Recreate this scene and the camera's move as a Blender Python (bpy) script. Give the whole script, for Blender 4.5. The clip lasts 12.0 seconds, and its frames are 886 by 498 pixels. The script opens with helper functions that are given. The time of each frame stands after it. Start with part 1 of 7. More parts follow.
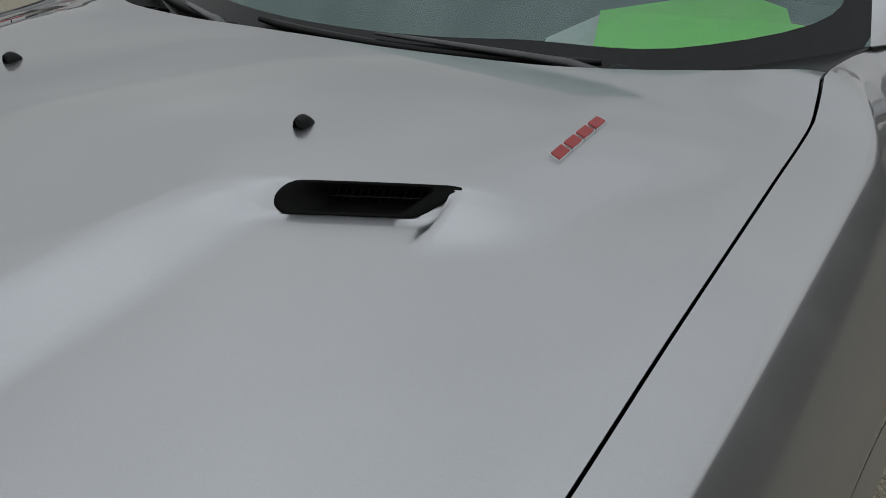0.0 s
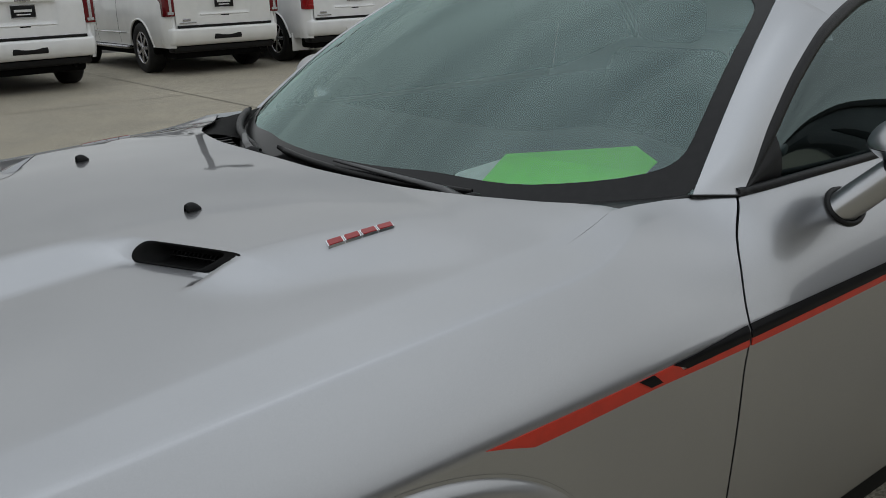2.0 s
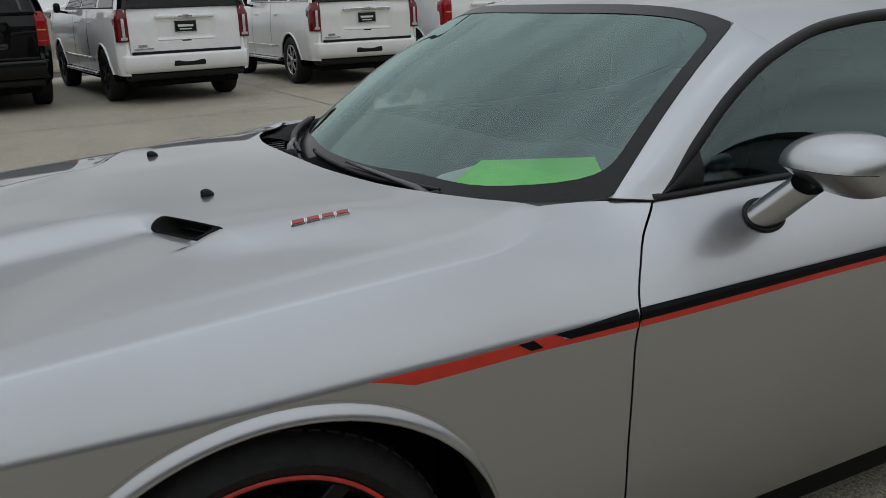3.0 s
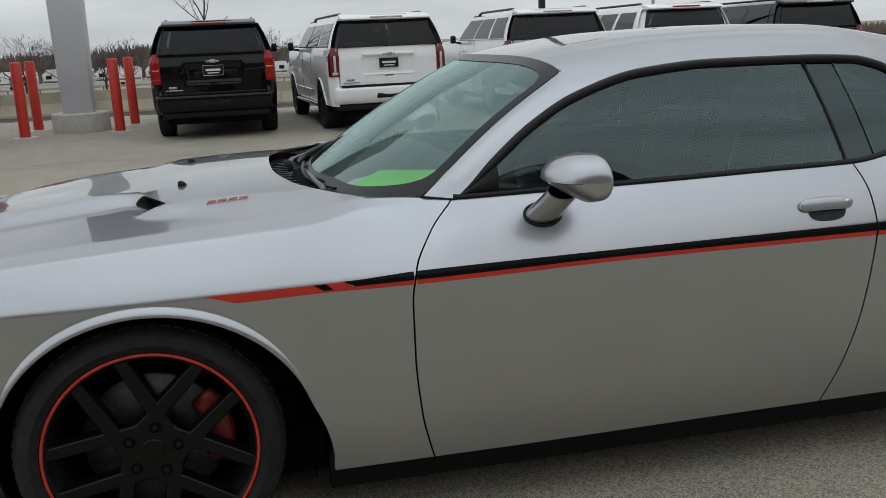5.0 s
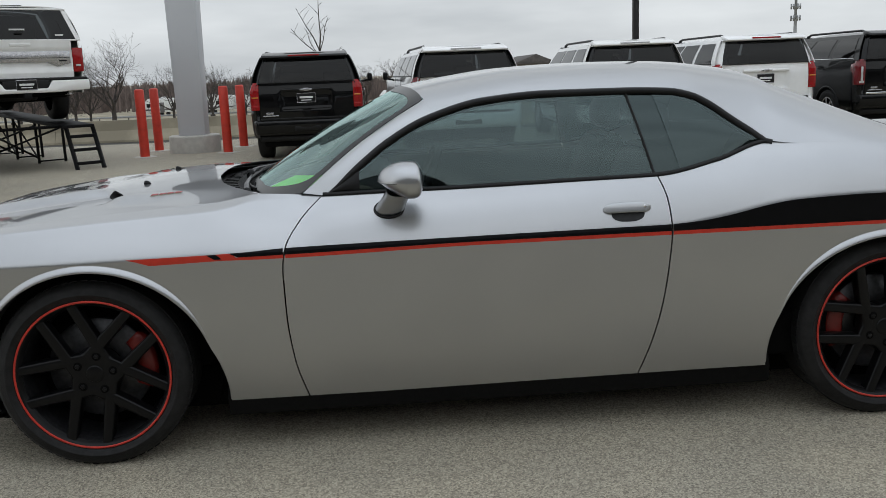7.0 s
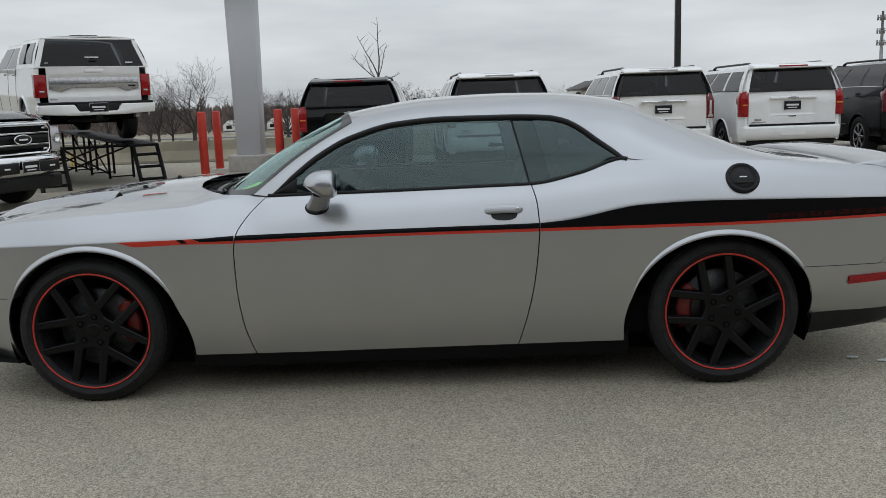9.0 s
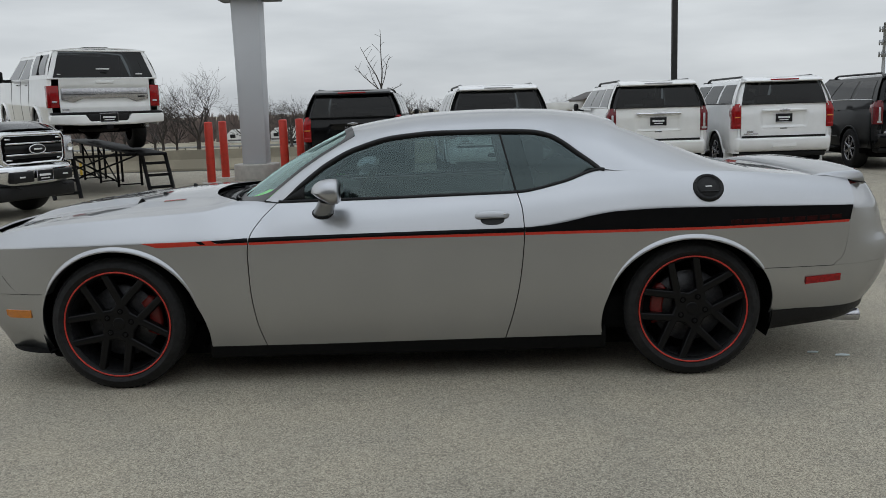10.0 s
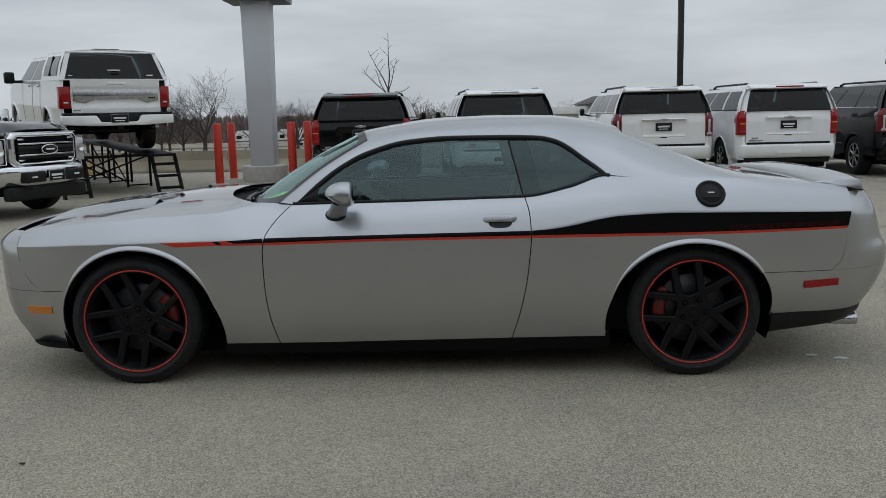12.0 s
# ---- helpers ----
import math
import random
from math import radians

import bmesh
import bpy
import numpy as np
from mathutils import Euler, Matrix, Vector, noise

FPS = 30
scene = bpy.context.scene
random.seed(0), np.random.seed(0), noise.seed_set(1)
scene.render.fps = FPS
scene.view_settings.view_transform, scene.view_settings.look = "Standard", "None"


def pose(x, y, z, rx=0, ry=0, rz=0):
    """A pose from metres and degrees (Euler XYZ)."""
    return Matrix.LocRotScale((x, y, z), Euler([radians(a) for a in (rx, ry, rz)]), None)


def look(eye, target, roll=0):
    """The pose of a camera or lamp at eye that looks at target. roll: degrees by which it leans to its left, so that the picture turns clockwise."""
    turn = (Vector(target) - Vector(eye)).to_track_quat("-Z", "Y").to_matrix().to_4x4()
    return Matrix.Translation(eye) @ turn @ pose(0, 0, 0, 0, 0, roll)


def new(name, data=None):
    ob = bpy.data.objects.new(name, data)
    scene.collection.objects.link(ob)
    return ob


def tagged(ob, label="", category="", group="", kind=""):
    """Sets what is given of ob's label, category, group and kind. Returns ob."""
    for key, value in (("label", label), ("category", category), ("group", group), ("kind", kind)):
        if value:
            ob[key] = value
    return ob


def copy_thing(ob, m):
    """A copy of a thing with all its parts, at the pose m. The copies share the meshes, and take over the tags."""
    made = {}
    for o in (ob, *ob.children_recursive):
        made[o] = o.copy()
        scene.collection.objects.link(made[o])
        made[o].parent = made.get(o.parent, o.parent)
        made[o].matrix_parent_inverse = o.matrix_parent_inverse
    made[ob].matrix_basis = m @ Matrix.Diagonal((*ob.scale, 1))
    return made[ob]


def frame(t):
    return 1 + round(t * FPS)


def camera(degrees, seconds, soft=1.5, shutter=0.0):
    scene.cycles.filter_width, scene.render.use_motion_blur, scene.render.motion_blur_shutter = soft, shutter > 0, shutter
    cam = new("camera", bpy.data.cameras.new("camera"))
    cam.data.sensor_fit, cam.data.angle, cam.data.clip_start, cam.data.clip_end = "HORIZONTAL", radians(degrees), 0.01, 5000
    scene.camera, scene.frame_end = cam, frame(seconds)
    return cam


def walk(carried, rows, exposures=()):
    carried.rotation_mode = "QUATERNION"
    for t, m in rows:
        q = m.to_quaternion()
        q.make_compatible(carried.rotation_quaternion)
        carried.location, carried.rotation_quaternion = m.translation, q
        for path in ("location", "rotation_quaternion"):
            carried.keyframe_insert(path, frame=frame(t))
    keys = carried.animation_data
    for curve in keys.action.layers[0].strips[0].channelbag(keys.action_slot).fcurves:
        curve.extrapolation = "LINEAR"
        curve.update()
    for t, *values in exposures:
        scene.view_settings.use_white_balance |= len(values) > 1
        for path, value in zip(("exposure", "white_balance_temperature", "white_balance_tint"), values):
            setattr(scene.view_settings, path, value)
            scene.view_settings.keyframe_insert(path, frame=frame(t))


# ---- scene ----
cam = camera(53.0, 12.0, 0.85)
PATH = [
    (0, (-0.622, -0.998, 1.309), (0.827, 0.02, 0.379), -2.1),
    (0.5, (-0.6, -1.087, 1.305), (0.855, -0.037, 0.421), -1.5),
    (1, (-0.604, -1.248, 1.314), (0.797, -0.057, 0.528), -1.1),
    (1.5, (-0.545, -1.449, 1.307), (0.761, -0.077, 0.667), -1.5),
    (2, (-0.442, -1.677, 1.316), (0.724, -0.163, 0.726), -1.9),
    (2.5, (-0.397, -1.898, 1.328), (0.63, -0.281, 0.753), -1.6),
    (3, (-0.315, -2.14, 1.346), (0.581, -0.439, 0.795), -1.9),
    (3.5, (-0.188, -2.401, 1.352), (0.57, -0.626, 0.828), -1.6),
    (5.5, (0.485, -3.415, 1.376), (0.8, -1.491, 0.932), -2.4),
    (6, (0.651, -3.646, 1.364), (0.892, -1.706, 0.943), -2.0),
    (6.5, (0.865, -3.838, 1.365), (1.051, -1.888, 0.963), -2.3),
    (7, (1.066, -4.021, 1.36), (1.195, -2.063, 0.97), -2.3),
    (9, (1.72, -4.917, 1.36), (1.688, -2.945, 1.027), -2.0),
    (9.5, (1.78, -5.11, 1.373), (1.745, -3.136, 1.052), -1.9),
    (10, (1.768, -5.333, 1.39), (1.731, -3.357, 1.078), -1.8),
    (10.5, (1.765, -5.43, 1.394), (1.727, -3.453, 1.094), -1.5),
    (11, (1.747, -5.476, 1.403), (1.709, -3.498, 1.107), -1.4),
    (11.5, (1.738, -5.473, 1.41), (1.695, -3.496, 1.109), -1.3),
    (12, (1.747, -5.467, 1.406), (1.7, -3.491, 1.101), -1.3),
]
walk(cam, [(t, look(eye, target, roll)) for t, eye, target, roll in PATH], [(0, -0.28, 6700, 7), (1, -0.25, 6680, 7), (2.5, -0.16, 6550, 7), (3.5, -0.06, 6500, 7), (5.5, 0.12, 6450, 7), (7, 0.18, 6450, 7), (9, 0.10, 6400, 7), (10, 0.04, 6400, 7), (11, -0.12, 6250, 7), (12, -0.14, 6250, 7)])

# ---- light: a closed overcast sky with a veiled sun ----
SUN_UP, SUN_TURN = radians(72), radians(200)
world = bpy.data.worlds.new("overcast_sky")
scene.world = world
world.use_nodes = True
wn, wl = world.node_tree.nodes, world.node_tree.links
wn.clear()


def wnode(kind, **values):
    n = wn.new(kind)
    for key, value in values.items():
        n.inputs[key].default_value = value
    return n


w_out = wnode("ShaderNodeOutputWorld")
w_bg = wnode("ShaderNodeBackground", Strength=1.0)
w_sky = wn.new("ShaderNodeTexSky")
w_sky.sky_type, w_sky.sun_disc, w_sky.sun_elevation, w_sky.sun_rotation = "NISHITA", False, SUN_UP, SUN_TURN
w_dim = wn.new("ShaderNodeMix")
w_dim.data_type, w_dim.blend_type = "RGBA", "MULTIPLY"
w_dim.inputs[0].default_value, w_dim.inputs[7].default_value = 1.0, (0.06, 0.06, 0.06, 1)
w_pos = wn.new("ShaderNodeTexCoord")
w_map = wn.new("ShaderNodeMapping")
w_map.inputs["Scale"].default_value = (1.0, 1.0, 5.0)
w_noise = wnode("ShaderNodeTexNoise", Scale=2.3, Detail=5.0, Roughness=0.52)
w_ramp = wn.new("ShaderNodeValToRGB")
w_ramp.color_ramp.elements[0].position, w_ramp.color_ramp.elements[0].color = 0.34, (0.435, 0.452, 0.480, 1)
w_ramp.color_ramp.elements[1].position, w_ramp.color_ramp.elements[1].color = 0.66, (0.655, 0.670, 0.695, 1)
w_sep = wn.new("ShaderNodeSeparateXYZ")
w_high = wn.new("ShaderNodeValToRGB")
w_high.color_ramp.elements[0].position, w_high.color_ramp.elements[0].color = 0.32, (1.12, 1.12, 1.12, 1)
w_high.color_ramp.elements[1].position, w_high.color_ramp.elements[1].color = 0.92, (1.58, 1.64, 1.74, 1)
w_high.color_ramp.elements.new(0.70).color = (1.20, 1.24, 1.30, 1)
w_mul = wn.new("ShaderNodeMix")
w_mul.data_type, w_mul.blend_type = "RGBA", "MULTIPLY"
w_mul.inputs[0].default_value = 1.0
w_mix = wn.new("ShaderNodeMix")
w_mix.data_type = "RGBA"
w_mix.inputs[0].default_value = 0.94
wl.new(w_pos.outputs["Generated"], w_map.inputs["Vector"])
wl.new(w_map.outputs[0], w_noise.inputs["Vector"])
wl.new(w_noise.outputs[0], w_ramp.inputs[0])
wl.new(w_pos.outputs["Generated"], w_sep.inputs[0])
wl.new(w_sep.outputs[2], w_high.inputs[0])
wl.new(w_ramp.outputs[0], w_mul.inputs[6])
wl.new(w_high.outputs[0], w_mul.inputs[7])
wl.new(w_sky.outputs[0], w_dim.inputs[6])
wl.new(w_dim.outputs[2], w_mix.inputs[6])
wl.new(w_mul.outputs[2], w_mix.inputs[7])
wl.new(w_mix.outputs[2], w_bg.inputs[0])
wl.new(w_bg.outputs[0], w_out.inputs[0])

sun = new("sun", bpy.data.lights.new("sun", "SUN"))
sun.data.energy, sun.data.angle, sun.data.color = 0.5, radians(175), (1.0, 0.97, 0.93)
sun.matrix_world = look((0, 0, 0), (-math.sin(SUN_TURN) * math.cos(SUN_UP), -math.cos(SUN_TURN) * math.cos(SUN_UP), -math.sin(SUN_UP)))


# ---- materials ----
def material(name, colour, rough=0.5, metal=0.0, scale=0.0, vary=0.0, bump=0.0, fine=0.0, coat=0.0, second=None, spread=(0.4, 0.6), stretch=None, spec=0.5):
    """A Principled surface whose colour drifts between two tones at two scales, with fine relief."""
    m = bpy.data.materials.new(name)
    m.use_nodes = True
    nt = m.node_tree
    n, l = nt.nodes, nt.links
    p = n["Principled BSDF"]
    p.inputs["Base Color"].default_value = (*colour, 1)
    p.inputs["Roughness"].default_value, p.inputs["Metallic"].default_value = rough, metal
    p.inputs["Specular IOR Level"].default_value = spec
    p.inputs["Coat Weight"].default_value, p.inputs["Coat Roughness"].default_value = coat, 0.03
    if scale:
        where = n.new("ShaderNodeTexCoord")
        vec = where.outputs["Object"]
        if stretch:
            mp = n.new("ShaderNodeMapping")
            mp.inputs["Scale"].default_value = stretch
            l.new(vec, mp.inputs["Vector"])
            vec = mp.outputs[0]
        a = n.new("ShaderNodeTexNoise")
        a.inputs["Scale"].default_value, a.inputs["Detail"].default_value = scale, 6
        l.new(vec, a.inputs["Vector"])
        r = n.new("ShaderNodeValToRGB")
        other = second or tuple(c * (1 - vary) for c in colour)
        r.color_ramp.elements[0].position, r.color_ramp.elements[1].position = spread
        r.color_ramp.elements[0].color, r.color_ramp.elements[1].color = (*other, 1), (*colour, 1)
        l.new(a.outputs[0], r.inputs[0])
        l.new(r.outputs[0], p.inputs["Base Color"])
        if bump:
            b = n.new("ShaderNodeTexNoise")
            b.inputs["Scale"].default_value, b.inputs["Detail"].default_value = fine or scale * 8, 4
            l.new(vec, b.inputs["Vector"])
            bp = n.new("ShaderNodeBump")
            bp.inputs["Strength"].default_value, bp.inputs["Distance"].default_value = bump, 0.01
            l.new(b.outputs[0], bp.inputs["Height"])
            l.new(bp.outputs[0], p.inputs["Normal"])
    return m


def glass(name, tint, gloss=0.02, ior=1.5, shade=(1, 1, 1)):
    """A thin tinted pane: what lies behind shows through the tint, and the sky mirrors in it."""
    m = bpy.data.materials.new(name)
    m.use_nodes = True
    n, l = m.node_tree.nodes, m.node_tree.links
    n.remove(n["Principled BSDF"])
    clear, shine, fres, mix = n.new("ShaderNodeBsdfTransparent"), n.new("ShaderNodeBsdfGlossy"), n.new("ShaderNodeFresnel"), n.new("ShaderNodeMixShader")
    clear.inputs[0].default_value = (*tint, 1)
    shine.inputs["Roughness"].default_value = gloss
    shine.inputs["Color"].default_value = (*shade, 1)
    fres.inputs[0].default_value = ior
    l.new(fres.outputs[0], mix.inputs[0])
    l.new(clear.outputs[0], mix.inputs[1])
    l.new(shine.outputs[0], mix.inputs[2])
    l.new(mix.outputs[0], n["Material Output"].inputs[0])
    return m


def paint_flake(name, colour, metal, rough, flake):
    """Metallic lacquer: fine flakes under a clear coat, a faint film of dust."""
    m = material(name, colour, rough, metal, coat=1.0)
    n, l = m.node_tree.nodes, m.node_tree.links
    p = n["Principled BSDF"]
    where = n.new("ShaderNodeTexCoord")
    v = n.new("ShaderNodeTexVoronoi")
    v.inputs["Scale"].default_value = 1400
    r = n.new("ShaderNodeMapRange")
    r.inputs[3].default_value, r.inputs[4].default_value = 1 - flake, 1 + flake
    d = n.new("ShaderNodeTexNoise")
    d.inputs["Scale"].default_value, d.inputs["Detail"].default_value = 3.1, 5
    r2 = n.new("ShaderNodeMapRange")
    r2.inputs[1].default_value, r2.inputs[2].default_value, r2.inputs[3].default_value, r2.inputs[4].default_value = 0.3, 0.7, 0.97, 1.03
    mu = n.new("ShaderNodeMath")
    mu.operation = "MULTIPLY"
    col = n.new("ShaderNodeVectorMath")
    col.operation = "SCALE"
    col.inputs[0].default_value = colour
    l.new(where.outputs["Object"], v.inputs["Vector"])
    l.new(where.outputs["Object"], d.inputs["Vector"])
    l.new(v.outputs["Color"], r.inputs[0])
    l.new(d.outputs[0], r2.inputs[0])
    l.new(r.outputs[0], mu.inputs[0])
    l.new(r2.outputs[0], mu.inputs[1])
    l.new(mu.outputs[0], col.inputs["Scale"])
    l.new(col.outputs[0], p.inputs["Base Color"])
    return m


SILVER = paint_flake("silver_lacquer", (0.447, 0.455, 0.470), 1.0, 0.33, 0.06)
SILVER.node_tree.nodes["Principled BSDF"].inputs["Specular Tint"].default_value = (0.42, 0.42, 0.42, 1)
SILVER.node_tree.nodes["Principled BSDF"].inputs["Coat IOR"].default_value = 1.6
WIPER = material("satin_wiper_black", (0.05, 0.05, 0.052), 0.32, 0, 60, 0.2, spec=0.6)
COWL_SHADE = material("cowl_recess_shade", (0.006, 0.006, 0.0065), 0.85, 0, 40, 0.2, spec=0.08)
FRIT = material("ceramic_border", (0.012, 0.012, 0.0125), 0.28, 0, 60, 0.2, spec=0.26)
WHITE = material("white_lacquer", (0.86, 0.865, 0.865), 0.35, 0, 4, 0.05, coat=1.0)
WHITE_PEARL = material("pearl_white_lacquer", (0.82, 0.82, 0.80), 0.35, 0, 4, 0.05, coat=1.0)
BLACK_PAINT = material("black_lacquer", (0.003, 0.0032, 0.0036), 0.3, 0, 4, 0.1, coat=0.6, spec=0.05)
TRUCK_BLACK = material("truck_black_lacquer", (0.003, 0.0032, 0.0036), 0.3, 0, 4, 0.1, coat=1.0, spec=0.05)
STRIPE_BLACK = material("black_vinyl", (0.005, 0.005, 0.006), 0.35, 0, 30, 0.2, spec=0.10)
STRIPE_RED = material("red_vinyl", (0.54, 0.032, 0.014), 0.42, 0, 30, 0.12)
TRIM = material("black_trim", (0.006, 0.006, 0.0065), 0.45, 0, 60, 0.3, 0.1, spec=0.3)
PLASTIC = material("black_plastic", (0.008, 0.008, 0.0085), 0.5, 0, 90, 0.3, 0.15, spec=0.3)
SILL = material("matt_sill_plastic", (0.004, 0.004, 0.004), 0.7, 0, 90, 0.3, 0.1, spec=0.12)
RECESS_SHADE = material("recess_shade_grey", (0.035, 0.036, 0.038), 0.6, 0, 60, 0.2, spec=0.2)
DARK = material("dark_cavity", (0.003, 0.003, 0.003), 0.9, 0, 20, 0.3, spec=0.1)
RUBBER = material("tyre_rubber", (0.016, 0.016, 0.0165), 0.62, 0, 40, 0.35, 0.2, 220, spec=0.25)
BARREL = material("rim_barrel_black", (0.15, 0.153, 0.163), 0.28, 0.85, 50, 0.3, spec=0.5)
RIM_BLACK = material("satin_black_alloy", (0.0042, 0.0042, 0.0047), 0.30, 0.0, 50, 0.2, spec=0.22)
BADGE_RED = material("badge_enamel", (0.34, 0.022, 0.024), 0.35, 0, 30, 0.1)
LETTER_RED = material("dull_red_print", (0.034, 0.006, 0.006), 0.4, 0, 60, 0.6, spec=0.10)
RIM_RED = material("rim_line_red", (0.56, 0.034, 0.020), 0.45, 0, 30, 0.2)
CALIPER = material("red_caliper", (0.17, 0.011, 0.008), 0.4, 0, 40, 0.2)
DISC = material("brake_steel", (0.085, 0.085, 0.088), 0.45, 0.8, 60, 0.25)
CHROME = material("chrome", (0.78, 0.79, 0.80), 0.08, 1.0, 10, 0.05)
ALLOY = material("polished_alloy", (0.55, 0.55, 0.57), 0.25, 0.9, 20, 0.15)
TAG_GREEN = material("green_card", (0.22, 1.0, 0.03), 0.6, 0, 25, 0.06)
PAPER = material("pale_paper", (0.70, 0.76, 0.77), 0.7, 0, 40, 0.1)
DASH = material("dash_vinyl", (0.022, 0.026, 0.027), 0.6, 0, 12, 0.12)
SEAT = material("seat_cloth", (0.02, 0.021, 0.022), 0.8, 0, 10, 0.2)
AMBER = material("amber_lens", (0.60, 0.19, 0.01), 0.15, 0, 80, 0.1, coat=1.0)
RUBYLENS = material("ruby_lens", (0.15, 0.006, 0.010), 0.2, 0, 80, 0.2, coat=0.5, spec=0.3)
REDLENS = material("red_lens", (0.36, 0.007, 0.009), 0.2, 0, 80, 0.4, coat=0.3, spec=0.3)
CLEARLENS = material("clear_lens", (0.6, 0.6, 0.62), 0.12, 0.2, 80, 0.3, coat=1.0)
LETTER = material("pale_lettering", (0.75, 0.75, 0.75), 0.5, 0, 60, 0.1)
PLATE = material("plate_black", (0.006, 0.006, 0.007), 0.4, 0, 60, 0.3, spec=0.25)
W_GLASS = glass("windscreen_glass", (0.98, 1.0, 0.99), 0.0, 2.14, (0.76, 1.0, 0.96))
S_GLASS = glass("tinted_glass", (0.365, 0.45, 0.455), 0.0, 1.86, (0.80, 1.0, 1.0))
B_GLASS = glass("pillar_glass", (0.04, 0.046, 0.047), 0.01, 1.74, (0.80, 1.0, 1.0))
Q_GLASS = glass("quarter_privacy_glass", (0.20, 0.245, 0.25), 0.0, 1.80, (0.80, 1.0, 1.0))
SUV_GLASS = glass("privacy_glass", (0.075, 0.086, 0.09), 0.02, 1.42)
COLUMN = material("column_paint", (0.53, 0.54, 0.56), 0.5, 0, 0.8, 0.04, 0.04, 60)
SIGN_DARK = material("sign_panel", (0.20, 0.205, 0.215), 0.45, 0, 1.2, 0.1)
YELLOW = material("marker_yellow", (0.62, 0.42, 0.05), 0.55, 0, 20, 0.2)
BARRIER = material("barrier_concrete", (0.37, 0.328, 0.242), 0.9, 0, 0.55, 0.35, 0.4, 18)
BASE_CONC = material("base_concrete", (0.50, 0.485, 0.445), 0.85, 0, 9, 0.12, 0.4, 120)
BOLLARD_RED = material("bollard_red", (0.62, 0.045, 0.024), 0.5, 0, 8, 0.15, 0.05, 80)
STEEL_BLACK = material("black_steel", (0.006, 0.006, 0.0065), 0.6, 0, 30, 0.3, spec=0.15)
POLE_BROWN = material("pole_bronze", (0.022, 0.020, 0.019), 0.5, 0.2, 12, 0.3)
GALV = material("galvanised_steel", (0.38, 0.39, 0.40), 0.5, 0.7, 6, 0.2)
BARK = material("bark", (0.085, 0.072, 0.062), 0.9, 0, 12, 0.35)
BARK_FAR = material("far_bark", (0.075, 0.064, 0.058), 0.9, 0, 3, 0.3)
WOODS = material("far_woods", (0.185, 0.145, 0.130), 0.95, 0, 0.6, 0.35)
GRASS = material("winter_grass", (0.32, 0.285, 0.21), 0.95, 0, 0.25, 0.2, 0.6, 6, second=(0.23, 0.205, 0.145))
ROAD = material("road_asphalt", (0.055, 0.050, 0.042), 0.9, 0, 0.8, 0.25, 0.3, 60)
JOINT = material("joint_filler", (0.17, 0.155, 0.125), 0.9, 0, 0.8, 0.25)
KERB = material("kerb_concrete", (0.20, 0.185, 0.155), 0.9, 0, 1.5, 0.2, 0.3, 60)
RV_WHITE = material("rv_panel", (0.72, 0.72, 0.70), 0.5, 0, 1.0, 0.1)
RV_STRIPE = material("rv_stripe", (0.16, 0.15, 0.15), 0.5, 0, 1.0, 0.2)
HALL_GREY = material("hall_cladding", (0.20, 0.20, 0.212), 0.6, 0, 0.3, 0.3)
ROOF_TAN = material("metal_roof", (0.42, 0.38, 0.33), 0.6, 0, 1.0, 0.1)


def lot_surface():
    """Worn concrete and seal coat: pale aggregate, dark pores, broad stains."""
    m = material("lot_surface", (0.3, 0.3, 0.3), 0.88)
    n, l = m.node_tree.nodes, m.node_tree.links
    p = n["Principled BSDF"]
    where = n.new("ShaderNodeTexCoord").outputs["Object"]

    def tex(kind, scale, detail=4.0):
        t = n.new(kind)
        t.inputs["Scale"].default_value = scale
        if kind == "ShaderNodeTexNoise":
            t.inputs["Detail"].default_value = detail
        l.new(where, t.inputs["Vector"])
        return t

    def ramp(source, stops):
        r = n.new("ShaderNodeValToRGB")
        for e, (at, c) in zip(r.color_ramp.elements, stops):
            e.position, e.color = at, (*c, 1)
        l.new(source, r.inputs[0])
        return r.outputs[0]

    def times(a, b):
        x = n.new("ShaderNodeMix")
        x.data_type, x.blend_type = "RGBA", "MULTIPLY"
        x.inputs[0].default_value = 1.0
        l.new(a, x.inputs[6])
        l.new(b, x.inputs[7])
        return x.outputs[2]

    broad = ramp(tex("ShaderNodeTexNoise", 0.35, 6).outputs[0], [(0.35, (0.302, 0.279, 0.227)), (0.65, (0.350, 0.323, 0.262))])
    grit = ramp(tex("ShaderNodeTexNoise", 230, 2).outputs[0], [(0.34, (0.70, 0.69, 0.68)), (0.64, (1.20, 1.20, 1.19))])
    stones = ramp(tex("ShaderNodeTexVoronoi", 165).outputs["Color"], [(0.1, (0.52, 0.51, 0.50)), (0.9, (1.48, 1.47, 1.45))])
    patch = ramp(tex("ShaderNodeTexNoise", 1.9, 5).outputs[0], [(0.36, (0.93, 0.93, 0.93)), (0.62, (1.05, 1.035, 1.01))])
    l.new(times(times(broad, grit), times(stones, patch)), p.inputs["Base Color"])
    b = n.new("ShaderNodeBump")
    b.inputs["Strength"].default_value, b.inputs["Distance"].default_value = 0.28, 0.004
    l.new(tex("ShaderNodeTexNoise", 110, 3).outputs[0], b.inputs["Height"])
    l.new(b.outputs[0], p.inputs["Normal"])
    return m


LOT = lot_surface()


# ---- helpers for shapes ----
def lerp(a, b, t):
    return a + (b - a) * t


def smooth(a, b, x):
    t = min(1.0, max(0.0, (x - a) / (b - a)))
    return t * t * (3 - 2 * t)


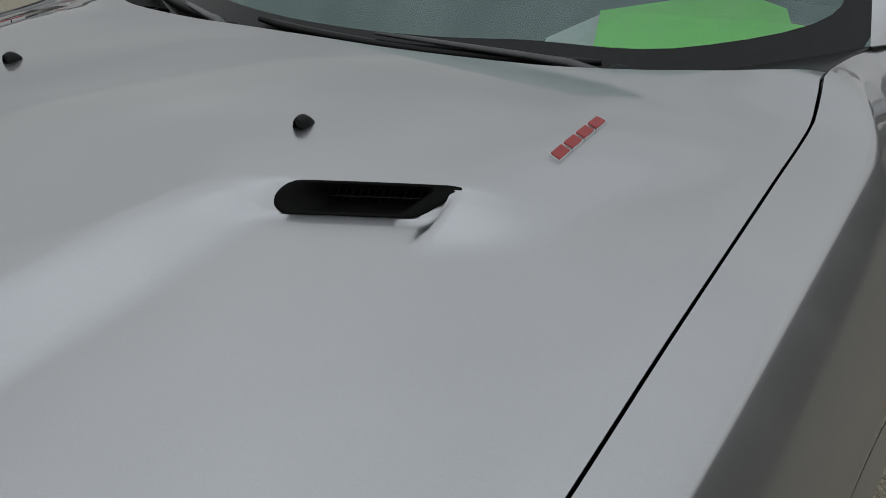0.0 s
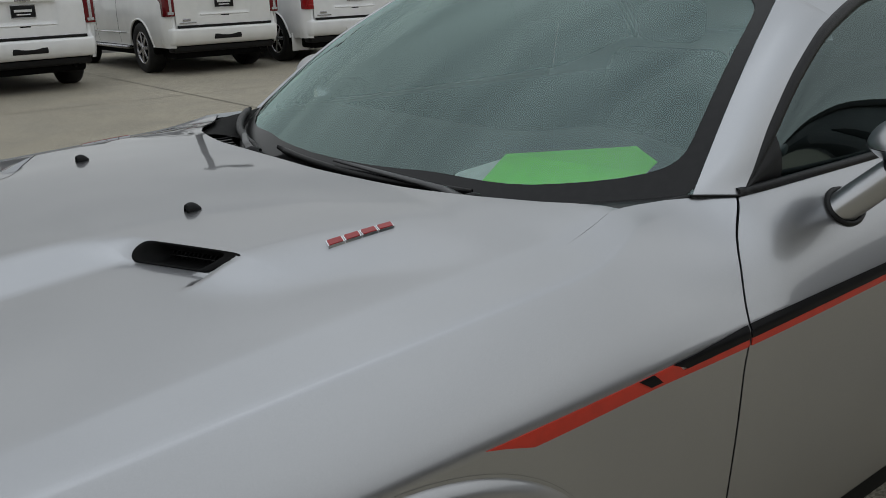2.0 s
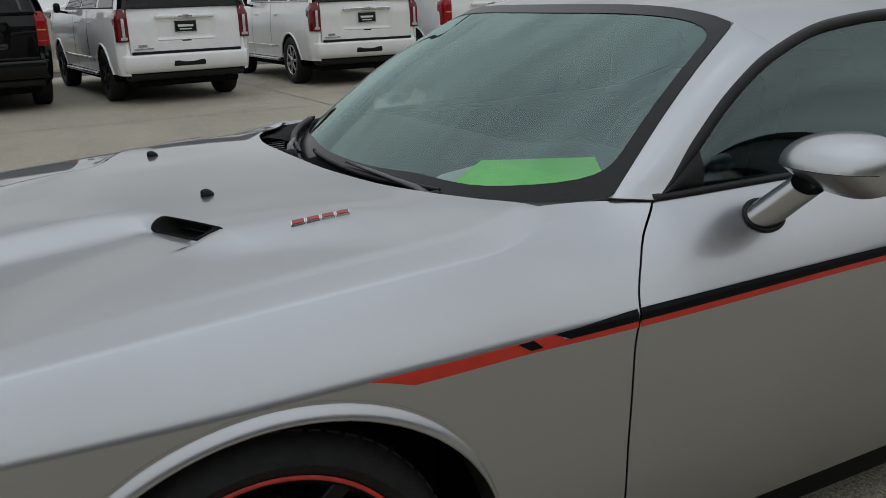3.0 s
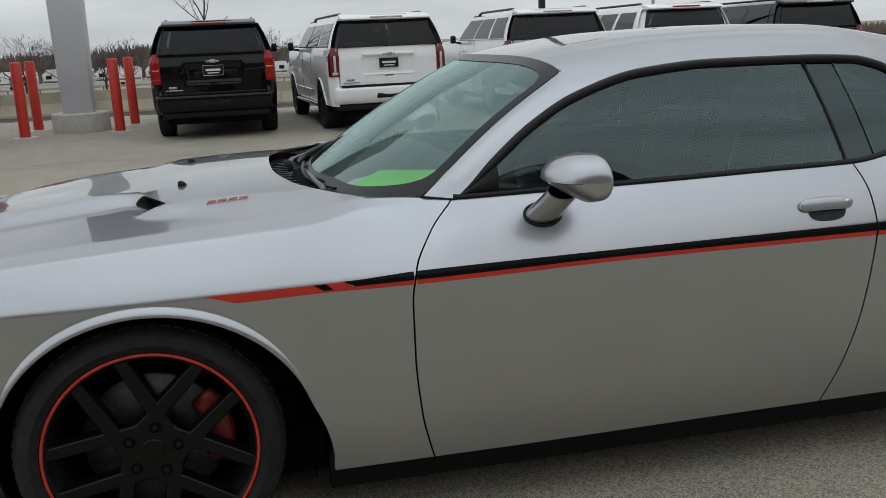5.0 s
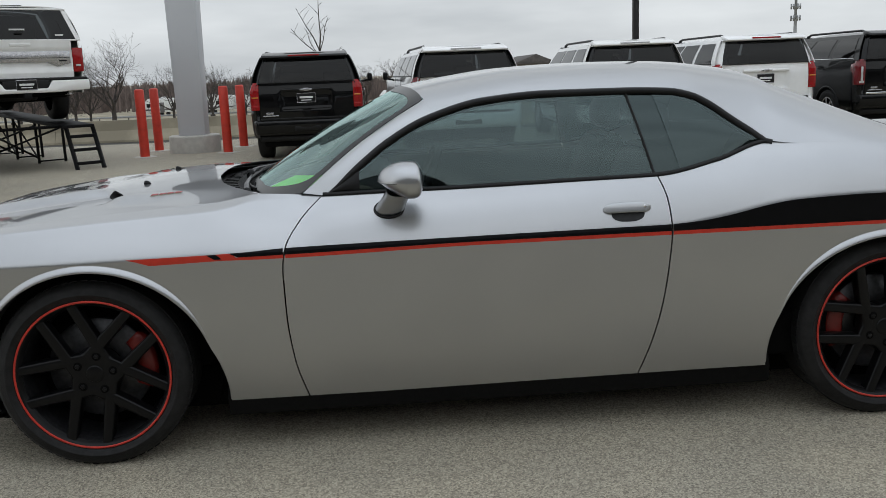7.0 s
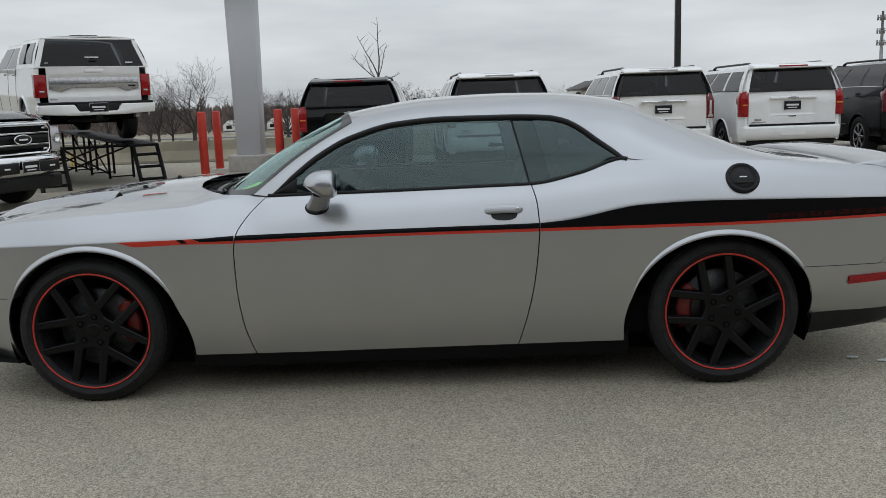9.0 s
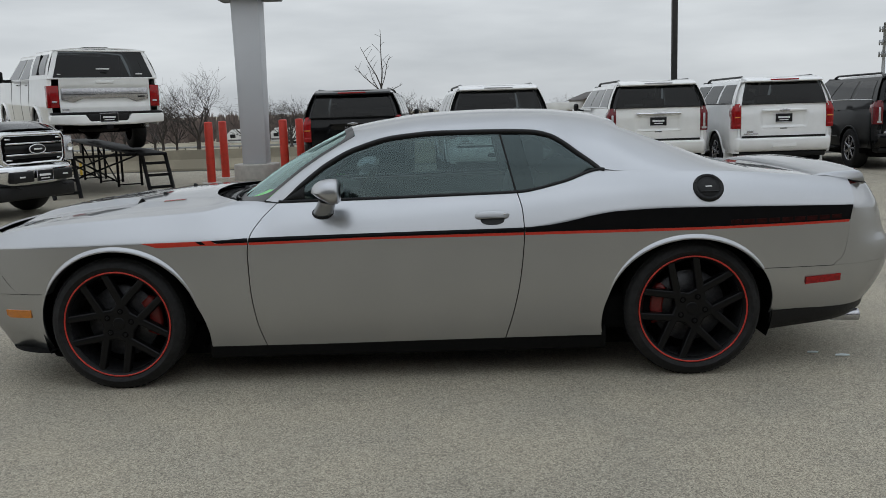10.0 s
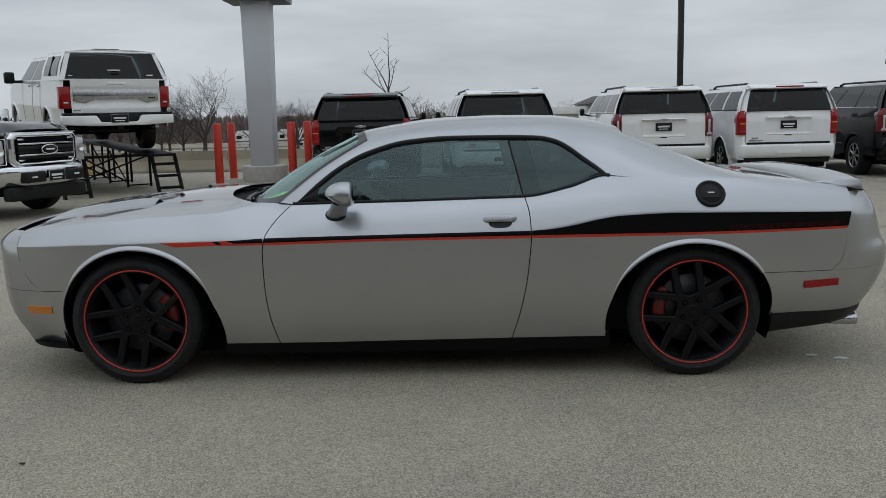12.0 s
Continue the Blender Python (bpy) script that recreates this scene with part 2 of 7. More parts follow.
def curve_of(points):
    """A smooth function through (x, value) pairs."""
    xs, ys = [p[0] for p in points], [p[1] for p in points]
    d = [(ys[i + 1] - ys[i]) / (xs[i + 1] - xs[i]) for i in range(len(xs) - 1)]
    m = [d[0]] + [0.0 if d[i - 1] * d[i] <= 0 else 2 * d[i - 1] * d[i] / (d[i - 1] + d[i]) for i in range(1, len(d))] + [d[-1]]

    def f(x):
        if x <= xs[0]:
            return ys[0] + m[0] * (x - xs[0])
        if x >= xs[-1]:
            return ys[-1] + m[-1] * (x - xs[-1])
        i = max(k for k in range(len(xs) - 1) if xs[k] <= x)
        h = xs[i + 1] - xs[i]
        t = (x - xs[i]) / h
        return (2 * t**3 - 3 * t**2 + 1) * ys[i] + (t**3 - 2 * t**2 + t) * h * m[i] + (3 * t**2 - 2 * t**3) * ys[i + 1] + (t**3 - t**2) * h * m[i + 1]

    return f


def flange(bm, depth):
    """Folds the open edges of a sheet inwards, with a crisp fold."""
    bm.normal_update()
    inner, outer = {}, {}
    for e in [e for e in bm.edges if e.is_boundary]:
        for v in e.verts:
            if v not in outer:
                outer[v], inner[v] = v.co.copy(), v.co - v.normal * depth
        e.tag = True
    edges = [e for e in bm.edges if e.tag]
    quads = []
    for e in edges:
        f = e.link_faces[0]
        a, b = e.verts
        for l in f.loops:
            if l.edge == e:
                a, b = l.vert, l.link_loop_next.vert
        quads.append((outer[b], outer[a], inner[a], inner[b]))
    for q in quads:
        bm.faces.new([bm.verts.new(p) for p in q])


def part(name, bm, mat, parent=None, label="", smoothed=True, thick=0.0, mats=None):
    """Links a bmesh as one mesh object under a thing or a part. thick: depth of the folded edge round a sheet."""
    if thick:
        flange(bm, thick)
    me = bpy.data.meshes.new(name)
    for f in bm.faces:
        f.smooth = smoothed
    bm.to_mesh(me)
    bm.free()
    for m in mats or [mat]:
        me.materials.append(m)
    ob = new(name, me)
    if parent:
        ob.parent = parent
    if label:
        ob["label"] = label
    return ob


def thing(name, label, category, group="", kind=""):
    ob = new(name)
    ob.empty_display_size = 0.2
    return tagged(ob, label, category, group, kind)


def outward(bm, centre):
    """Turns all faces of a sheet away from a point."""
    bm.normal_update()
    c = Vector(centre)
    if sum(f.normal.dot(f.calc_center_median() - c) * f.calc_area() for f in bm.faces) < 0:
        bmesh.ops.reverse_faces(bm, faces=bm.faces[:])
    return bm


def sheet(rows, bm=None, skip=None):
    """Faces over a grid of points."""
    bm = bm or bmesh.new()
    vs = [[bm.verts.new(p) for p in row] for row in rows]
    for i in range(len(vs) - 1):
        for j in range(len(vs[i]) - 1):
            if skip and skip(i, j):
                continue
            quad = [vs[i][j], vs[i][j + 1], vs[i + 1][j + 1], vs[i + 1][j]]
            if (quad[0].co - quad[1].co).length < 1e-5 and (quad[2].co - quad[3].co).length < 1e-5:
                continue
            bm.faces.new(quad)
    return bm


def weld(bm, d=1e-4):
    bmesh.ops.remove_doubles(bm, verts=bm.verts[:], dist=d)
    return bm


def box(x0, x1, y0, y1, z0, z1, bevel=0.0, bm=None, m=None, seg=2):
    own = bmesh.new()
    vs = [own.verts.new((x, y, z)) for x in (x0, x1) for y in (y0, y1) for z in (z0, z1)]
    for q in ((0, 1, 3, 2), (4, 6, 7, 5), (0, 4, 5, 1), (2, 3, 7, 6), (0, 2, 6, 4), (1, 5, 7, 3)):
        own.faces.new([vs[i] for i in q])
    bmesh.ops.recalc_face_normals(own, faces=own.faces[:])
    if bevel:
        bmesh.ops.bevel(own, geom=own.edges[:], offset=bevel, segments=seg, affect="EDGES", profile=0.5)
    if m is not None:
        bmesh.ops.transform(own, matrix=m, verts=own.verts[:])
    return joined(bm, own)


def joined(bm, own):
    if bm is None:
        return own
    vs = {v: bm.verts.new(v.co) for v in own.verts}
    for f in own.faces:
        bm.faces.new([vs[v] for v in f.verts])
    own.free()
    return bm


def prism(poly, a, b, axis="y", bevel=0.0, bm=None):
    """A polygon of two coordinates pushed along an axis from a to b."""
    own = bmesh.new()

    def place(p, q):
        return {"x": (q, p[0], p[1]), "y": (p[0], q, p[1]), "z": (p[0], p[1], q)}[axis]

    one, two = [own.verts.new(place(p, a)) for p in poly], [own.verts.new(place(p, b)) for p in poly]
    own.faces.new(one)
    own.faces.new(two)
    for i in range(len(poly)):
        k = (i + 1) % len(poly)
        own.faces.new([one[i], one[k], two[k], two[i]])
    bmesh.ops.recalc_face_normals(own, faces=own.faces[:])
    if bevel:
        bmesh.ops.bevel(own, geom=own.edges[:], offset=bevel, segments=2, affect="EDGES", profile=0.5)
    return joined(bm, own)


def tube(points, radius, sides=8, bm=None, closed=False, flat=1.0, caps=True):
    """A round bar along points; radius a number or one for each point."""
    bm = bm or bmesh.new()
    pts = [Vector(p) for p in points]
    rings, n = [], len(pts)
    side = None
    for i, p in enumerate(pts):
        a = pts[(i - 1) % n] if closed or i else p
        b = pts[(i + 1) % n] if closed or i < n - 1 else p
        way = (b - a).normalized()
        if side is None:
            side = way.cross(Vector((0, 0, 1)))
            if side.length < 0.05:
                side = way.cross(Vector((0, 1, 0)))
        side = (side - way * side.dot(way)).normalized()
        up = side.cross(way)
        r = radius[i] if isinstance(radius, (list, tuple)) else radius
        rings.append([bm.verts.new(p + side * math.cos(k * 2 * math.pi / sides) * r + up * math.sin(k * 2 * math.pi / sides) * r * flat) for k in range(sides)])
    for i in range(n if closed else n - 1):
        a, b = rings[i], rings[(i + 1) % n]
        for k in range(sides):
            bm.faces.new([a[k], a[(k + 1) % sides], b[(k + 1) % sides], b[k]])
    if not closed and caps:
        bm.faces.new(rings[0])
        bm.faces.new(rings[-1][::-1])
    return bm


def lathe(profile, sides, centre=(0, 0, 0), bm=None, axis="y"):
    """A profile of (radius, offset) spun round the y (or z) axis."""
    bm = bm or bmesh.new()
    c = Vector(centre)
    rings = []
    for r, h in profile:
        ring = []
        for k in range(sides):
            a = k * 2 * math.pi / sides
            d = Vector((r * math.cos(a), h, r * math.sin(a))) if axis == "y" else Vector((r * math.cos(a), r * math.sin(a), h))
            ring.append(bm.verts.new(c + d))
        rings.append(ring)
    for a, b in zip(rings, rings[1:]):
        for k in range(sides):
            bm.faces.new([a[k], a[(k + 1) % sides], b[(k + 1) % sides], b[k]])
    bmesh.ops.recalc_face_normals(bm, faces=bm.faces[:])
    return bm


def capped(bm):
    bmesh.ops.holes_fill(bm, edges=[e for e in bm.edges if e.is_boundary], sides=0)
    bmesh.ops.recalc_face_normals(bm, faces=bm.faces[:])
    return bm


def arch_edge(cx, wide, low, top, sign, flare=0.0):
    """Where a wheel arch's edge lies at a height: x for z."""

    def f(z):
        if z >= top:
            return cx
        q = (z - low) / (top - low)
        return cx + sign * (wide * math.sqrt(max(0.0, 1 - q * q)) + flare * max(0.0, low + 0.1 - z))

    return f


def rows_to(a, b, n, dense=False):
    """n + 1 steps from a to b; dense: crowded towards b."""
    return [lerp(a, b, math.sin(i / n * math.pi / 2) if dense else i / n) for i in range(n + 1)]


def side_sheet(left, right, vs, n, height, width, s, bm=None):
    """A piece of a body side: steps v give the height, left(z) and right(z) bound it, width(x, z) is its distance from the middle."""
    rows = []
    for v in vs:
        row = []
        for i in range(n + 1):
            x, z = 0.5, 0.5
            z = height(v, lerp(left(0.6), right(0.6), i / n))
            for _ in range(7):
                x = lerp(left(z), right(z), i / n)
                z = height(v, x)
            row.append((x, s * width(x, z), z))
        rows.append(row)
    return sheet(rows, bm)


# ---- the silver coupe: its lines (x backwards from the front axle, width from the middle, z up) ----
crease_w = curve_of([(-0.8, 0.70), (-0.7, 0.80), (-0.6, 0.868), (-0.35, 0.925), (0, 0.950), (0.4, 0.955), (1.0, 0.955), (1.6, 0.954), (2.2, 0.956), (2.6, 0.964), (2.95, 0.970), (3.3, 0.958), (3.6, 0.926), (3.78, 0.89), (3.9, 0.84), (4.0, 0.76)])
crease_z = curve_of([(-0.8, 0.7470), (-0.6, 0.7510), (0.17, 0.7660), (0.71, 0.7710), (1.4, 0.7780), (2.08, 0.7860), (2.3, 0.8170), (2.44, 0.8470), (2.55, 0.8630), (2.84, 0.8730), (3.27, 0.8670), (3.73, 0.8560), (4.0, 0.8500)])
top_w = curve_of([(-0.8, 0.60), (-0.62, 0.745), (-0.45, 0.795), (-0.3, 0.806), (0, 0.798), (0.3, 0.790), (0.47, 0.785), (0.56, 0.772), (0.607, 0.764), (0.70, 0.772), (0.773, 0.787), (0.849, 0.828), (1.0, 0.838), (1.4, 0.848), (1.8, 0.856), (2.07, 0.861), (2.3, 0.846), (2.5, 0.812), (2.65, 0.832), (2.9, 0.850), (3.13, 0.845), (3.44, 0.82), (3.7, 0.79), (3.85, 0.75), (4.0, 0.65)])
top_z = curve_of([(-0.8, 0.775), (-0.62, 0.825), (-0.45, 0.855), (-0.3, 0.872), (0, 0.895), (0.3, 0.9135), (0.47, 0.924), (0.56, 0.941), (0.607, 0.951), (0.70, 0.949), (0.773, 0.9445), (0.849, 0.940), (1.0, 0.942), (1.4, 0.946), (1.8, 0.953), (2.07, 0.958), (2.3, 1.002), (2.5, 1.058), (2.65, 1.053), (2.9, 1.045), (3.13, 1.036), (3.44, 1.012), (3.7, 0.985), (3.85, 0.965), (4.0, 0.94)])
door_front = curve_of([(0.2, 0.760), (0.24, 0.749), (0.363, 0.721), (0.544, 0.705), (0.69, 0.704), (0.782, 0.718), (0.869, 0.772), (0.944, 0.849)])
door_back = curve_of([(0.2, 1.990), (0.251, 2.005), (0.368, 2.038), (0.518, 2.069), (0.666, 2.087), (0.769, 2.094), (0.872, 2.089), (0.968, 2.066)])
nose_seam = curve_of([(0.512, -0.494), (0.549, -0.545), (0.656, -0.609), (0.746, -0.620), (0.83, -0.618)])
tail_seam = curve_of([(0.55, 3.640), (0.607, 3.698), (0.767, 3.727), (0.845, 3.740), (0.97, 3.750)])
F_TOP, R_TOP = 0.733, 0.718
arch_ff, arch_fr = arch_edge(0.02, 0.415, 0.336, F_TOP, -1), arch_edge(0.02, 0.42, 0.336, F_TOP, 1, 0.25)
arch_rf, arch_rr = arch_edge(2.925, 0.427, 0.34, R_TOP, -1, 0.16), arch_edge(2.925, 0.428, 0.34, R_TOP, 1)


def side_low(x):
    return 0.197 + 0.0085 * x


def body_w(x, z):
    """Half width of the body side at x, z."""
    zc, wc = crease_z(x), crease_w(x)
    if z <= zc:
        d = (zc - z) / (zc - 0.23)
        return wc - 0.010 * d - 0.034 * d * d - 0.034 * d**4
    t = min(1.0, (z - zc) / max(1e-4, top_z(x) - zc))
    f = smooth(0.42, 0.74, x)
    a = lerp(0.62, 0.50, smooth(2.0, 2.7, x))
    flank, shelf = 0.54 * (t / 0.91) ** 1.15, 0.54 + 0.46 * (t - 0.91) / 0.09
    crest = min(1.0, (flank + shelf + math.sqrt((flank - shelf) ** 2 + 0.0012)) / 2 / 1.0008)
    return wc - (wc - top_w(x)) * lerp(crest, a * t + (1 - a) * t**3, f)


def panel_z(low, arch):
    def f(v, x):
        if v <= 1:
            return lerp(low if low else side_low(x), arch, v)
        if v <= 2:
            return lerp(arch, crease_z(x), v - 1)
        return lerp(crease_z(x), top_z(x), v - 2)

    return f


ROWS_UP = rows_to(0, 1, 22, True) + rows_to(1, 2, 6)[1:] + [2.09, 2.2, 2.32, 2.45, 2.58, 2.69, 2.78, 2.84, 2.875, 2.895, 2.91, 2.925, 2.945, 2.97, 3.0]
coupe = thing("coupe_car", "low silver two-door coupe with black and red side stripes, parked", "car")


def front_wing(s):
    bm = side_sheet(lambda z: nose_seam(z) + 0.002, arch_ff, ROWS_UP, 26, panel_z(0.512, F_TOP), body_w, s)
    side_sheet(arch_fr, lambda z: door_front(z) - 0.0025, ROWS_UP, 26, panel_z(0, F_TOP), body_w, s, bm)
    return part("fender", outward(weld(bm), (0.2, 0, 0.4)), SILVER, coupe, thick=0.012)


def door_panel(s):
    bm = side_sheet(lambda z: door_front(z) + 0.0025, lambda z: door_back(z) - 0.0025, ROWS_UP, 48, panel_z(0, 0.70), body_w, s)
    return part("door", outward(weld(bm), (1.3, 0, 0.4)), SILVER, coupe, thick=0.012)


def quarter(s):
    bm = side_sheet(lambda z: door_back(z) + 0.0025, arch_rf, ROWS_UP, 32, panel_z(0, R_TOP), body_w, s)
    side_sheet(arch_rr, lambda z: tail_seam(z) - 0.002, ROWS_UP, 28, panel_z(0.552, R_TOP), body_w, s, bm)
    return part("quarter_panel", outward(weld(bm), (2.9, 0, 0.4)), SILVER, coupe, thick=0.012)


fenders = [front_wing(s) for s in (-1, 1)]
doors = [door_panel(s) for s in (-1, 1)]
quarters = [quarter(s) for s in (-1, 1)]


def arch_lip(front, back, top, low_f, low_b, s):
    """The rolled, slightly flared edge of a wheel opening."""
    pts = [(front(z), z) for z in rows_to(low_f, top, 26, True)] + [(back(z), z) for z in rows_to(low_b, top, 26, True)[-2::-1]]
    rows = []
    cx = front(top)
    for x, z in pts:
        d = Vector((x - cx, z - 0.34)).normalized()
        out = []
        f = lerp(0.06, 1.0, smooth(0.42, 0.71, z))
        for off, proud in ((0.028, 0.0004), (0.0255, -0.0012), (0.0235, -0.0010), (0.019, 0.0030), (0.011, 0.0095), (0.003, 0.0135), (0.0, 0.0135), (-0.003, 0.012), (-0.004, 0.0), (-0.004, -0.075)):
            g = f if off > 0 else 1.0
            px, pz = x + d.x * off * g, z + d.y * off * g
            out.append((px, s * (body_w(px, pz) + proud * (f if proud > 0 else 1.0)), pz))
        rows.append(out)
    return outward(sheet(rows), (cx, 0, 0.34))


for s, fe, qu in zip((-1, 1), fenders, quarters):
    part("arch_lip", arch_lip(arch_ff, arch_fr, F_TOP, 0.512, 0.212, s), SILVER, fe)
    part("arch_lip", arch_lip(arch_rf, arch_rr, R_TOP, 0.232, 0.552, s), SILVER, qu)


# hood with its raised middle and two forward openings
def scoop_line(y):
    return -0.012 + 0.476 * (abs(y) - 0.364)


hood_end = curve_of([(0, 0.382), (0.16, 0.386), (0.398, 0.431), (0.522, 0.485), (0.606, 0.542), (0.674, 0.582), (0.72, 0.603), (0.758, 0.627), (0.82, 0.660)])


def hood_tail(y):
    return hood_end(abs(y))


def hood_z(x, y):
    a, w = abs(y), top_w(min(x, 0.607))
    base = top_z(min(x, 0.607)) if a > 0.6 or x < 0.3 else top_z(min(x, 0.607))
    flat = 0.895 + 0.0686 * x - 0.024 * x * x
    edge = lerp(flat, base, smooth(0.55, 0.80, a)) if x > 0.3 else base
    crown = 0.018 + 0.020 * (1 - (1 - min(1.0, max(0.0, (x + 0.35) / 0.80))) ** 2)
    z = edge + crown * (1 - (a / w) ** 2) if a < w else edge
    z -= 0.0035 * smooth(w - 0.035, w - 0.004, a)
    inner = lerp(0.20, 0.275, smooth(-0.8, -0.1, x))
    front = 1 - lerp(smooth(inner, inner + 0.10, a), min(1.0, max(0.0, (a - inner - 0.008) / 0.084)), 0.6)
    back = 1 - smooth(0.528, 0.66 + 0.12 * smooth(0.1, 0.4, x), a)
    gap = max(0.0, 0.372 - a, a - 0.537)
    line = scoop_line(y)
    t = smooth(line - 0.013 - 0.004 - 0.9 * gap, line - 0.012 + 0.004 + 0.35 * gap, x) if gap > 0 else (1.0 if x > line - 0.013 else 0.0)
    if a > 0.537:
        t = smooth(line - 0.10, line + 0.01, x)
    return z + lerp(0.032, 0.026, t) * lerp(front, back, t) * (1 - 0.45 * min(1.0, max(0.0, x / 0.42)) ** 2) * smooth(-0.86, -0.55, x)


HOOD_N = 150
HOOD_F, HOOD_B = rows_to(0, 1, 44), rows_to(0, 1, 40)


def hood_point(q, a, rear):
    y = q * 0.8
    for _ in range(5):
        line = scoop_line(y)
        x = lerp(line, hood_tail(q * 0.762), a) if rear else lerp(-0.86 + 0.26 * abs(q) ** 3, line - 0.026, a)
        y = q * (top_w(min(x, 0.607)) - 0.005)
    return x, y, hood_z(x, y)


def lip_point(q, v):
    a, b = Vector(hood_point(q, 1, False)), Vector(hood_point(q, 0, True))
    return tuple(a.lerp(b, v))


LIP_V = (0.1, 0.25, 0.5, 0.75, 0.9)
hood_q = [j / HOOD_N * 2 - 1 for j in range(HOOD_N + 1)]
hood_rows = [[hood_point(q, a, False) for q in hood_q] for a in HOOD_F] + [[lip_point(q, v) for q in hood_q] for v in LIP_V] + [[hood_point(q, a, True) for q in hood_q] for a in HOOD_B]


def in_scoop(i, j):
    y = abs(hood_rows[i][j][1] + hood_rows[i][j + 1][1]) / 2
    k = i - len(HOOD_F)
    return -1 <= k < len(LIP_V) and 0.381 < y < lerp(0.500, 0.532, (k + 1) / 5)


hood = part("hood", outward(sheet(hood_rows, skip=in_scoop), (0, 0, 0)), SILVER, coupe, thick=0.003)


def scoop_at(s, y, v, deep=0.0):
    """A place in the mouth of the scoop: y outwards, v from the lower to the upper lip."""
    line = scoop_line(y)
    lo, hi = Vector((line - 0.026, y, hood_z(line - 0.0265, y))), Vector((line, y, hood_z(line + 0.0005, y)))
    p = lo.lerp(hi, v)
    return Vector((p.x + deep, s * y, p.z - 0.12 * deep))


def scoop_outline(k):
    """Rounded at the inner end, slanted at the outer one."""
    mid = [(0.386 - 0.020 * math.sin(a), 0.5 - 0.5 * math.cos(a)) for a in (i * math.pi / 10 for i in range(11))]
    top = [(lerp(0.40, 0.525, i / 5), 1.0) for i in range(6)]
    out = [(0.533, 0.985), (0.5385, 0.94), (0.540, 0.86), (0.535, 0.70), (0.526, 0.45), (0.516, 0.20), (0.509, 0.06), (0.502, 0.0)]
    low = [(lerp(0.48, 0.395, i / 5), 0.0) for i in range(6)]
    c = (0.455, 0.5)
    return [(c[0] + (y - c[0]) * max(0.62, 1 - (1 - k) * (1.75 if y > c[0] else 1.1)) if k > 0.5 else c[0] + (y - c[0]) * k, c[1] + (v - c[1]) * k) for y, v in mid + top + out + low]


def scoop_pocket(s):
    rings = []
    for k, proud, deep in ((1.0, -0.001, 0), (1.0, 0.0012, 0), (0.95, 0.0016, 0), (0.84, 0.0012, 0), (0.78, -0.002, 0.004), (0.60, -0.006, 0.006), (0.54, -0.004, 0.060), (0.02, 0, 0.065)):
        ring = []
        for y, v in scoop_outline(k):
            p = scoop_at(s, y, v, deep) + Vector((-0.70, 0, 0.71)) * proud
            ring.append(p)
        rings.append(ring + ring[:1])
    return sheet(rings)


def scoop_mesh(s):
    bm = None
    for i in range(16):
        y = lerp(0.395, 0.505, i / 15)
        bm = tube([scoop_at(s, y, 0.22, 0.030), scoop_at(s, y, 0.74, 0.030)], 0.0012, 4, bm)
    for k in (0.35, 0.6):
        pts = []
        for i in range(6):
            pts.append(scoop_at(s, lerp(0.40, 0.50, i / 5), k, 0.030))
        bm = tube(pts, 0.0014, 4, bm)
    return bm


def nozzle(s):
    """Small washer jet: a wedge with a rounded back."""
    rows = []
    for i in range(9):
        t = i / 8
        x = 0.090 + 0.026 * t
        w, h = 0.0085 * math.sin(math.pi * (0.18 + 0.64 * t)) ** 0.6, 0.016 * math.sin(math.pi * (0.30 + 0.62 * t)) ** 0.8
        z = hood_z(x, 0.295 * s)
        rows.append([(x, 0.295 * s + w * math.cos(k * math.pi / 8), z - 0.001 + h * math.sin(k * math.pi / 8)) for k in range(9)])
    return capped(sheet(rows))


for s in (-1, 1):
    sc = part("hood_scoop", scoop_pocket(s), SILL, hood, "black forward-facing hood scoop insert")
    part("scoop_mesh", scoop_mesh(s), TRIM, sc)
    part("washer_nozzle", nozzle(s), PLASTIC, hood, "small black washer nozzle")


def emblem(s):
    """Badge of four slanted red blocks on a chrome backing."""
    a, b = Vector((0.183, 0.583 * s, 0)), Vector((0.303, 0.583 * s, 0))

    def at(u, v, h):
        x = lerp(a.x, b.x, u) + 0.0
        y = a.y + s * (0.0075 - v * 0.015)
        return Vector((x + 0.004 * v, y, hood_z(x, y) + h))

    back = bmesh.new()
    blocks = []
    for k in range(4):
        u0, u1 = k * 0.25 + 0.004, k * 0.25 + 0.246
        for bm, pad, h0, h1 in ((back, 0.004, -0.002, 0.0045), (None, 0.022, 0.004, 0.0056)):
            bm = bm or bmesh.new()
            p = [(u0 + pad, 0 + pad * 3), (u1 - pad, 0 + pad * 3), (u1 - pad, 1 - pad * 3), (u0 + pad, 1 - pad * 3)]
            lo, hi = [bm.verts.new(at(u, v, h0)) for u, v in p], [bm.verts.new(at(u, v, h1)) for u, v in p]
            bm.faces.new(hi)
            for i in range(4):
                bm.faces.new([lo[i], lo[(i + 1) % 4], hi[(i + 1) % 4], hi[i]])
            if h0 > 0:
                blocks.append(bm)
    for bm in [back] + blocks:
        bmesh.ops.recalc_face_normals(bm, faces=bm.faces[:])
    badge = part("hood_badge", back, CHROME, hood, "chrome badge with red blocks", smoothed=False)
    for bm in blocks:
        part("badge_block", bm, BADGE_RED, badge, smoothed=False)


for s in (-1, 1):
    emblem(s)


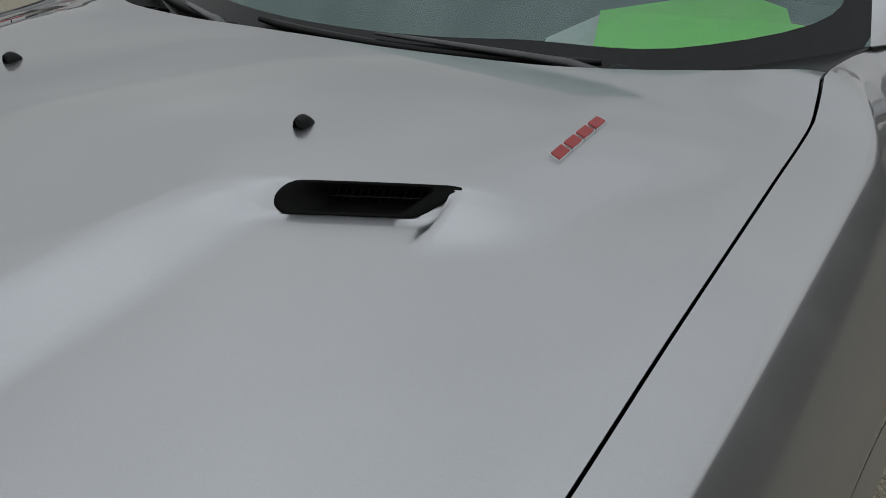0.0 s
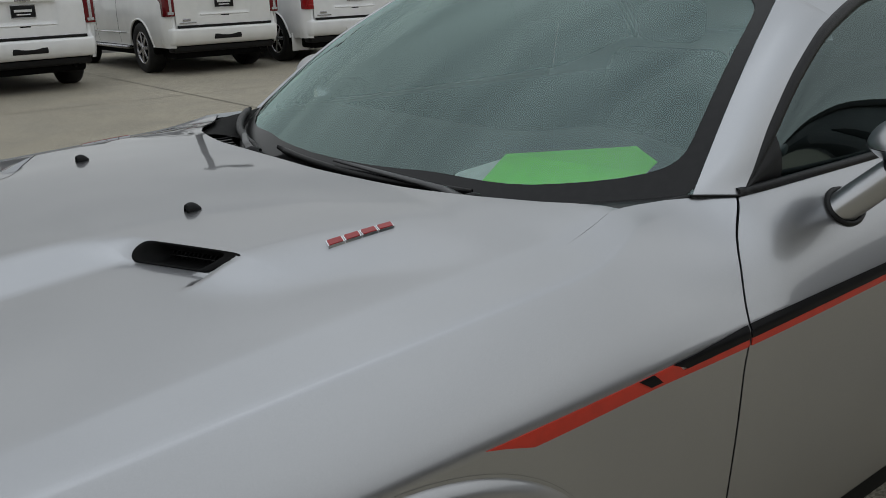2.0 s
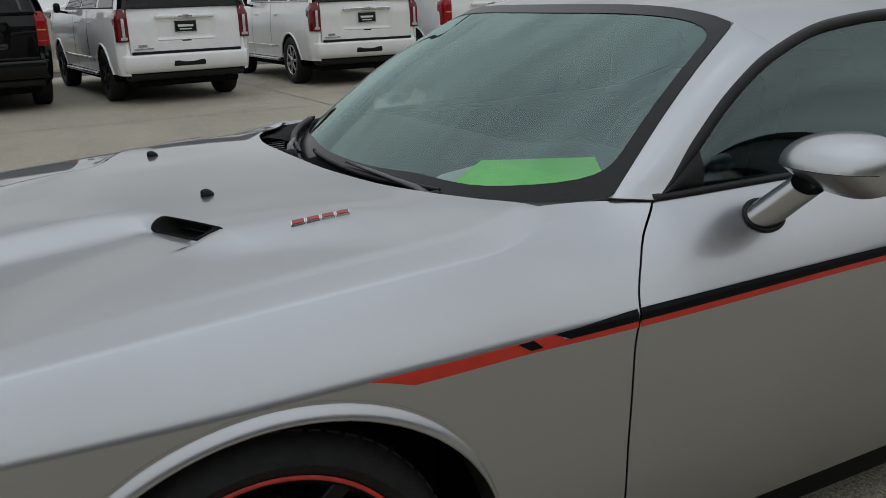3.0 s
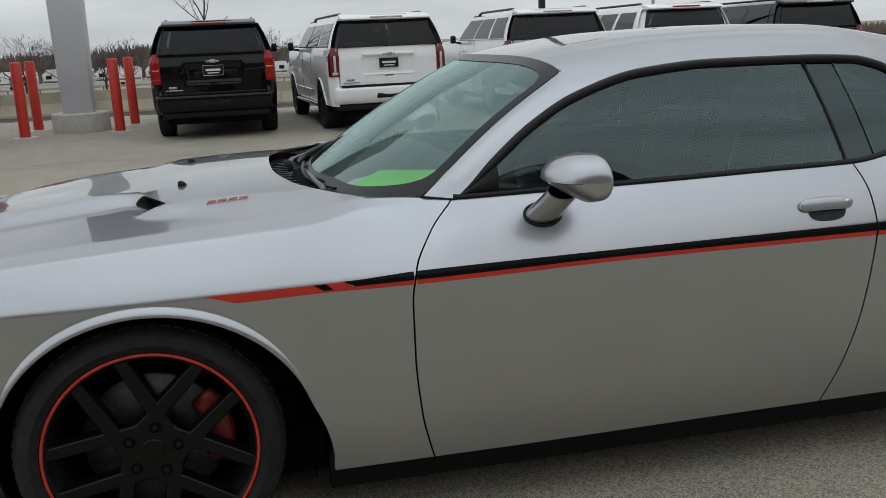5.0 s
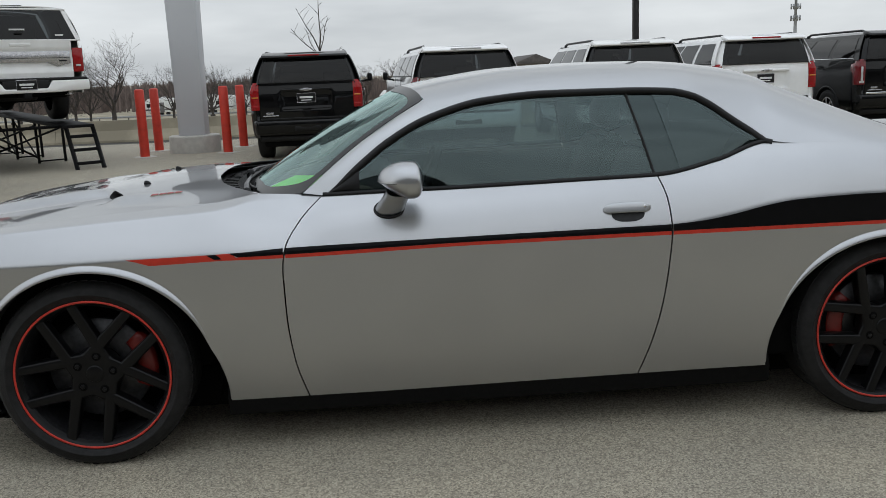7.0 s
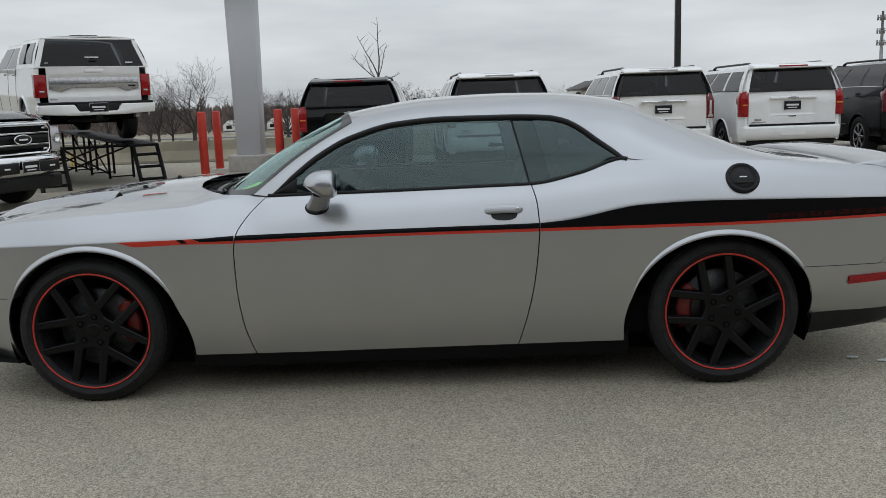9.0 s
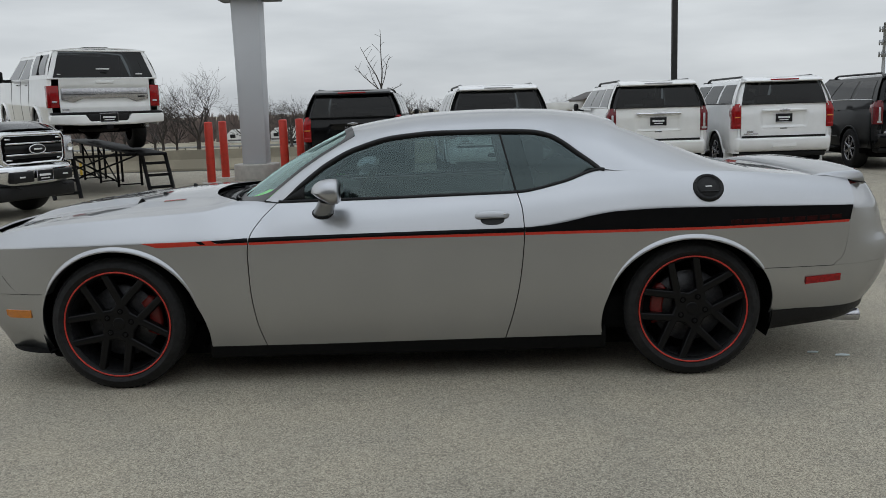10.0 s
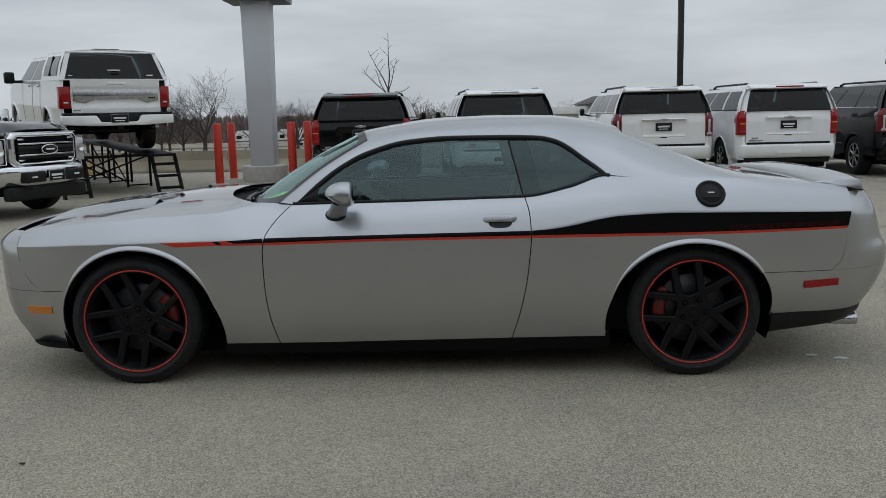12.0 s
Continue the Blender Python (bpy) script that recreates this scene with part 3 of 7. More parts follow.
# roof, pillars, glass
roof_mid = curve_of([(1.1, 1.287), (1.17, 1.308), (1.24, 1.322), (1.354, 1.341), (1.626, 1.371), (1.964, 1.380), (2.234, 1.374), (2.526, 1.340), (2.69, 1.290), (2.94, 1.180), (3.16, 1.082), (3.30, 1.045)])
rail_w = curve_of([(0.857, 0.828), (0.975, 0.800), (1.098, 0.771), (1.244, 0.742), (1.456, 0.712), (1.695, 0.698), (1.993, 0.697), (2.20, 0.704), (2.30, 0.722), (2.387, 0.752), (2.45, 0.780), (2.505, 0.810), (2.65, 0.832), (2.9, 0.850), (3.13, 0.845), (3.32, 0.832)])
rail_z = curve_of([(0.857, 0.942), (0.975, 1.036), (1.098, 1.128), (1.244, 1.203), (1.456, 1.258), (1.695, 1.274), (1.993, 1.272), (2.16, 1.264), (2.24, 1.246), (2.30, 1.215), (2.387, 1.150), (2.45, 1.104), (2.505, 1.064), (2.65, 1.056), (2.9, 1.047), (3.13, 1.038), (3.32, 1.022)])


def roof_z(x, q):
    q = abs(q)
    e = lerp(5.5, 3.2, smooth(2.2, 2.8, x))
    return roof_mid(x) - (roof_mid(x) - rail_z(x)) * (0.22 * q * q + 0.78 * q**e)


def roof_point(u, q):
    x = lerp(1.17 + 0.0935 * q * q, 3.30, u)
    lap = smooth(2.50, 2.62, x) * smooth(0.985, 1.0, abs(q))
    return (x, q * (rail_w(x) + 0.003 * lap), roof_z(x, q) - 0.006 * lap)


ROOF_U = rows_to(0, 1, 70)
roof = part("roof", outward(sheet([[roof_point(u, j / 30 - 1) for j in range(61)] for u in ROOF_U], skip=lambda i, j: ROOF_U[i] > 0.68 and ROOF_U[i] < 0.97 and 13 <= j < 47), (2, 0, 0.5)), SILVER, coupe, thick=0.012)
part("rear_window", outward(sheet([[(p[0], p[1], p[2] - 0.006 - 0.034 * (1 - (j / 10 - 1) ** 4)) for j, p in enumerate(roof_point(lerp(0.67, 0.985, i / 20), lerp(-0.58, 0.58, j / 20)) for j in range(21))] for i in range(21)]), (2, 0, 0.5)), S_GLASS, coupe)


def pillar_inner(t):
    end = Vector(roof_point(0, 0.853))
    a = Vector((0.773, 0.787, 0.9445))
    p = a.lerp(end, t)
    return p + Vector((-0.35, 0.25, 0.9)) * 0.020 * math.sin(math.pi * t)


def pillar_outer(t):
    x = lerp(0.852, 1.2635, t)
    return Vector((x, rail_w(x), rail_z(x)))


def pillar(s):
    rows = []
    for i in range(33):
        t = i / 32
        a, b = pillar_inner(t), pillar_outer(t)
        top = [Vector(roof_point(0, lerp(0.853, 1, k / 8))) for k in range(9)]
        row = []
        for k in range(9):
            u = k / 8
            p = a.lerp(b, u) + Vector((-0.35, 0.45, 0.55)) * 0.016 * math.sin(math.pi * u) * smooth(-0.02, 0.15, t)
            p = p.lerp(top[k], smooth(0.75, 1.0, t))
            row.append((p.x, s * p.y, p.z))
        rows.append(row)
    return part("windscreen_pillar", outward(sheet(rows), (1.4, 0, 0.6)), SILVER, coupe, thick=0.012)


for s in (-1, 1):
    pillar(s)
# silver ridge added on the far side only, as the pillar's pale visible flank
part("screen_moulding", tube([(p.x, p.y + 0.004, p.z + 0.001) for p in (pillar_inner(k / 20) for k in range(21))], 0.0075, 8), SILVER, coupe)


def screen_point(q, t, sink=0.0):
    """The windscreen: q across from -1 to 1, t up from 0 to 1."""
    a = abs(q)
    low = Vector((0.455 + 0.318 * a**2.3, 0.787 * a, 0.888 + 0.0565 * a * a))
    side = pillar_inner(t)
    top = Vector(roof_point(0, 0.853 * a))
    p = low.lerp(top, t)
    swell = Vector((-0.35, 0.0, 0.8)) * 0.030 * math.sin(math.pi * t)
    p = p + swell * (1 - a**4)
    edge = low.lerp(top, t)
    if a > 0.6:
        p = p + (side - Vector((0.773, 0.787, 0.9445)).lerp(Vector(roof_point(0, 0.853)), t)) * smooth(0.6, 1, a)
    return (p.x + 0.3 * sink, math.copysign(p.y, q), p.z - sink)


screen = part("windscreen", outward(sheet([[screen_point(j / 24 - 1, i / 24) for j in range(49)] for i in range(25)]), (2, 0, 0.3)), W_GLASS, coupe, "large sloping windscreen")
screen.visible_shadow = False


def frit():
    """The black border of the windscreen, with rounded inner corners."""
    rows = []
    for k in range(161):
        a = 2 * math.pi * k / 160
        c, si = math.cos(a), math.sin(a)

        def sq(n):
            r = 1 / (abs(c) ** n + abs(si) ** n) ** (1 / n)
            return r * c, r * si

        o, i = sq(60), sq(12)
        row = []
        for m in range(7):
            u = m / 6
            q = lerp(o[0], i[0] * 0.964, u)
            mid = 0.040 * (1 - smooth(0.40, 0.75, abs(i[0])))
            t = lerp(o[1] * 0.5 + 0.5, 0.505 + i[1] * (0.435 if i[1] > 0 else 0.432 - mid), u)
            row.append(screen_point(max(-1, min(1, q)), max(0, min(1, t)), -0.0015))
        rows.append(row)
    return outward(sheet(rows), (2, 0, 0.3))


part("windscreen_border", frit(), FRIT, coupe, "black ceramic border")
for s in (-1, 1):
    rows = []
    for j in range(17):
        y = lerp(0.50, 0.750, j / 16)
        e, hx = screen_point(y / 0.787, 0.01, -0.0012), hood_tail(y)
        front = (hx - 0.02, y, hood_z(min(hx, 0.60), y) - 0.016)
        rows.append([(lerp(e[0], front[0], k / 8), s * y, lerp(e[2], front[2], k / 8) + 0.006 * math.sin(math.pi * k / 8)) for k in range(9)])
    for j in range(1, 7):
        y = lerp(0.750, 0.7865, j / 6)
        e = screen_point(y / 0.787, 0.012, -0.0012)
        front = (lerp(hood_tail(0.75) - 0.02, 0.772, j / 6), y, lerp(hood_z(0.60, 0.75) - 0.012, 0.9435, j / 6))
        rows.append([(lerp(e[0], front[0], k / 8), s * y, lerp(e[2], front[2], k / 8) + 0.003 * math.sin(math.pi * k / 8)) for k in range(9)])
    part("windscreen_skirt", outward(sheet(rows), (0.6, s * 0.6, 0.5)), FRIT if s < 0 else SILL, coupe, "black border below the glass")
    foot = [pillar_inner(0).lerp(pillar_outer(0), k / 6) + Vector((-0.002, 0, 0.004)) for k in range(7)]
    part("pillar_seam", tube([(p.x, s * p.y, p.z) for p in foot], 0.0025, 6), TRIM, coupe)


def frame_bar(name, pts, r, flat=1.0, parent=None):
    return part(name, tube(pts, r, 8, flat=flat), TRIM, parent or coupe)


glass_lo = curve_of([(0.86, 0.944), (1.4, 0.948), (1.8, 0.955), (2.07, 0.961), (2.3, 1.006), (2.5, 1.062)])
B_LINE = curve_of([(0.9, 2.077), (1.27, 1.988)])


def side_glass_w(x, z):
    lo, hi = glass_lo(x), rail_z(x)
    t = (z - lo) / max(1e-3, hi - lo)
    return lerp(top_w(x) - 0.022, rail_w(x) - 0.010, t) + 0.012 * math.sin(math.pi * min(1, max(0, t)))


def glass_piece(x0, x1, s, lo_b=None, hi_b=None, sink=0.0):
    rows = []
    for v in rows_to(0, 1, 14):
        row = []
        for i in range(37):
            z = 1.0
            for _ in range(8):
                a = lo_b(z) if lo_b else x0
                b = hi_b(z) if hi_b else x1
                x = lerp(a, b, i / 36)
                z = lerp(glass_lo(x), max(glass_lo(x) + 1e-3, rail_z(x)), v)
            row.append((x, s * (side_glass_w(x, z) - sink), z))
        rows.append(row)
    return outward(weld(sheet(rows)), (1.6, 0, 1.0))


for s, door, qu in zip((-1, 1), doors, quarters):
    part("side_window", glass_piece(0.862, 0, s, None, lambda z: B_LINE(z)), S_GLASS, door, "tinted frameless door glass")
    part("quarter_window", glass_piece(0, 2.50, s, lambda z: B_LINE(z) + 0.10, None), Q_GLASS, qu, "tinted rear quarter glass")
    part("centre_pillar", glass_piece(0, 0, s, lambda z: B_LINE(z) + 0.004, lambda z: B_LINE(z) + 0.104, 0.003), B_GLASS, coupe, "dark centre pillar cover")
    frame_bar("glass_edge_seal", [(B_LINE(z), s * (side_glass_w(B_LINE(z), z) + 0.001), z) for z in rows_to(0.955, 1.262, 8)], 0.005)
    top = [(x, s * (rail_w(x) - 0.004), rail_z(x) - 0.008) for x in rows_to(0.852, 2.515, 70)]
    frame_bar("window_trim", top, [0.006 + 0.008 * smooth(0.85, 1.0, p[0]) for p in top], 1.0)
    inner = [(x, s * (rail_w(x) - 0.008), rail_z(x) - 0.024) for x in rows_to(0.90, 2.46, 60)]
    frame_bar("window_seal", inner, 0.008)
    frame_bar("belt_trim", [(x, s * (top_w(x) - 0.008), top_z(x) + 0.004) for x in rows_to(0.852, 2.505, 50)], 0.010)
    # small dark sail at the front corner of the glass
    part("mirror_sail", glass_piece(0.875, 0.985, s, None, None, -0.004), PLASTIC, door)

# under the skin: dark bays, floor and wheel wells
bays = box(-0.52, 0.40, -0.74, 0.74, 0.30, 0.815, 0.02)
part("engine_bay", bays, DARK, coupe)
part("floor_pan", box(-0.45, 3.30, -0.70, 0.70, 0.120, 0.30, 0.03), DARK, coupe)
# wider hidden pan, added to deepen the shadow under the car
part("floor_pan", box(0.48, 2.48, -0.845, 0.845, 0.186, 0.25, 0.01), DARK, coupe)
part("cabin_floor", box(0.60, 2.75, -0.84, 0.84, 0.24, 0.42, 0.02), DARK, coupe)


def well(cx, s, r):
    rows = []
    for k in range(33):
        a = math.pi * (-0.12 + 1.24 * k / 32)
        rows.append([(cx + r * math.cos(a), s * y, 0.345 + r * math.sin(a)) for y in (0.862, 0.80, 0.66, 0.60)] + [(cx, s * 0.60, 0.345)])
    return sheet(rows)


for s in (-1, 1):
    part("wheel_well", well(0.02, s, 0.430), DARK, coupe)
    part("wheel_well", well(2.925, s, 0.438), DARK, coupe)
    sill = [(0.868, 0.212), (0.866, 0.200), (0.862, 0.152), (0.840, 0.138), (0.78, 0.140), (0.78, 0.26), (0.85, 0.26)]
    bm = prism([(s * a, b) for a, b in sill], 0.46, 2.51, "x", 0.004)
    part("sill_skirt", bm, SILL, coupe, "black plastic sill skirt")


# front and rear ends
nose_plan = [(-0.36, 0.925), (-0.48, 0.902), (-0.60, 0.868), (-0.70, 0.806), (-0.78, 0.715), (-0.84, 0.60), (-0.885, 0.44), (-0.91, 0.24), (-0.92, 0.0)]
plan_x = curve_of([(i, p[0]) for i, p in enumerate(nose_plan)])
plan_w = curve_of([(i, p[1]) for i, p in enumerate(nose_plan)])


def nose():
    rows = []
    prof = [(0.20, 0.115), (0.235, 0.090), (0.27, 0.070), (0.31, 0.040), (0.36, 0.015), (0.42, 0.003), (0.47, 0.0015), (0.512, 0.0), (0.514, 0.0), (0.55, 0.0), (0.60, 0.0), (0.68, 0.0), (0.746, 0.0), (0.775, 0.020), (0.80, 0.05), (0.822, 0.10)]
    for z, inn in prof:
        row = []
        sx = arch_ff(z) if z < 0.513 else nose_seam(z) - 0.002
        i0 = 0.0
        while plan_x(i0) > sx and i0 < 7:
            i0 += 0.02
        for j in range(-28, 29):
            i = lerp(8, i0, abs(j) / 28)
            x = plan_x(i) if abs(j) < 28 else sx
            drop = crease_w(-0.5) - body_w(-0.5, z) if z < 0.746 else 0
            w = max(0.0, plan_w(i) - (drop + inn * (0.9 if z > 0.7 else 0.50)) * min(1, plan_w(i) / 0.5))
            if abs(j) > 22:
                w = lerp(w, body_w(x, z), smooth(22, 28, abs(j)))
            row.append((x + (inn + 0.06 * max(0, 0.45 - z)) * smooth(2, 6, i), math.copysign(w, j) if j else 0.0, z))
        rows.append(row)
    bm = sheet(rows[:8])
    return outward(sheet(rows[8:], bm), (-0.3, 0, 0.5))


fascia = part("front_fascia", nose(), SILVER, coupe, thick=0.01)
part("front_lip", outward(sheet([[(lerp(-0.36, -0.745, math.cos(abs(j) / 20 * math.pi / 2)) - o, math.copysign((0.845 + o) * math.sin(abs(j) / 20 * math.pi / 2) ** 0.6, j), z) for j in range(-20, 21)] for o, z in ((-0.16, 0.218), (-0.02, 0.206), (0.012, 0.201), (0.017, 0.194), (0.0, 0.187), (-0.16, 0.187))]), (-0.3, 0, 0.3)), SILL, fascia, "black chin spoiler")
part("grille", prism([(-0.924, 0.56), (-0.924, 0.72), (-0.89, 0.73), (-0.89, 0.55)], -0.20, 0.20, "y", 0.006), PLASTIC, fascia)
for s in (-1, 1):
    part("headlight", lathe([(0.001, -0.012), (0.04, -0.011), (0.066, -0.004), (0.072, 0.004), (0.075, 0.02)], 24, (0, 0, 0)), CLEARLENS, fascia).matrix_basis = pose(-0.872, s * 0.45, 0.64, 0, 0, -90)
    bm = bmesh.new()
    rows = [[(x, s * (body_w(x, z) + 0.004), z) for x in (lerp(-0.598, -0.452, i / 8) + (0.02 if z < 0.4 and i == 0 else 0) for i in range(9))] for z in (0.386, 0.40, 0.415, 0.428)]
    part("side_marker", outward(sheet(rows, bm), (0, 0, 0.4)), AMBER, fascia, "amber side marker lens", thick=0.006)

tail_x = curve_of([(0.20, 3.93), (0.25, 3.985), (0.30, 4.045), (0.43, 4.090), (0.60, 4.125), (0.64, 4.115), (0.70, 4.078), (0.80, 4.047), (0.927, 3.985), (0.98, 3.955)])


def tail_path(z, inn=0.0):
    """Plan of the rear end at a height: along the side, round the corner, to the middle."""
    turn, e = 3.60, tail_x(z) - inn
    pts = [(x, body_w(x, z) - inn) for x in rows_to(3.10, turn, 16)]
    w0, slope = pts[-1][1], (pts[-1][1] - pts[-2][1]) / (pts[-1][0] - pts[-2][0])
    for k in range(1, 41):
        th = k / 40 * math.pi / 2
        x = turn + (e - turn) * math.sin(th) ** 0.9
        pts.append((x, w0 * math.cos(th) ** 0.52 + slope * (x - turn) * math.cos(th)))
    return pts


def tail_row(z, n, inn=0.0):
    sx = arch_rr(z) if z < 0.553 else tail_seam(z) + 0.002
    pts = tail_path(z, inn)
    k = max(i for i in range(len(pts)) if pts[i][0] <= sx + 1e-6)
    f = (sx - pts[k][0]) / (pts[k + 1][0] - pts[k][0])
    pts = [(sx, lerp(pts[k][1], pts[k + 1][1], f))] + pts[k + 1 :]
    d = [0.0]
    for a, b in zip(pts, pts[1:]):
        d.append(d[-1] + math.hypot(b[0] - a[0], b[1] - a[1]))
    out = []
    for i in range(n + 1):
        t = d[-1] * i / n
        m = min(len(pts) - 2, max(j for j in range(len(pts)) if d[j] <= t + 1e-9))
        u = (t - d[m]) / max(1e-9, d[m + 1] - d[m])
        out.append((lerp(pts[m][0], pts[m + 1][0], u), lerp(pts[m][1], pts[m + 1][1], u)))
    return out


def tail():
    rows = []
    for z in rows_to(0.30, 0.5525, 8) + rows_to(0.5535, 0.66, 6) + rows_to(0.66, 0.950, 12)[1:]:
        half = tail_row(z, 40, 0.055 * max(0.0, (0.55 - z) / 0.25) ** 2)
        rows.append([(x, -w, z) for x, w in half] + [(x, w, z) for x, w in half[-2::-1]])
    bm = sheet(rows[:9])
    return outward(sheet(rows[9:], bm), (3.2, 0, 0.6))


rear = part("rear_fascia", tail(), SILVER, coupe, thick=0.01)
rows = []
for dz, inn in ((0.0, 0.048), (-0.03, 0.050), (-0.07, 0.056), (-0.10, 0.075), (-0.10, 0.13)):
    half = tail_row(0.33, 40, inn)
    prof = []
    for i, (x, w) in enumerate(half):
        f = i / 40
        z = 0.312 + 0.060 * f**0.8 + dz * (1.0 - 0.3 * f)
        prof.append((x - 0.5 * max(0, 0.30 - z) * f, w, z))
    rows.append([(x, -w, z) for x, w, z in prof] + [(x, w, z) for x, w, z in prof[-2::-1]])
part("rear_valance", outward(sheet(rows), (3.2, 0, 0.5)), PLASTIC, rear, "black lower valance", thick=0.01)
for s in (-1, 1):
    rows = []
    for z in (0.462, 0.475, 0.488, 0.498):
        plan = tail_path(z)
        row = []
        for i in range(13):
            x = lerp(3.505, 3.690, i / 12)
            k = max(m for m in range(len(plan)) if plan[m][0] <= x)
            f = (x - plan[k][0]) / (plan[k + 1][0] - plan[k][0])
            row.append((x, s * (lerp(plan[k][1], plan[k + 1][1], f) + 0.005), z + 0.010 * i / 12))
        rows.append(row)
    part("side_marker", outward(sheet(rows), (3.4, 0, 0.5)), REDLENS, rear, "red side marker lens", thick=0.006)
    tip = lathe([(0.029, -0.14), (0.033, -0.01), (0.033, 0.0), (0.030, 0.002), (0.028, -0.12)], 24)
    part("exhaust_tip", tip, ALLOY, coupe, "bright exhaust tip").matrix_basis = pose(3.885, s * 0.66, 0.237, 0, 0, -90)
    part("tail_lamp", box(3.93, 3.99, s * 0.08 if s > 0 else -0.42, 0.42 if s > 0 else -0.08, 0.80, 0.88, 0.01), REDLENS, rear)


for s in (-1, 1):
    part("panel_seam", tube([(x, s * (body_w(x, 0.513) + 0.0003), 0.513) for x in rows_to(-0.492, -0.375, 8)], 0.0016, 5), TRIM, fascia)
    part("panel_seam", tube([(x, s * (body_w(x, 0.553) + 0.0003), 0.553) for x in rows_to(3.29, 3.598, 14)] + [(p[0], s * (p[1] + 0.0003), 0.553) for p in tail_path(0.553)[17:19]], 0.0016, 5), TRIM, rear)


def deck_z(x, y):
    w = top_w(x)
    return top_z(x) + 0.015 * (1 - min(1, abs(y) / w) ** 2.4) - 0.002 * smooth(3.3, 3.6, x)


trunk = part("trunk_lid", outward(sheet([[(x, q * (top_w(x) - 0.004), deck_z(x, q * top_w(x))) for q in (j / 20 - 1 for j in range(41))] for x in rows_to(3.20, 3.85, 26)]), (3.5, 0, 0)), SILVER, coupe, thick=0.01)


def spoiler():
    """A thin blade that stands a little off the lid along its front edge and overhangs the tail."""
    rows = []
    for j in range(41):
        q = j / 20 - 1
        y = 0.780 * q
        e = abs(q) ** 8
        z0 = deck_z(3.6, y) - 0.006
        lift = 0.014 - 0.012 * abs(q) ** 3
        prof = [(3.585, 0.003), (3.66, 0.014 + lift * 0.7), (3.74, 0.024 + lift), (3.82, 0.030 + lift), (3.848, 0.026 + lift), (3.860, 0.014 + lift * 0.8), (3.868, -0.016), (3.870, -0.030), (3.858, -0.034), (3.78, -0.018), (3.68, -0.002)]
        rows.append([(x - 0.03 * e, y, z0 - 0.012 * smooth(3.6, 3.95, x) + h) for x, h in prof + prof[:1]])
    return capped(weld(sheet(rows)))


blade = part("rear_spoiler", spoiler(), SILVER, trunk, "low silver lip spoiler")
# black tubes drawn as the shadow line under the blade's ends
for s in (-1, 1):
    part("spoiler_gap", tube([(x, s * 0.783, deck_z(3.6, 0.780) - 0.008 - 0.034 * smooth(3.64, 3.86, x)) for x in rows_to(3.60, 3.845, 8)], [0.0015, 0.002, 0.003, 0.004, 0.005, 0.005, 0.005, 0.004, 0.002], 6), TRIM, blade)

# stripes along the sides
red_lo = curve_of([(0.20, 0.7465), (0.24, 0.7440), (0.50, 0.7485), (0.62, 0.7470), (0.71, 0.7468), (1.4, 0.7572), (2.08, 0.7572), (2.84, 0.7600), (3.73, 0.7715)])
red_hi = curve_of([(0.165, 0.7675), (0.45, 0.7710), (0.53, 0.7730)])
thin_hi = curve_of([(0.4, 0.7565), (0.71, 0.7590), (1.4, 0.7695), (2.08, 0.7708), (2.84, 0.7730), (3.73, 0.7835)])
blk_hi = curve_of([(0.4, 0.7715), (0.56, 0.7740), (0.65, 0.7785), (0.71, 0.7815), (1.4, 0.7895), (2.0, 0.7940), (2.08, 0.7950), (2.2, 0.8030), (2.3, 0.8180), (2.44, 0.8480), (2.55, 0.8640), (2.84, 0.8740), (3.27, 0.8680), (3.73, 0.8570)])


def stripe(name, mat, x0, x1, lo, hi, s, n, parent, slant0=0.0, slant1=0.0, label="", proud=0.0016):
    rows = []
    for i in range(n + 1):
        row = []
        for k in range(7):
            x = lerp(x0 + slant0 * k / 6, x1 + slant1 * k / 6, i / n)
            z = lerp(lo(x), hi(x), k / 6)
            row.append((x, s * (body_w(x, z) + proud), z))
        rows.append(row)
    return part(name, outward(sheet(rows), (1.5, 0, 0.5)), mat, parent, label, thick=0.0012)


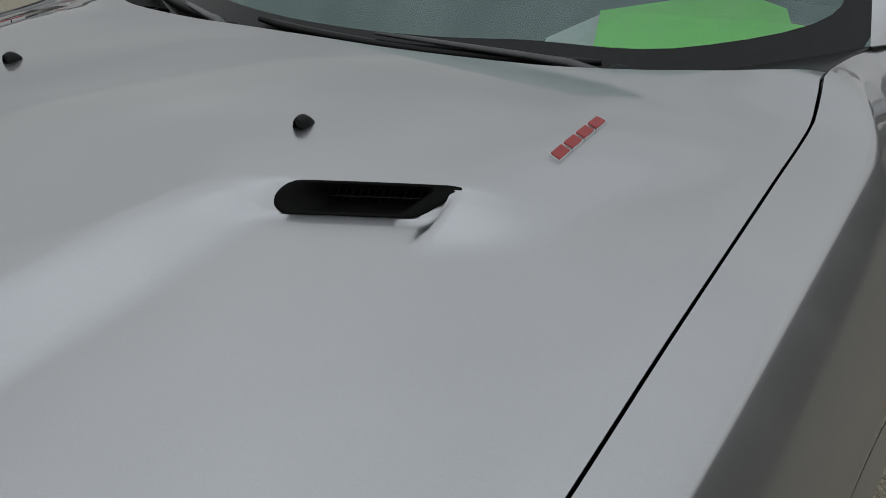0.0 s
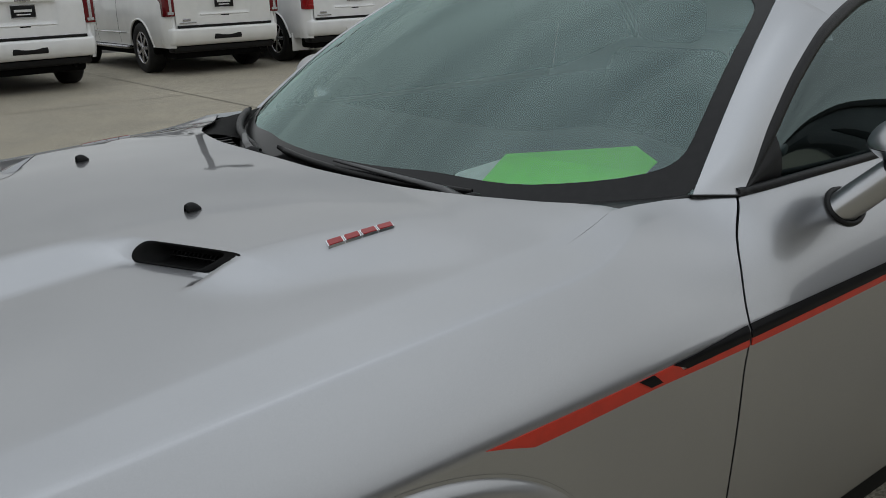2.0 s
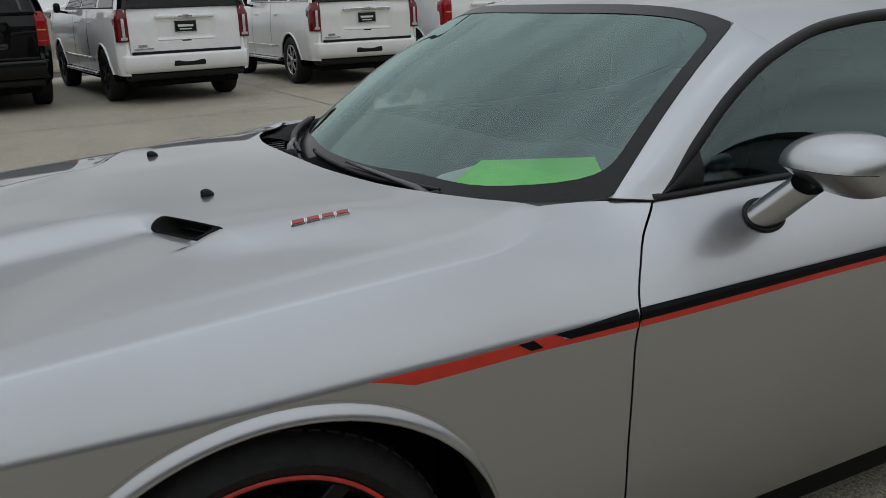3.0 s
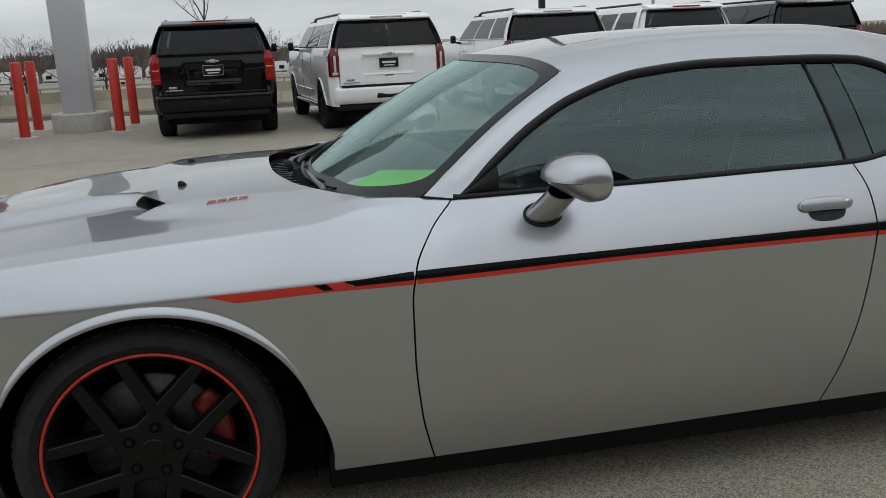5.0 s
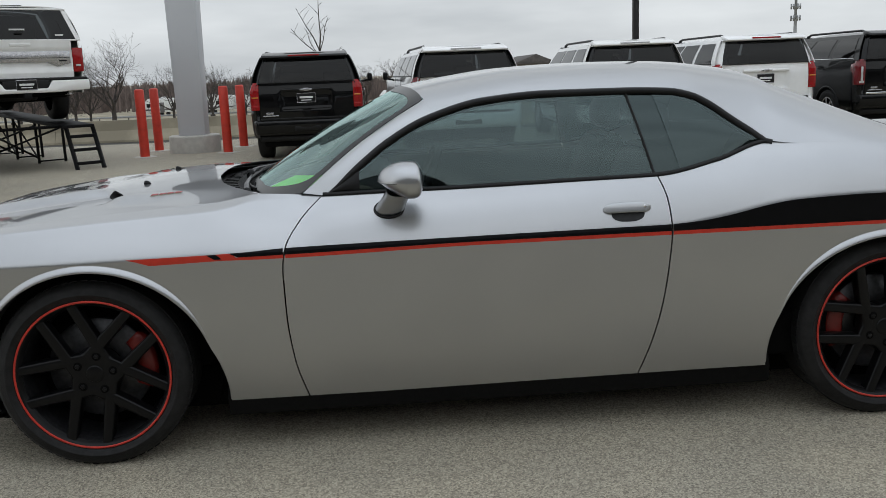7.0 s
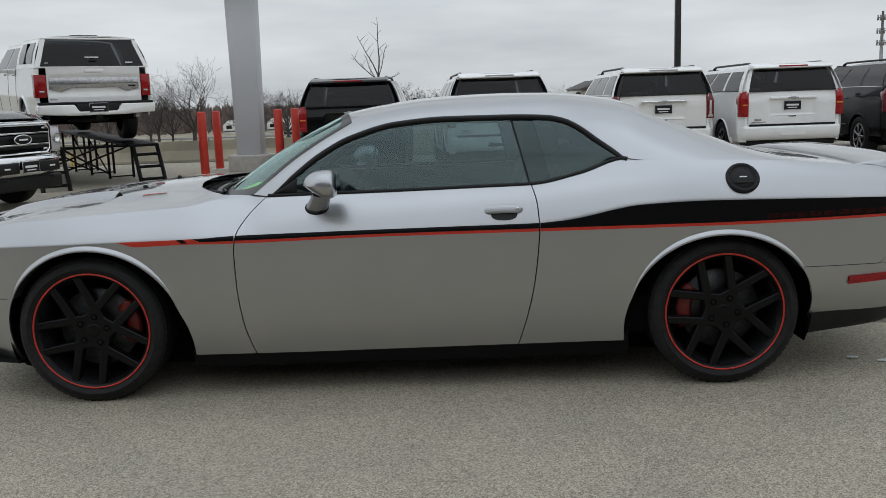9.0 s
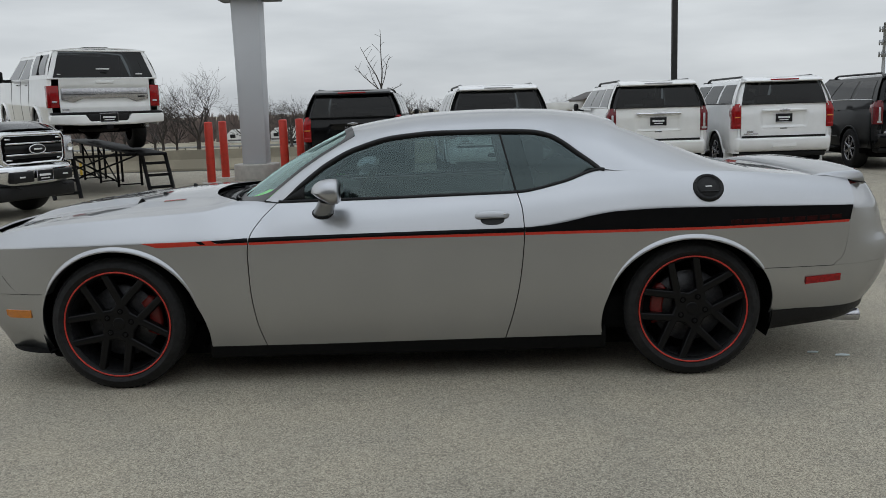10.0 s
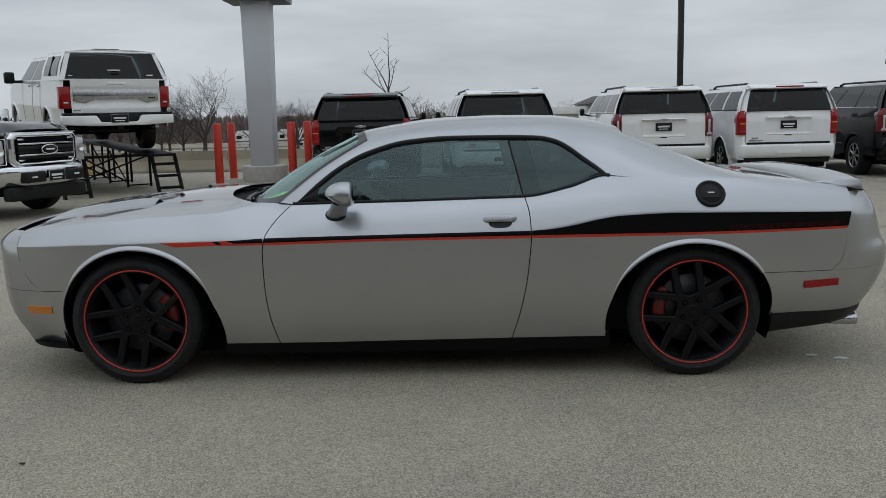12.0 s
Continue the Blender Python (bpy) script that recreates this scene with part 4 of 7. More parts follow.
for s, fe, door, qu in zip((-1, 1), fenders, doors, quarters):
    gap1, gap2 = door_front(0.76) - 0.0035, door_front(0.76) + 0.0035
    gap3, gap4 = door_back(0.77) - 0.0035, door_back(0.77) + 0.0035
    stripe("red_stripe", STRIPE_RED, 0.250, 0.5560, red_lo, red_hi, s, 28, fe, -0.080, -0.026, "red stripe tapering to a point")
    stripe("black_slash", STRIPE_BLACK, 0.472, 0.498, lambda x: red_lo(x) + 0.006, red_hi, s, 4, fe, -0.026, -0.020, "", 0.0032)
    stripe("black_stripe", STRIPE_BLACK, 0.5550, gap1, lambda x: thin_hi(x) + 0.0005, blk_hi, s, 10, fe, -0.034, 0, "", 0.0022)
    stripe("thin_red_stripe", STRIPE_RED, 0.5565, gap1, red_lo, thin_hi, s, 8, fe, -0.014, 0)
    stripe("black_stripe", STRIPE_BLACK, gap2, gap3, lambda x: thin_hi(x) + 0.0005, blk_hi, s, 60, door)
    stripe("thin_red_stripe", STRIPE_RED, gap2, gap3, red_lo, thin_hi, s, 60, door)
    stripe("black_stripe", STRIPE_BLACK, gap4, 3.722, lambda x: thin_hi(x) + 0.0005, blk_hi, s, 80, qu, 0, 0.012, "broad black stripe sweeping over the rear wheel")
    stripe("thin_red_stripe", STRIPE_RED, gap4, 3.715, red_lo, thin_hi, s, 70, qu, 0, 0.004)
    for k in range(9):
        x0 = 3.110 + k * 0.064
        stripe("lettering_bar", LETTER_RED, x0, x0 + 0.052, lambda x: thin_hi(x) + 0.008, lambda x: thin_hi(x) + 0.030, s, 3, qu, 0, 0, "dull red bar", 0.0026)


# handle, fuel door, mirror
def pull(s, door):
    cx, cz = 1.935, 0.842
    w = lambda x, z: body_w(x, z)
    rows = []
    for k in range(9):
        r = k / 8
        rows.append([(cx + 0.002 + 0.060 * r * math.copysign(abs(math.cos(a)) ** 0.8, math.cos(a)), 0.0, cz - 0.004 + 0.027 * r * math.copysign(abs(math.sin(a)) ** 0.9, math.sin(a))) for a in (i * 2 * math.pi / 28 for i in range(29))])
    for row, k in zip(rows, range(9)):
        for i, p in enumerate(row):
            row[i] = (p[0], s * (w(p[0], p[2]) + 0.0015), p[2])
    # flat disc on the skin; the recess's shade is put into its grey
    cup = part("handle_recess", outward(sheet(rows), (1.9, 0, 0.8)), RECESS_SHADE, door, "dark grey disc painted as the shaded handle recess")
    pts = []
    for i in range(25):
        t = i / 24
        x = cx - 0.086 * math.cos(math.pi * t)
        pts.append((x, s * (w(x, cz + 0.014) + 0.003 + 0.006 * math.sin(math.pi * t) ** 0.4), cz + 0.016))
    bm = bmesh.new()
    rows = []
    for x, y, z in pts:
        e = max(0.05, 1 - abs((x - cx) / 0.0865) ** 6)
        hh = 0.0185 * e**0.5
        lift = 0.004 * (1 - ((x - cx) / 0.08) ** 2)
        rows.append([(x + 0.1 * hh * math.sin(a), y + s * (0.007 * e * math.copysign(abs(math.cos(a)) ** 0.5, math.cos(a)) - 0.006 * e * math.sin(a)), z + lift + hh * math.copysign(abs(math.sin(a)) ** 0.75, math.sin(a))) for a in (k * 2 * math.pi / 16 for k in range(17))])
    part("door_handle", capped(weld(sheet(rows))), SILVER, door, "silver pull handle")
    part("lock_cylinder", lathe([(0.001, -0.003), (0.005, -0.003), (0.006, 0.004)], 12), CHROME, door).matrix_basis = pose(cx + 0.062, s * (w(cx, cz + 0.014) + 0.014), cz + 0.022, 0, 0, 0 if s < 0 else 180)


for s, door in zip((-1, 1), doors):
    pull(s, door)

qu = quarters[0]
tilt = math.degrees(math.atan2(body_w(3.007, 0.93) - body_w(3.007, 1.0), 0.07))
at = pose(3.007, -(body_w(3.007, 0.965) + 0.001), 0.965, -tilt, 0, -1)
cap = part("fuel_door", lathe([(0.075, 0.008), (0.0755, -0.004), (0.072, -0.010), (0.062, -0.012), (0.058, -0.008), (0.056, -0.006), (0.054, -0.009), (0.020, -0.012), (0.0005, -0.012)], 48), PLASTIC, qu, "round black fuel filler door")
cap.matrix_basis = at
for k in range(8):
    a = k * math.pi / 4 + 0.39
    bolt = part("screw", lathe([(0.0005, -0.0145), (0.0035, -0.014), (0.0042, -0.010)], 8), TRIM, cap)
    bolt.matrix_basis = pose(0.067 * math.cos(a), 0, 0.067 * math.sin(a))
part("fuel_lettering", box(-0.016, 0.016, -0.0135, -0.0115, -0.003, 0.003, 0.0005), LETTER, cap, smoothed=False)
part("finger_bar", box(-0.045, 0.045, -0.017, -0.010, -0.034, -0.026, 0.003), PLASTIC, cap)


def mirror(s):
    c = Vector((1.148, 1.020, 1.006))
    up, low, face = bmesh.new(), bmesh.new(), bmesh.new()
    def shell(a, b):
        """a round the y axis from the back over the top, b along y; fuller at the outer end."""
        r = max(0.0, math.cos(b)) ** 0.72
        x, z = math.cos(a), math.sin(a)
        if z < 0 and x < 0:
            x = -(1 - abs(z) ** 1.25) * 0.97
        px = c.x + (0.056 * max(0.0, math.cos(b)) ** 0.3 * x**0.4 if x > 0 else 0.097 * r * x)
        pz = c.z + (0.066 if z > 0 else 0.060) * r * z * (1 + 0.06 * math.sin(b))
        py = c.y + 0.110 * math.copysign(abs(math.sin(b)) ** 0.95, b) + 0.014 * x * r
        return (px, s * py, pz)
    bs = rows_to(-math.pi / 2, math.pi / 2, 26)
    sheet([[shell(a, b) for b in bs] for a in rows_to(-0.22, math.pi, 30)], up)
    sheet([[shell(a, b) for b in bs] for a in rows_to(math.pi, 2 * math.pi - 0.22, 24)], low)
    m = part("door_mirror", outward(weld(up), (c.x, s * c.y, c.z)), SILVER, coupe, "silver door mirror on a short stalk")
    part("mirror_underside", outward(weld(low), (c.x, s * c.y, c.z)), SILVER, m)
    seam = [Vector(shell(math.pi, b)) for b in bs[2:-2]]
    part("mirror_seam", tube([p + (p - Vector((c.x, s * c.y, c.z))).normalized() * 0.0002 for p in seam], 0.0007, 6), TRIM, m)
    disc = [[(c.x + 0.0575, s * (c.y + 0.078 * math.cos(a) * r), c.z + 0.004 + 0.044 * math.sin(a) * r) for a in (k * 2 * math.pi / 32 for k in range(33))] for r in (0.02, 0.5, 0.9, 1.0)]
    part("mirror_glass", outward(sheet(disc), (c.x, s * c.y, c.z)), CHROME, m)
    foot = Vector((1.078, 0.872, 0.874))
    head = Vector((1.125, 0.962, 0.965))
    rows = []
    for i in range(13):
        t = i / 12
        p = foot.lerp(head, t)
        ra, rb = lerp(0.054, 0.046, smooth(0, 0.8, t)), lerp(0.040, 0.036, t)
        rows.append([(p.x + ra * math.cos(a), s * (p.y + 0.55 * rb * math.sin(a)), p.z - 0.0 + rb * math.sin(a) * -0.55) for a in (k * 2 * math.pi / 24 for k in range(25))])
    part("mirror_stalk", outward(sheet(rows), (1.11, s * 0.915, 0.915)), SILVER, m)
    ring = [(1.086 + 0.050 * math.cos(a), 0.892 + 0.027 * math.sin(a)) for a in (k * 2 * math.pi / 28 for k in range(28))]
    t0 = [(x, s * (body_w(x, z) + 0.002), z) for x, z in ring]
    part("stalk_gasket", tube(t0, 0.0055, 6, closed=True), TRIM, m)


for s in (-1, 1):
    mirror(s)

# cowl, wipers
rows = []
for j in range(41):
    q = j / 20 - 1
    y = q * 0.755
    hx = hood_tail(y)
    e = screen_point(max(-1, min(1, y / 0.787)), 0.0)
    hz = hood_z(hx, y)
    rows.append([(hx - 0.03, y, hz - 0.035), (hx + 0.01, y, hz - 0.04), (lerp(hx, e[0], 0.6), y, lerp(hz, e[2], 0.6) - 0.035), (e[0] + 0.03, y, e[2] - 0.004)])
cowl = part("cowl", outward(sheet(rows), (0.5, 0, 0)), PLASTIC, coupe, "black plastic cowl below the windscreen")
for k in range(22):
    y = lerp(-0.55, 0.55, k / 21)
    x = lerp(hood_tail(y), screen_point(y / 0.787, 0)[0], 0.45)
    part("cowl_slat", box(-0.03, 0.03, -0.006, 0.006, 0, 0.004, m=pose(x, y, hood_z(hood_tail(y), y) - 0.036)), TRIM, cowl)

# matt black strip laid on the glass foot, painted as the shaded cowl recess
rows = []
for j in range(37):
    q = lerp(-0.60, 0.36, j / 36)
    t = 0.004 + 0.082 * smooth(-0.60, -0.36, q) * (1 - smooth(0.14, 0.36, q))
    a, b = Vector(screen_point(q, 0.0, -0.004)), Vector(screen_point(q, t, -0.005))
    rows.append([a.lerp(b, k / 5) + Vector((-0.004, 0, 0.004)) * math.sin(math.pi * k / 5) for k in range(6)] + [b + Vector((0.004, 0, -0.004))])
part("cowl_lip", outward(sheet(rows), (1.5, 0, 0)), COWL_SHADE, cowl)


def wiper(p0, q1, t1, q2, t2, q3, t3, ahead=0.008, fat=0.007):
    """Arm from its pivot to the middle of a blade that lies on the glass."""
    arm0 = Vector(p0)
    mid = Vector(screen_point(q2, t2)) + Vector((-0.015, 0, 0.022))
    kink = arm0.lerp(mid, 0.35) + Vector((-0.008, 0, 0.012))
    w = part("wiper", tube([arm0, arm0.lerp(kink, 0.5) + Vector((0, 0, 0.006)), kink, kink.lerp(mid, 0.6), mid], [0.012, 0.011, 0.009, 0.007, 0.005], 8, flat=0.6), WIPER, coupe, "black wiper arm with blade")
    blade = [Vector(screen_point(lerp(q1, q3, k / 12), lerp(t1, t3, k / 12))) + Vector((-ahead, 0, 0.010 + 0.006 * math.sin(math.pi * k / 12))) for k in range(13)]
    part("wiper_blade", tube(blade, [0.004] + [fat] * 11 + [0.004], 8, flat=1.2), TRIM, w)
    part("wiper_pivot", lathe([(0.0005, 0.022), (0.014, 0.018), (0.019, 0.0), (0.02, -0.02)], 16, (arm0.x, arm0.y, arm0.z), axis="z"), PLASTIC, w)


wiper((0.535, -0.500, 0.925), 0.24, 0.085, -0.12, 0.085, -0.59, 0.040)
wiper((0.455, 0.20, 0.930), 0.30, 0.06, 0.55, 0.045, 0.95, 0.02, 0.022, 0.010)

# cabin
dash_z = 0.930


def dash():
    rows = []
    for j in range(31):
        q = j / 15 - 1
        y = 0.76 * q
        e = screen_point(max(-0.97, min(0.97, q)), 0.0)
        hump = 0.045 * math.exp(-((y + 0.37) / 0.19) ** 2)
        rows.append([(e[0] - 0.01, y, e[2] - 0.03), (e[0] + 0.06, y, e[2] - 0.005), (e[0] + 0.16, y, dash_z + 0.0), (0.92, y, dash_z + 0.020 + hump * 0.3), (1.03, y, dash_z + 0.01 + hump), (1.10, y, dash_z - 0.01 + hump), (1.12, y, 0.88), (1.08, y, 0.55)])
    return outward(sheet(rows), (1.0, 0, 0.2))


part("dashboard", dash(), DASH, coupe, "dark grey dashboard top")
ring = [Vector((1.23, -0.37, 0.90)) + Matrix.Rotation(radians(24), 3, "Y") @ Vector((0, 0.185 * math.cos(a), 0.185 * math.sin(a))) for a in (k * 2 * math.pi / 40 for k in range(40))]
wheel_ring = part("steering_wheel", tube(ring, 0.016, 10, closed=True), SEAT, coupe)
for a in (0, 180, 270):
    d = Matrix.Rotation(radians(24), 3, "Y") @ Vector((0, math.cos(radians(a)), math.sin(radians(a))))
    part("steering_spoke", tube([Vector((1.21, -0.37, 0.89)) + d * 0.03, Vector((1.23, -0.37, 0.90)) + d * 0.18], 0.016, 6), SEAT, wheel_ring)
part("steering_hub", lathe([(0.0005, -0.03), (0.05, -0.028), (0.07, 0.0), (0.05, 0.05)], 20), SEAT, wheel_ring).matrix_basis = pose(1.21, -0.37, 0.89, 0, 0, 90)


def front_seat(y):
    prof = [(1.55, 0.44), (1.50, 0.56), (1.56, 0.62), (1.95, 0.58), (2.02, 0.72), (2.10, 1.00), (2.16, 1.05), (2.24, 1.03), (2.20, 0.85), (2.10, 0.55), (2.06, 0.44)]
    st = part("seat", prism(prof, y - 0.24, y + 0.24, "y", 0.05), SEAT, coupe)
    part("head_rest", box(2.13, 2.24, y - 0.13, y + 0.13, 1.06, 1.21, 0.045), SEAT, st)


front_seat(-0.37)
front_seat(0.37)
part("rear_seat", prism([(2.45, 0.45), (2.45, 0.66), (2.75, 0.66), (2.92, 1.0), (3.02, 1.0), (2.92, 0.45)], -0.62, 0.62, "y", 0.05), SEAT, coupe)
part("parcel_shelf", box(2.95, 3.35, -0.66, 0.66, 0.93, 0.98, 0.015), SEAT, coupe)
part("rear_bulkhead", box(3.02, 3.06, -0.70, 0.70, 0.35, 0.97, 0.01), SEAT, coupe)
part("headliner", outward(sheet([[(p[0], p[1] * 0.93, p[2] - 0.03) for p in (roof_point(lerp(0.03, 0.66, i / 12), j / 8 - 1) for j in range(17))] for i in range(13)]), (2, 0, 3)), SEAT, coupe)
part("interior_mirror", box(1.20, 1.225, -0.12, 0.12, 1.19, 1.255, 0.012), SEAT, coupe)
for s in (-1, 1):
    part("door_card", outward(sheet([[(x, s * (top_w(x) - 0.065), z) for x in rows_to(0.95, 2.4, 8)] for z in (0.35, 0.65, 0.9, 0.935)]), (1.6, s * 5, 0.6)), SEAT, coupe)

# sale card and papers on the dashboard
def card(name, pts, mat, label, lift):
    bm = bmesh.new()
    bm.faces.new([bm.verts.new((x, y, z + lift)) for x, y, z in pts])
    bmesh.ops.triangulate(bm, faces=bm.faces[:])
    return tagged(part(name, bm, mat, None, label, smoothed=False, thick=0.0012), label, "paper card")


card("sale_tag", [(0.716, -0.386, 0.968), (0.592, -0.430, 0.920), (0.650, -0.590, 0.920), (0.735, -0.690, 0.938), (0.775, -0.705, 0.948), (0.805, -0.690, 0.956), (0.785, -0.680, 0.953), (0.755, -0.668, 0.948), (0.762, -0.655, 0.950), (0.805, -0.664, 0.958), (0.865, -0.640, 0.966), (0.925, -0.540, 0.974)], TAG_GREEN, "bright green paper hang tag lying on the dashboard", 0.006)
card("window_paper", [(0.745, -0.395, 0.971), (0.640, -0.330, 0.940), (0.552, -0.350, 0.908), (0.575, -0.455, 0.908), (0.640, -0.520, 0.930), (0.790, -0.440, 0.974)], PAPER, "pale blue printed papers under the green tag", 0.001)


# wheels
def wheel(cx, s, name_label):
    """Satin black split-spoke wheel with a red rim line; built facing -y."""
    R, r = 0.345, 0.278
    out = 0.905
    w = part("wheel", lathe([(r - 0.004, 0.004), (r, 0.0), (r + 0.008, -0.006), (r + 0.018, -0.012), (r + 0.020, -0.0150), (r + 0.024, -0.0150), (r + 0.026, -0.0125), (r + 0.042, -0.010), (R - 0.012, 0.004), (R - 0.003, 0.016), (R, 0.035), (R + 0.001, 0.125), (R, 0.215), (R - 0.012, 0.245), (r + 0.03, 0.255), (r, 0.24)], 96), RUBBER, coupe, name_label)
    w.matrix_basis = pose(cx, s * out, 0.345, 0, 0, 0 if s < 0 else 180)
    bm = bmesh.new()
    for k in range(64):
        a = k * 2 * math.pi / 64
        for y0, y1, off in ((0.020, 0.060, 0), (0.190, 0.228, 0.05)):
            m = Matrix.Rotation(-(a + off), 4, "Y")
            box(R - 0.014, R + 0.0015, y0, y1, -0.0115, 0.0115, 0.0, bm, m)
        box(R - 0.004, R + 0.001, 0.065, 0.12, -0.013, 0.010, 0.0, bm, Matrix.Rotation(-(a + 0.025), 4, "Y"))
        box(R - 0.004, R + 0.001, 0.13, 0.185, -0.010, 0.013, 0.0, bm, Matrix.Rotation(-(a + 0.06), 4, "Y"))
    part("tread", bm, RUBBER, w, smoothed=False)
    rim = part("rim", lathe([(r + 0.001, 0.004), (r - 0.001, -0.001), (r - 0.006, -0.003), (r - 0.012, 0.0), (r - 0.018, 0.008), (r - 0.026, 0.02)], 96), RIM_BLACK, w)
    part("rim_barrel", lathe([(r - 0.026, 0.02), (r - 0.030, 0.10), (r - 0.036, 0.20), (r - 0.02, 0.24)], 96), BARREL, rim)
    part("rim_line", lathe([(r - 0.0005, 0.002), (r - 0.002, -0.0035), (r - 0.0070, -0.0042), (r - 0.0095, -0.0015)], 96), RIM_RED, w, "thin red rim line")
    turn = 80 if cx < 1 else 65
    for k in range(5):
        mid = radians(turn + 72 * k)
        rad, tan = Vector((math.cos(mid), 0, math.sin(mid))), Vector((-math.sin(mid), 0, math.cos(mid)))
        for d in (-1, 1):
            p0, p1 = rad * 0.047 - tan * d * 0.037, rad * 0.246 + tan * d * 0.100
            way = (p1 - p0).normalized()
            side = Vector((-way.z, 0, way.x))
            rows = []
            for i in range(9):
                t = i / 8
                p = p0.lerp(p1, t)
                hw = lerp(0.0225, 0.0180, t)
                y = lerp(0.020, 0.006, t**1.4)
                rows.append([p + side * (hw * u) + Vector((0, y + h, 0)) for u, h in ((-1.0, 0.045), (-1, 0.007), (-0.86, 0.002), (-0.6, 0), (0.6, 0), (0.86, 0.002), (1, 0.007), (1.0, 0.045))])
            part("spoke", outward(sheet(rows), tuple(p0.lerp(p1, 0.5) + Vector((0, 0.06, 0)))), RIM_BLACK, rim, smoothed=True)
    part("hub", lathe([(0.0005, 0.0165), (0.028, 0.0165), (0.030, 0.0175), (0.0305, 0.0215), (0.034, 0.0205), (0.078, 0.0208), (0.085, 0.0235), (0.089, 0.034), (0.090, 0.07)], 48), RIM_BLACK, rim)
    for k in range(5):
        a = radians(turn + 72 * k)
        part("lug_nut", lathe([(0.0005, 0.0125), (0.007, 0.013), (0.009, 0.016), (0.009, 0.0215)], 6, (0.066 * math.cos(a), 0, 0.066 * math.sin(a))), TRIM, rim, smoothed=False)
        part("lug_seat", lathe([(0.0165, 0.0192), (0.0150, 0.0185), (0.0005, 0.0188)], 16, (0.066 * math.cos(a), 0, 0.066 * math.sin(a))), DARK, rim)
    part("brake_disc", lathe([(0.08, 0.10), (0.185, 0.10), (0.187, 0.104), (0.187, 0.125), (0.08, 0.125)], 64), DISC, w)
    rows = []
    c0 = radians(10 if s < 0 else 150) if cx < 1 else radians(172 if s < 0 else -10)
    for i in range(13):
        a = c0 + radians(-32 + 64 * i / 12)
        rows.append([Vector((q * math.cos(a), y, q * math.sin(a))) for q, y in ((0.205, 0.13), (0.212, 0.075), (0.200, 0.062), (0.150, 0.060), (0.140, 0.072), (0.138, 0.13))])
    part("brake_caliper", capped(sheet(rows)), CALIPER, w, "red brake caliper")
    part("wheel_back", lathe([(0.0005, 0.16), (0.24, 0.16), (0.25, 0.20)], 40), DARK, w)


for cx in (0.0, 2.946):
    for s in (-1, 1):
        wheel(cx, s, "satin black split-spoke wheel with low tyre")


# ---- the lot and the land beyond ----
def land_z(x, y):
    lot = 17.3 - 0.02 * x
    return -0.03 - 1.25 * smooth(lot, lot + 2.5, y) - 2.62 * smooth(44, 135, y)


ys = [-4000, -300, -60, 0, 10, 15, 16] + [17 + 0.3 * k for k in range(14)] + [24, 30, 36, 42, 46, 52, 60, 70, 80, 95, 110, 125, 140, 200, 400, 1000, 4000]
xs = [-4000, -800, -200, -80, -40, -20, -10, -5, 0, 5, 10, 20, 40, 80, 200, 800, 4000]
tagged(part("ground", outward(sheet([[(x, y, land_z(x, y)) for x in xs] for y in ys]), (0, 0, -500)), GRASS, None), "dry tan winter grass sloping down to the horizon", "ground", kind="structure")
lot_rows = [[(x, y, 0.0) for x in (-70, -30, -10, 0, 10, 30, 80)] for y in (-60, -20, -8, 0, 8)] + [[(x, 17.3 - 0.02 * x, 0.0) for x in (-70, -30, -10, 0, 10, 30, 80)]]
tagged(part("pavement", outward(sheet(lot_rows), (0, 0, -50)), LOT, None, smoothed=False), "worn pale grey concrete parking lot with fine aggregate", "pavement", kind="structure")
tagged(part("road", outward(sheet([[(x, y, -1.26) for x in (-300, 0, 300)] for y in (21.5, 40.5)]), (0, 30, -50)), ROAD, None, smoothed=False), "dark asphalt road below the lot", "road", kind="structure")
kerb = bmesh.new()
for k in range(37):
    x0, x1 = -70 + 4 * k, -66 + 4 * k - 0.012
    y = 17.3 - 0.02 * (x0 + 2)
    box(x0, x1, y - 0.02, y + 0.16, -0.35, -0.015, 0.008, kerb)
tagged(part("kerb", kerb, KERB, None), "pale concrete kerb at the edge of the lot", "kerb", kind="structure")

barrier = thing("road_barrier", "long pale tan concrete barrier wall along the road", "barrier", kind="structure")
for k in range(48):
    x0 = -110 + 4.0 * k
    part("barrier_block", prism([(38.75, -1.27), (39.45, -1.27), (39.45, -1.16), (39.22, -0.72), (39.18, -0.25), (39.02, -0.25), (38.98, -0.72), (38.75, -1.16)], x0, x0 + 3.985, "x"), BARRIER, barrier, smoothed=False)
marker = thing("marker_post", "short yellow marker post at the edge of the lot", "post")
part("post", lathe([(0.0005, 0.37), (0.026, 0.365), (0.032, 0.35), (0.032, 0.0)], 14, axis="z"), YELLOW, marker)
marker.matrix_basis = pose(-7.72, 17.0, 0)

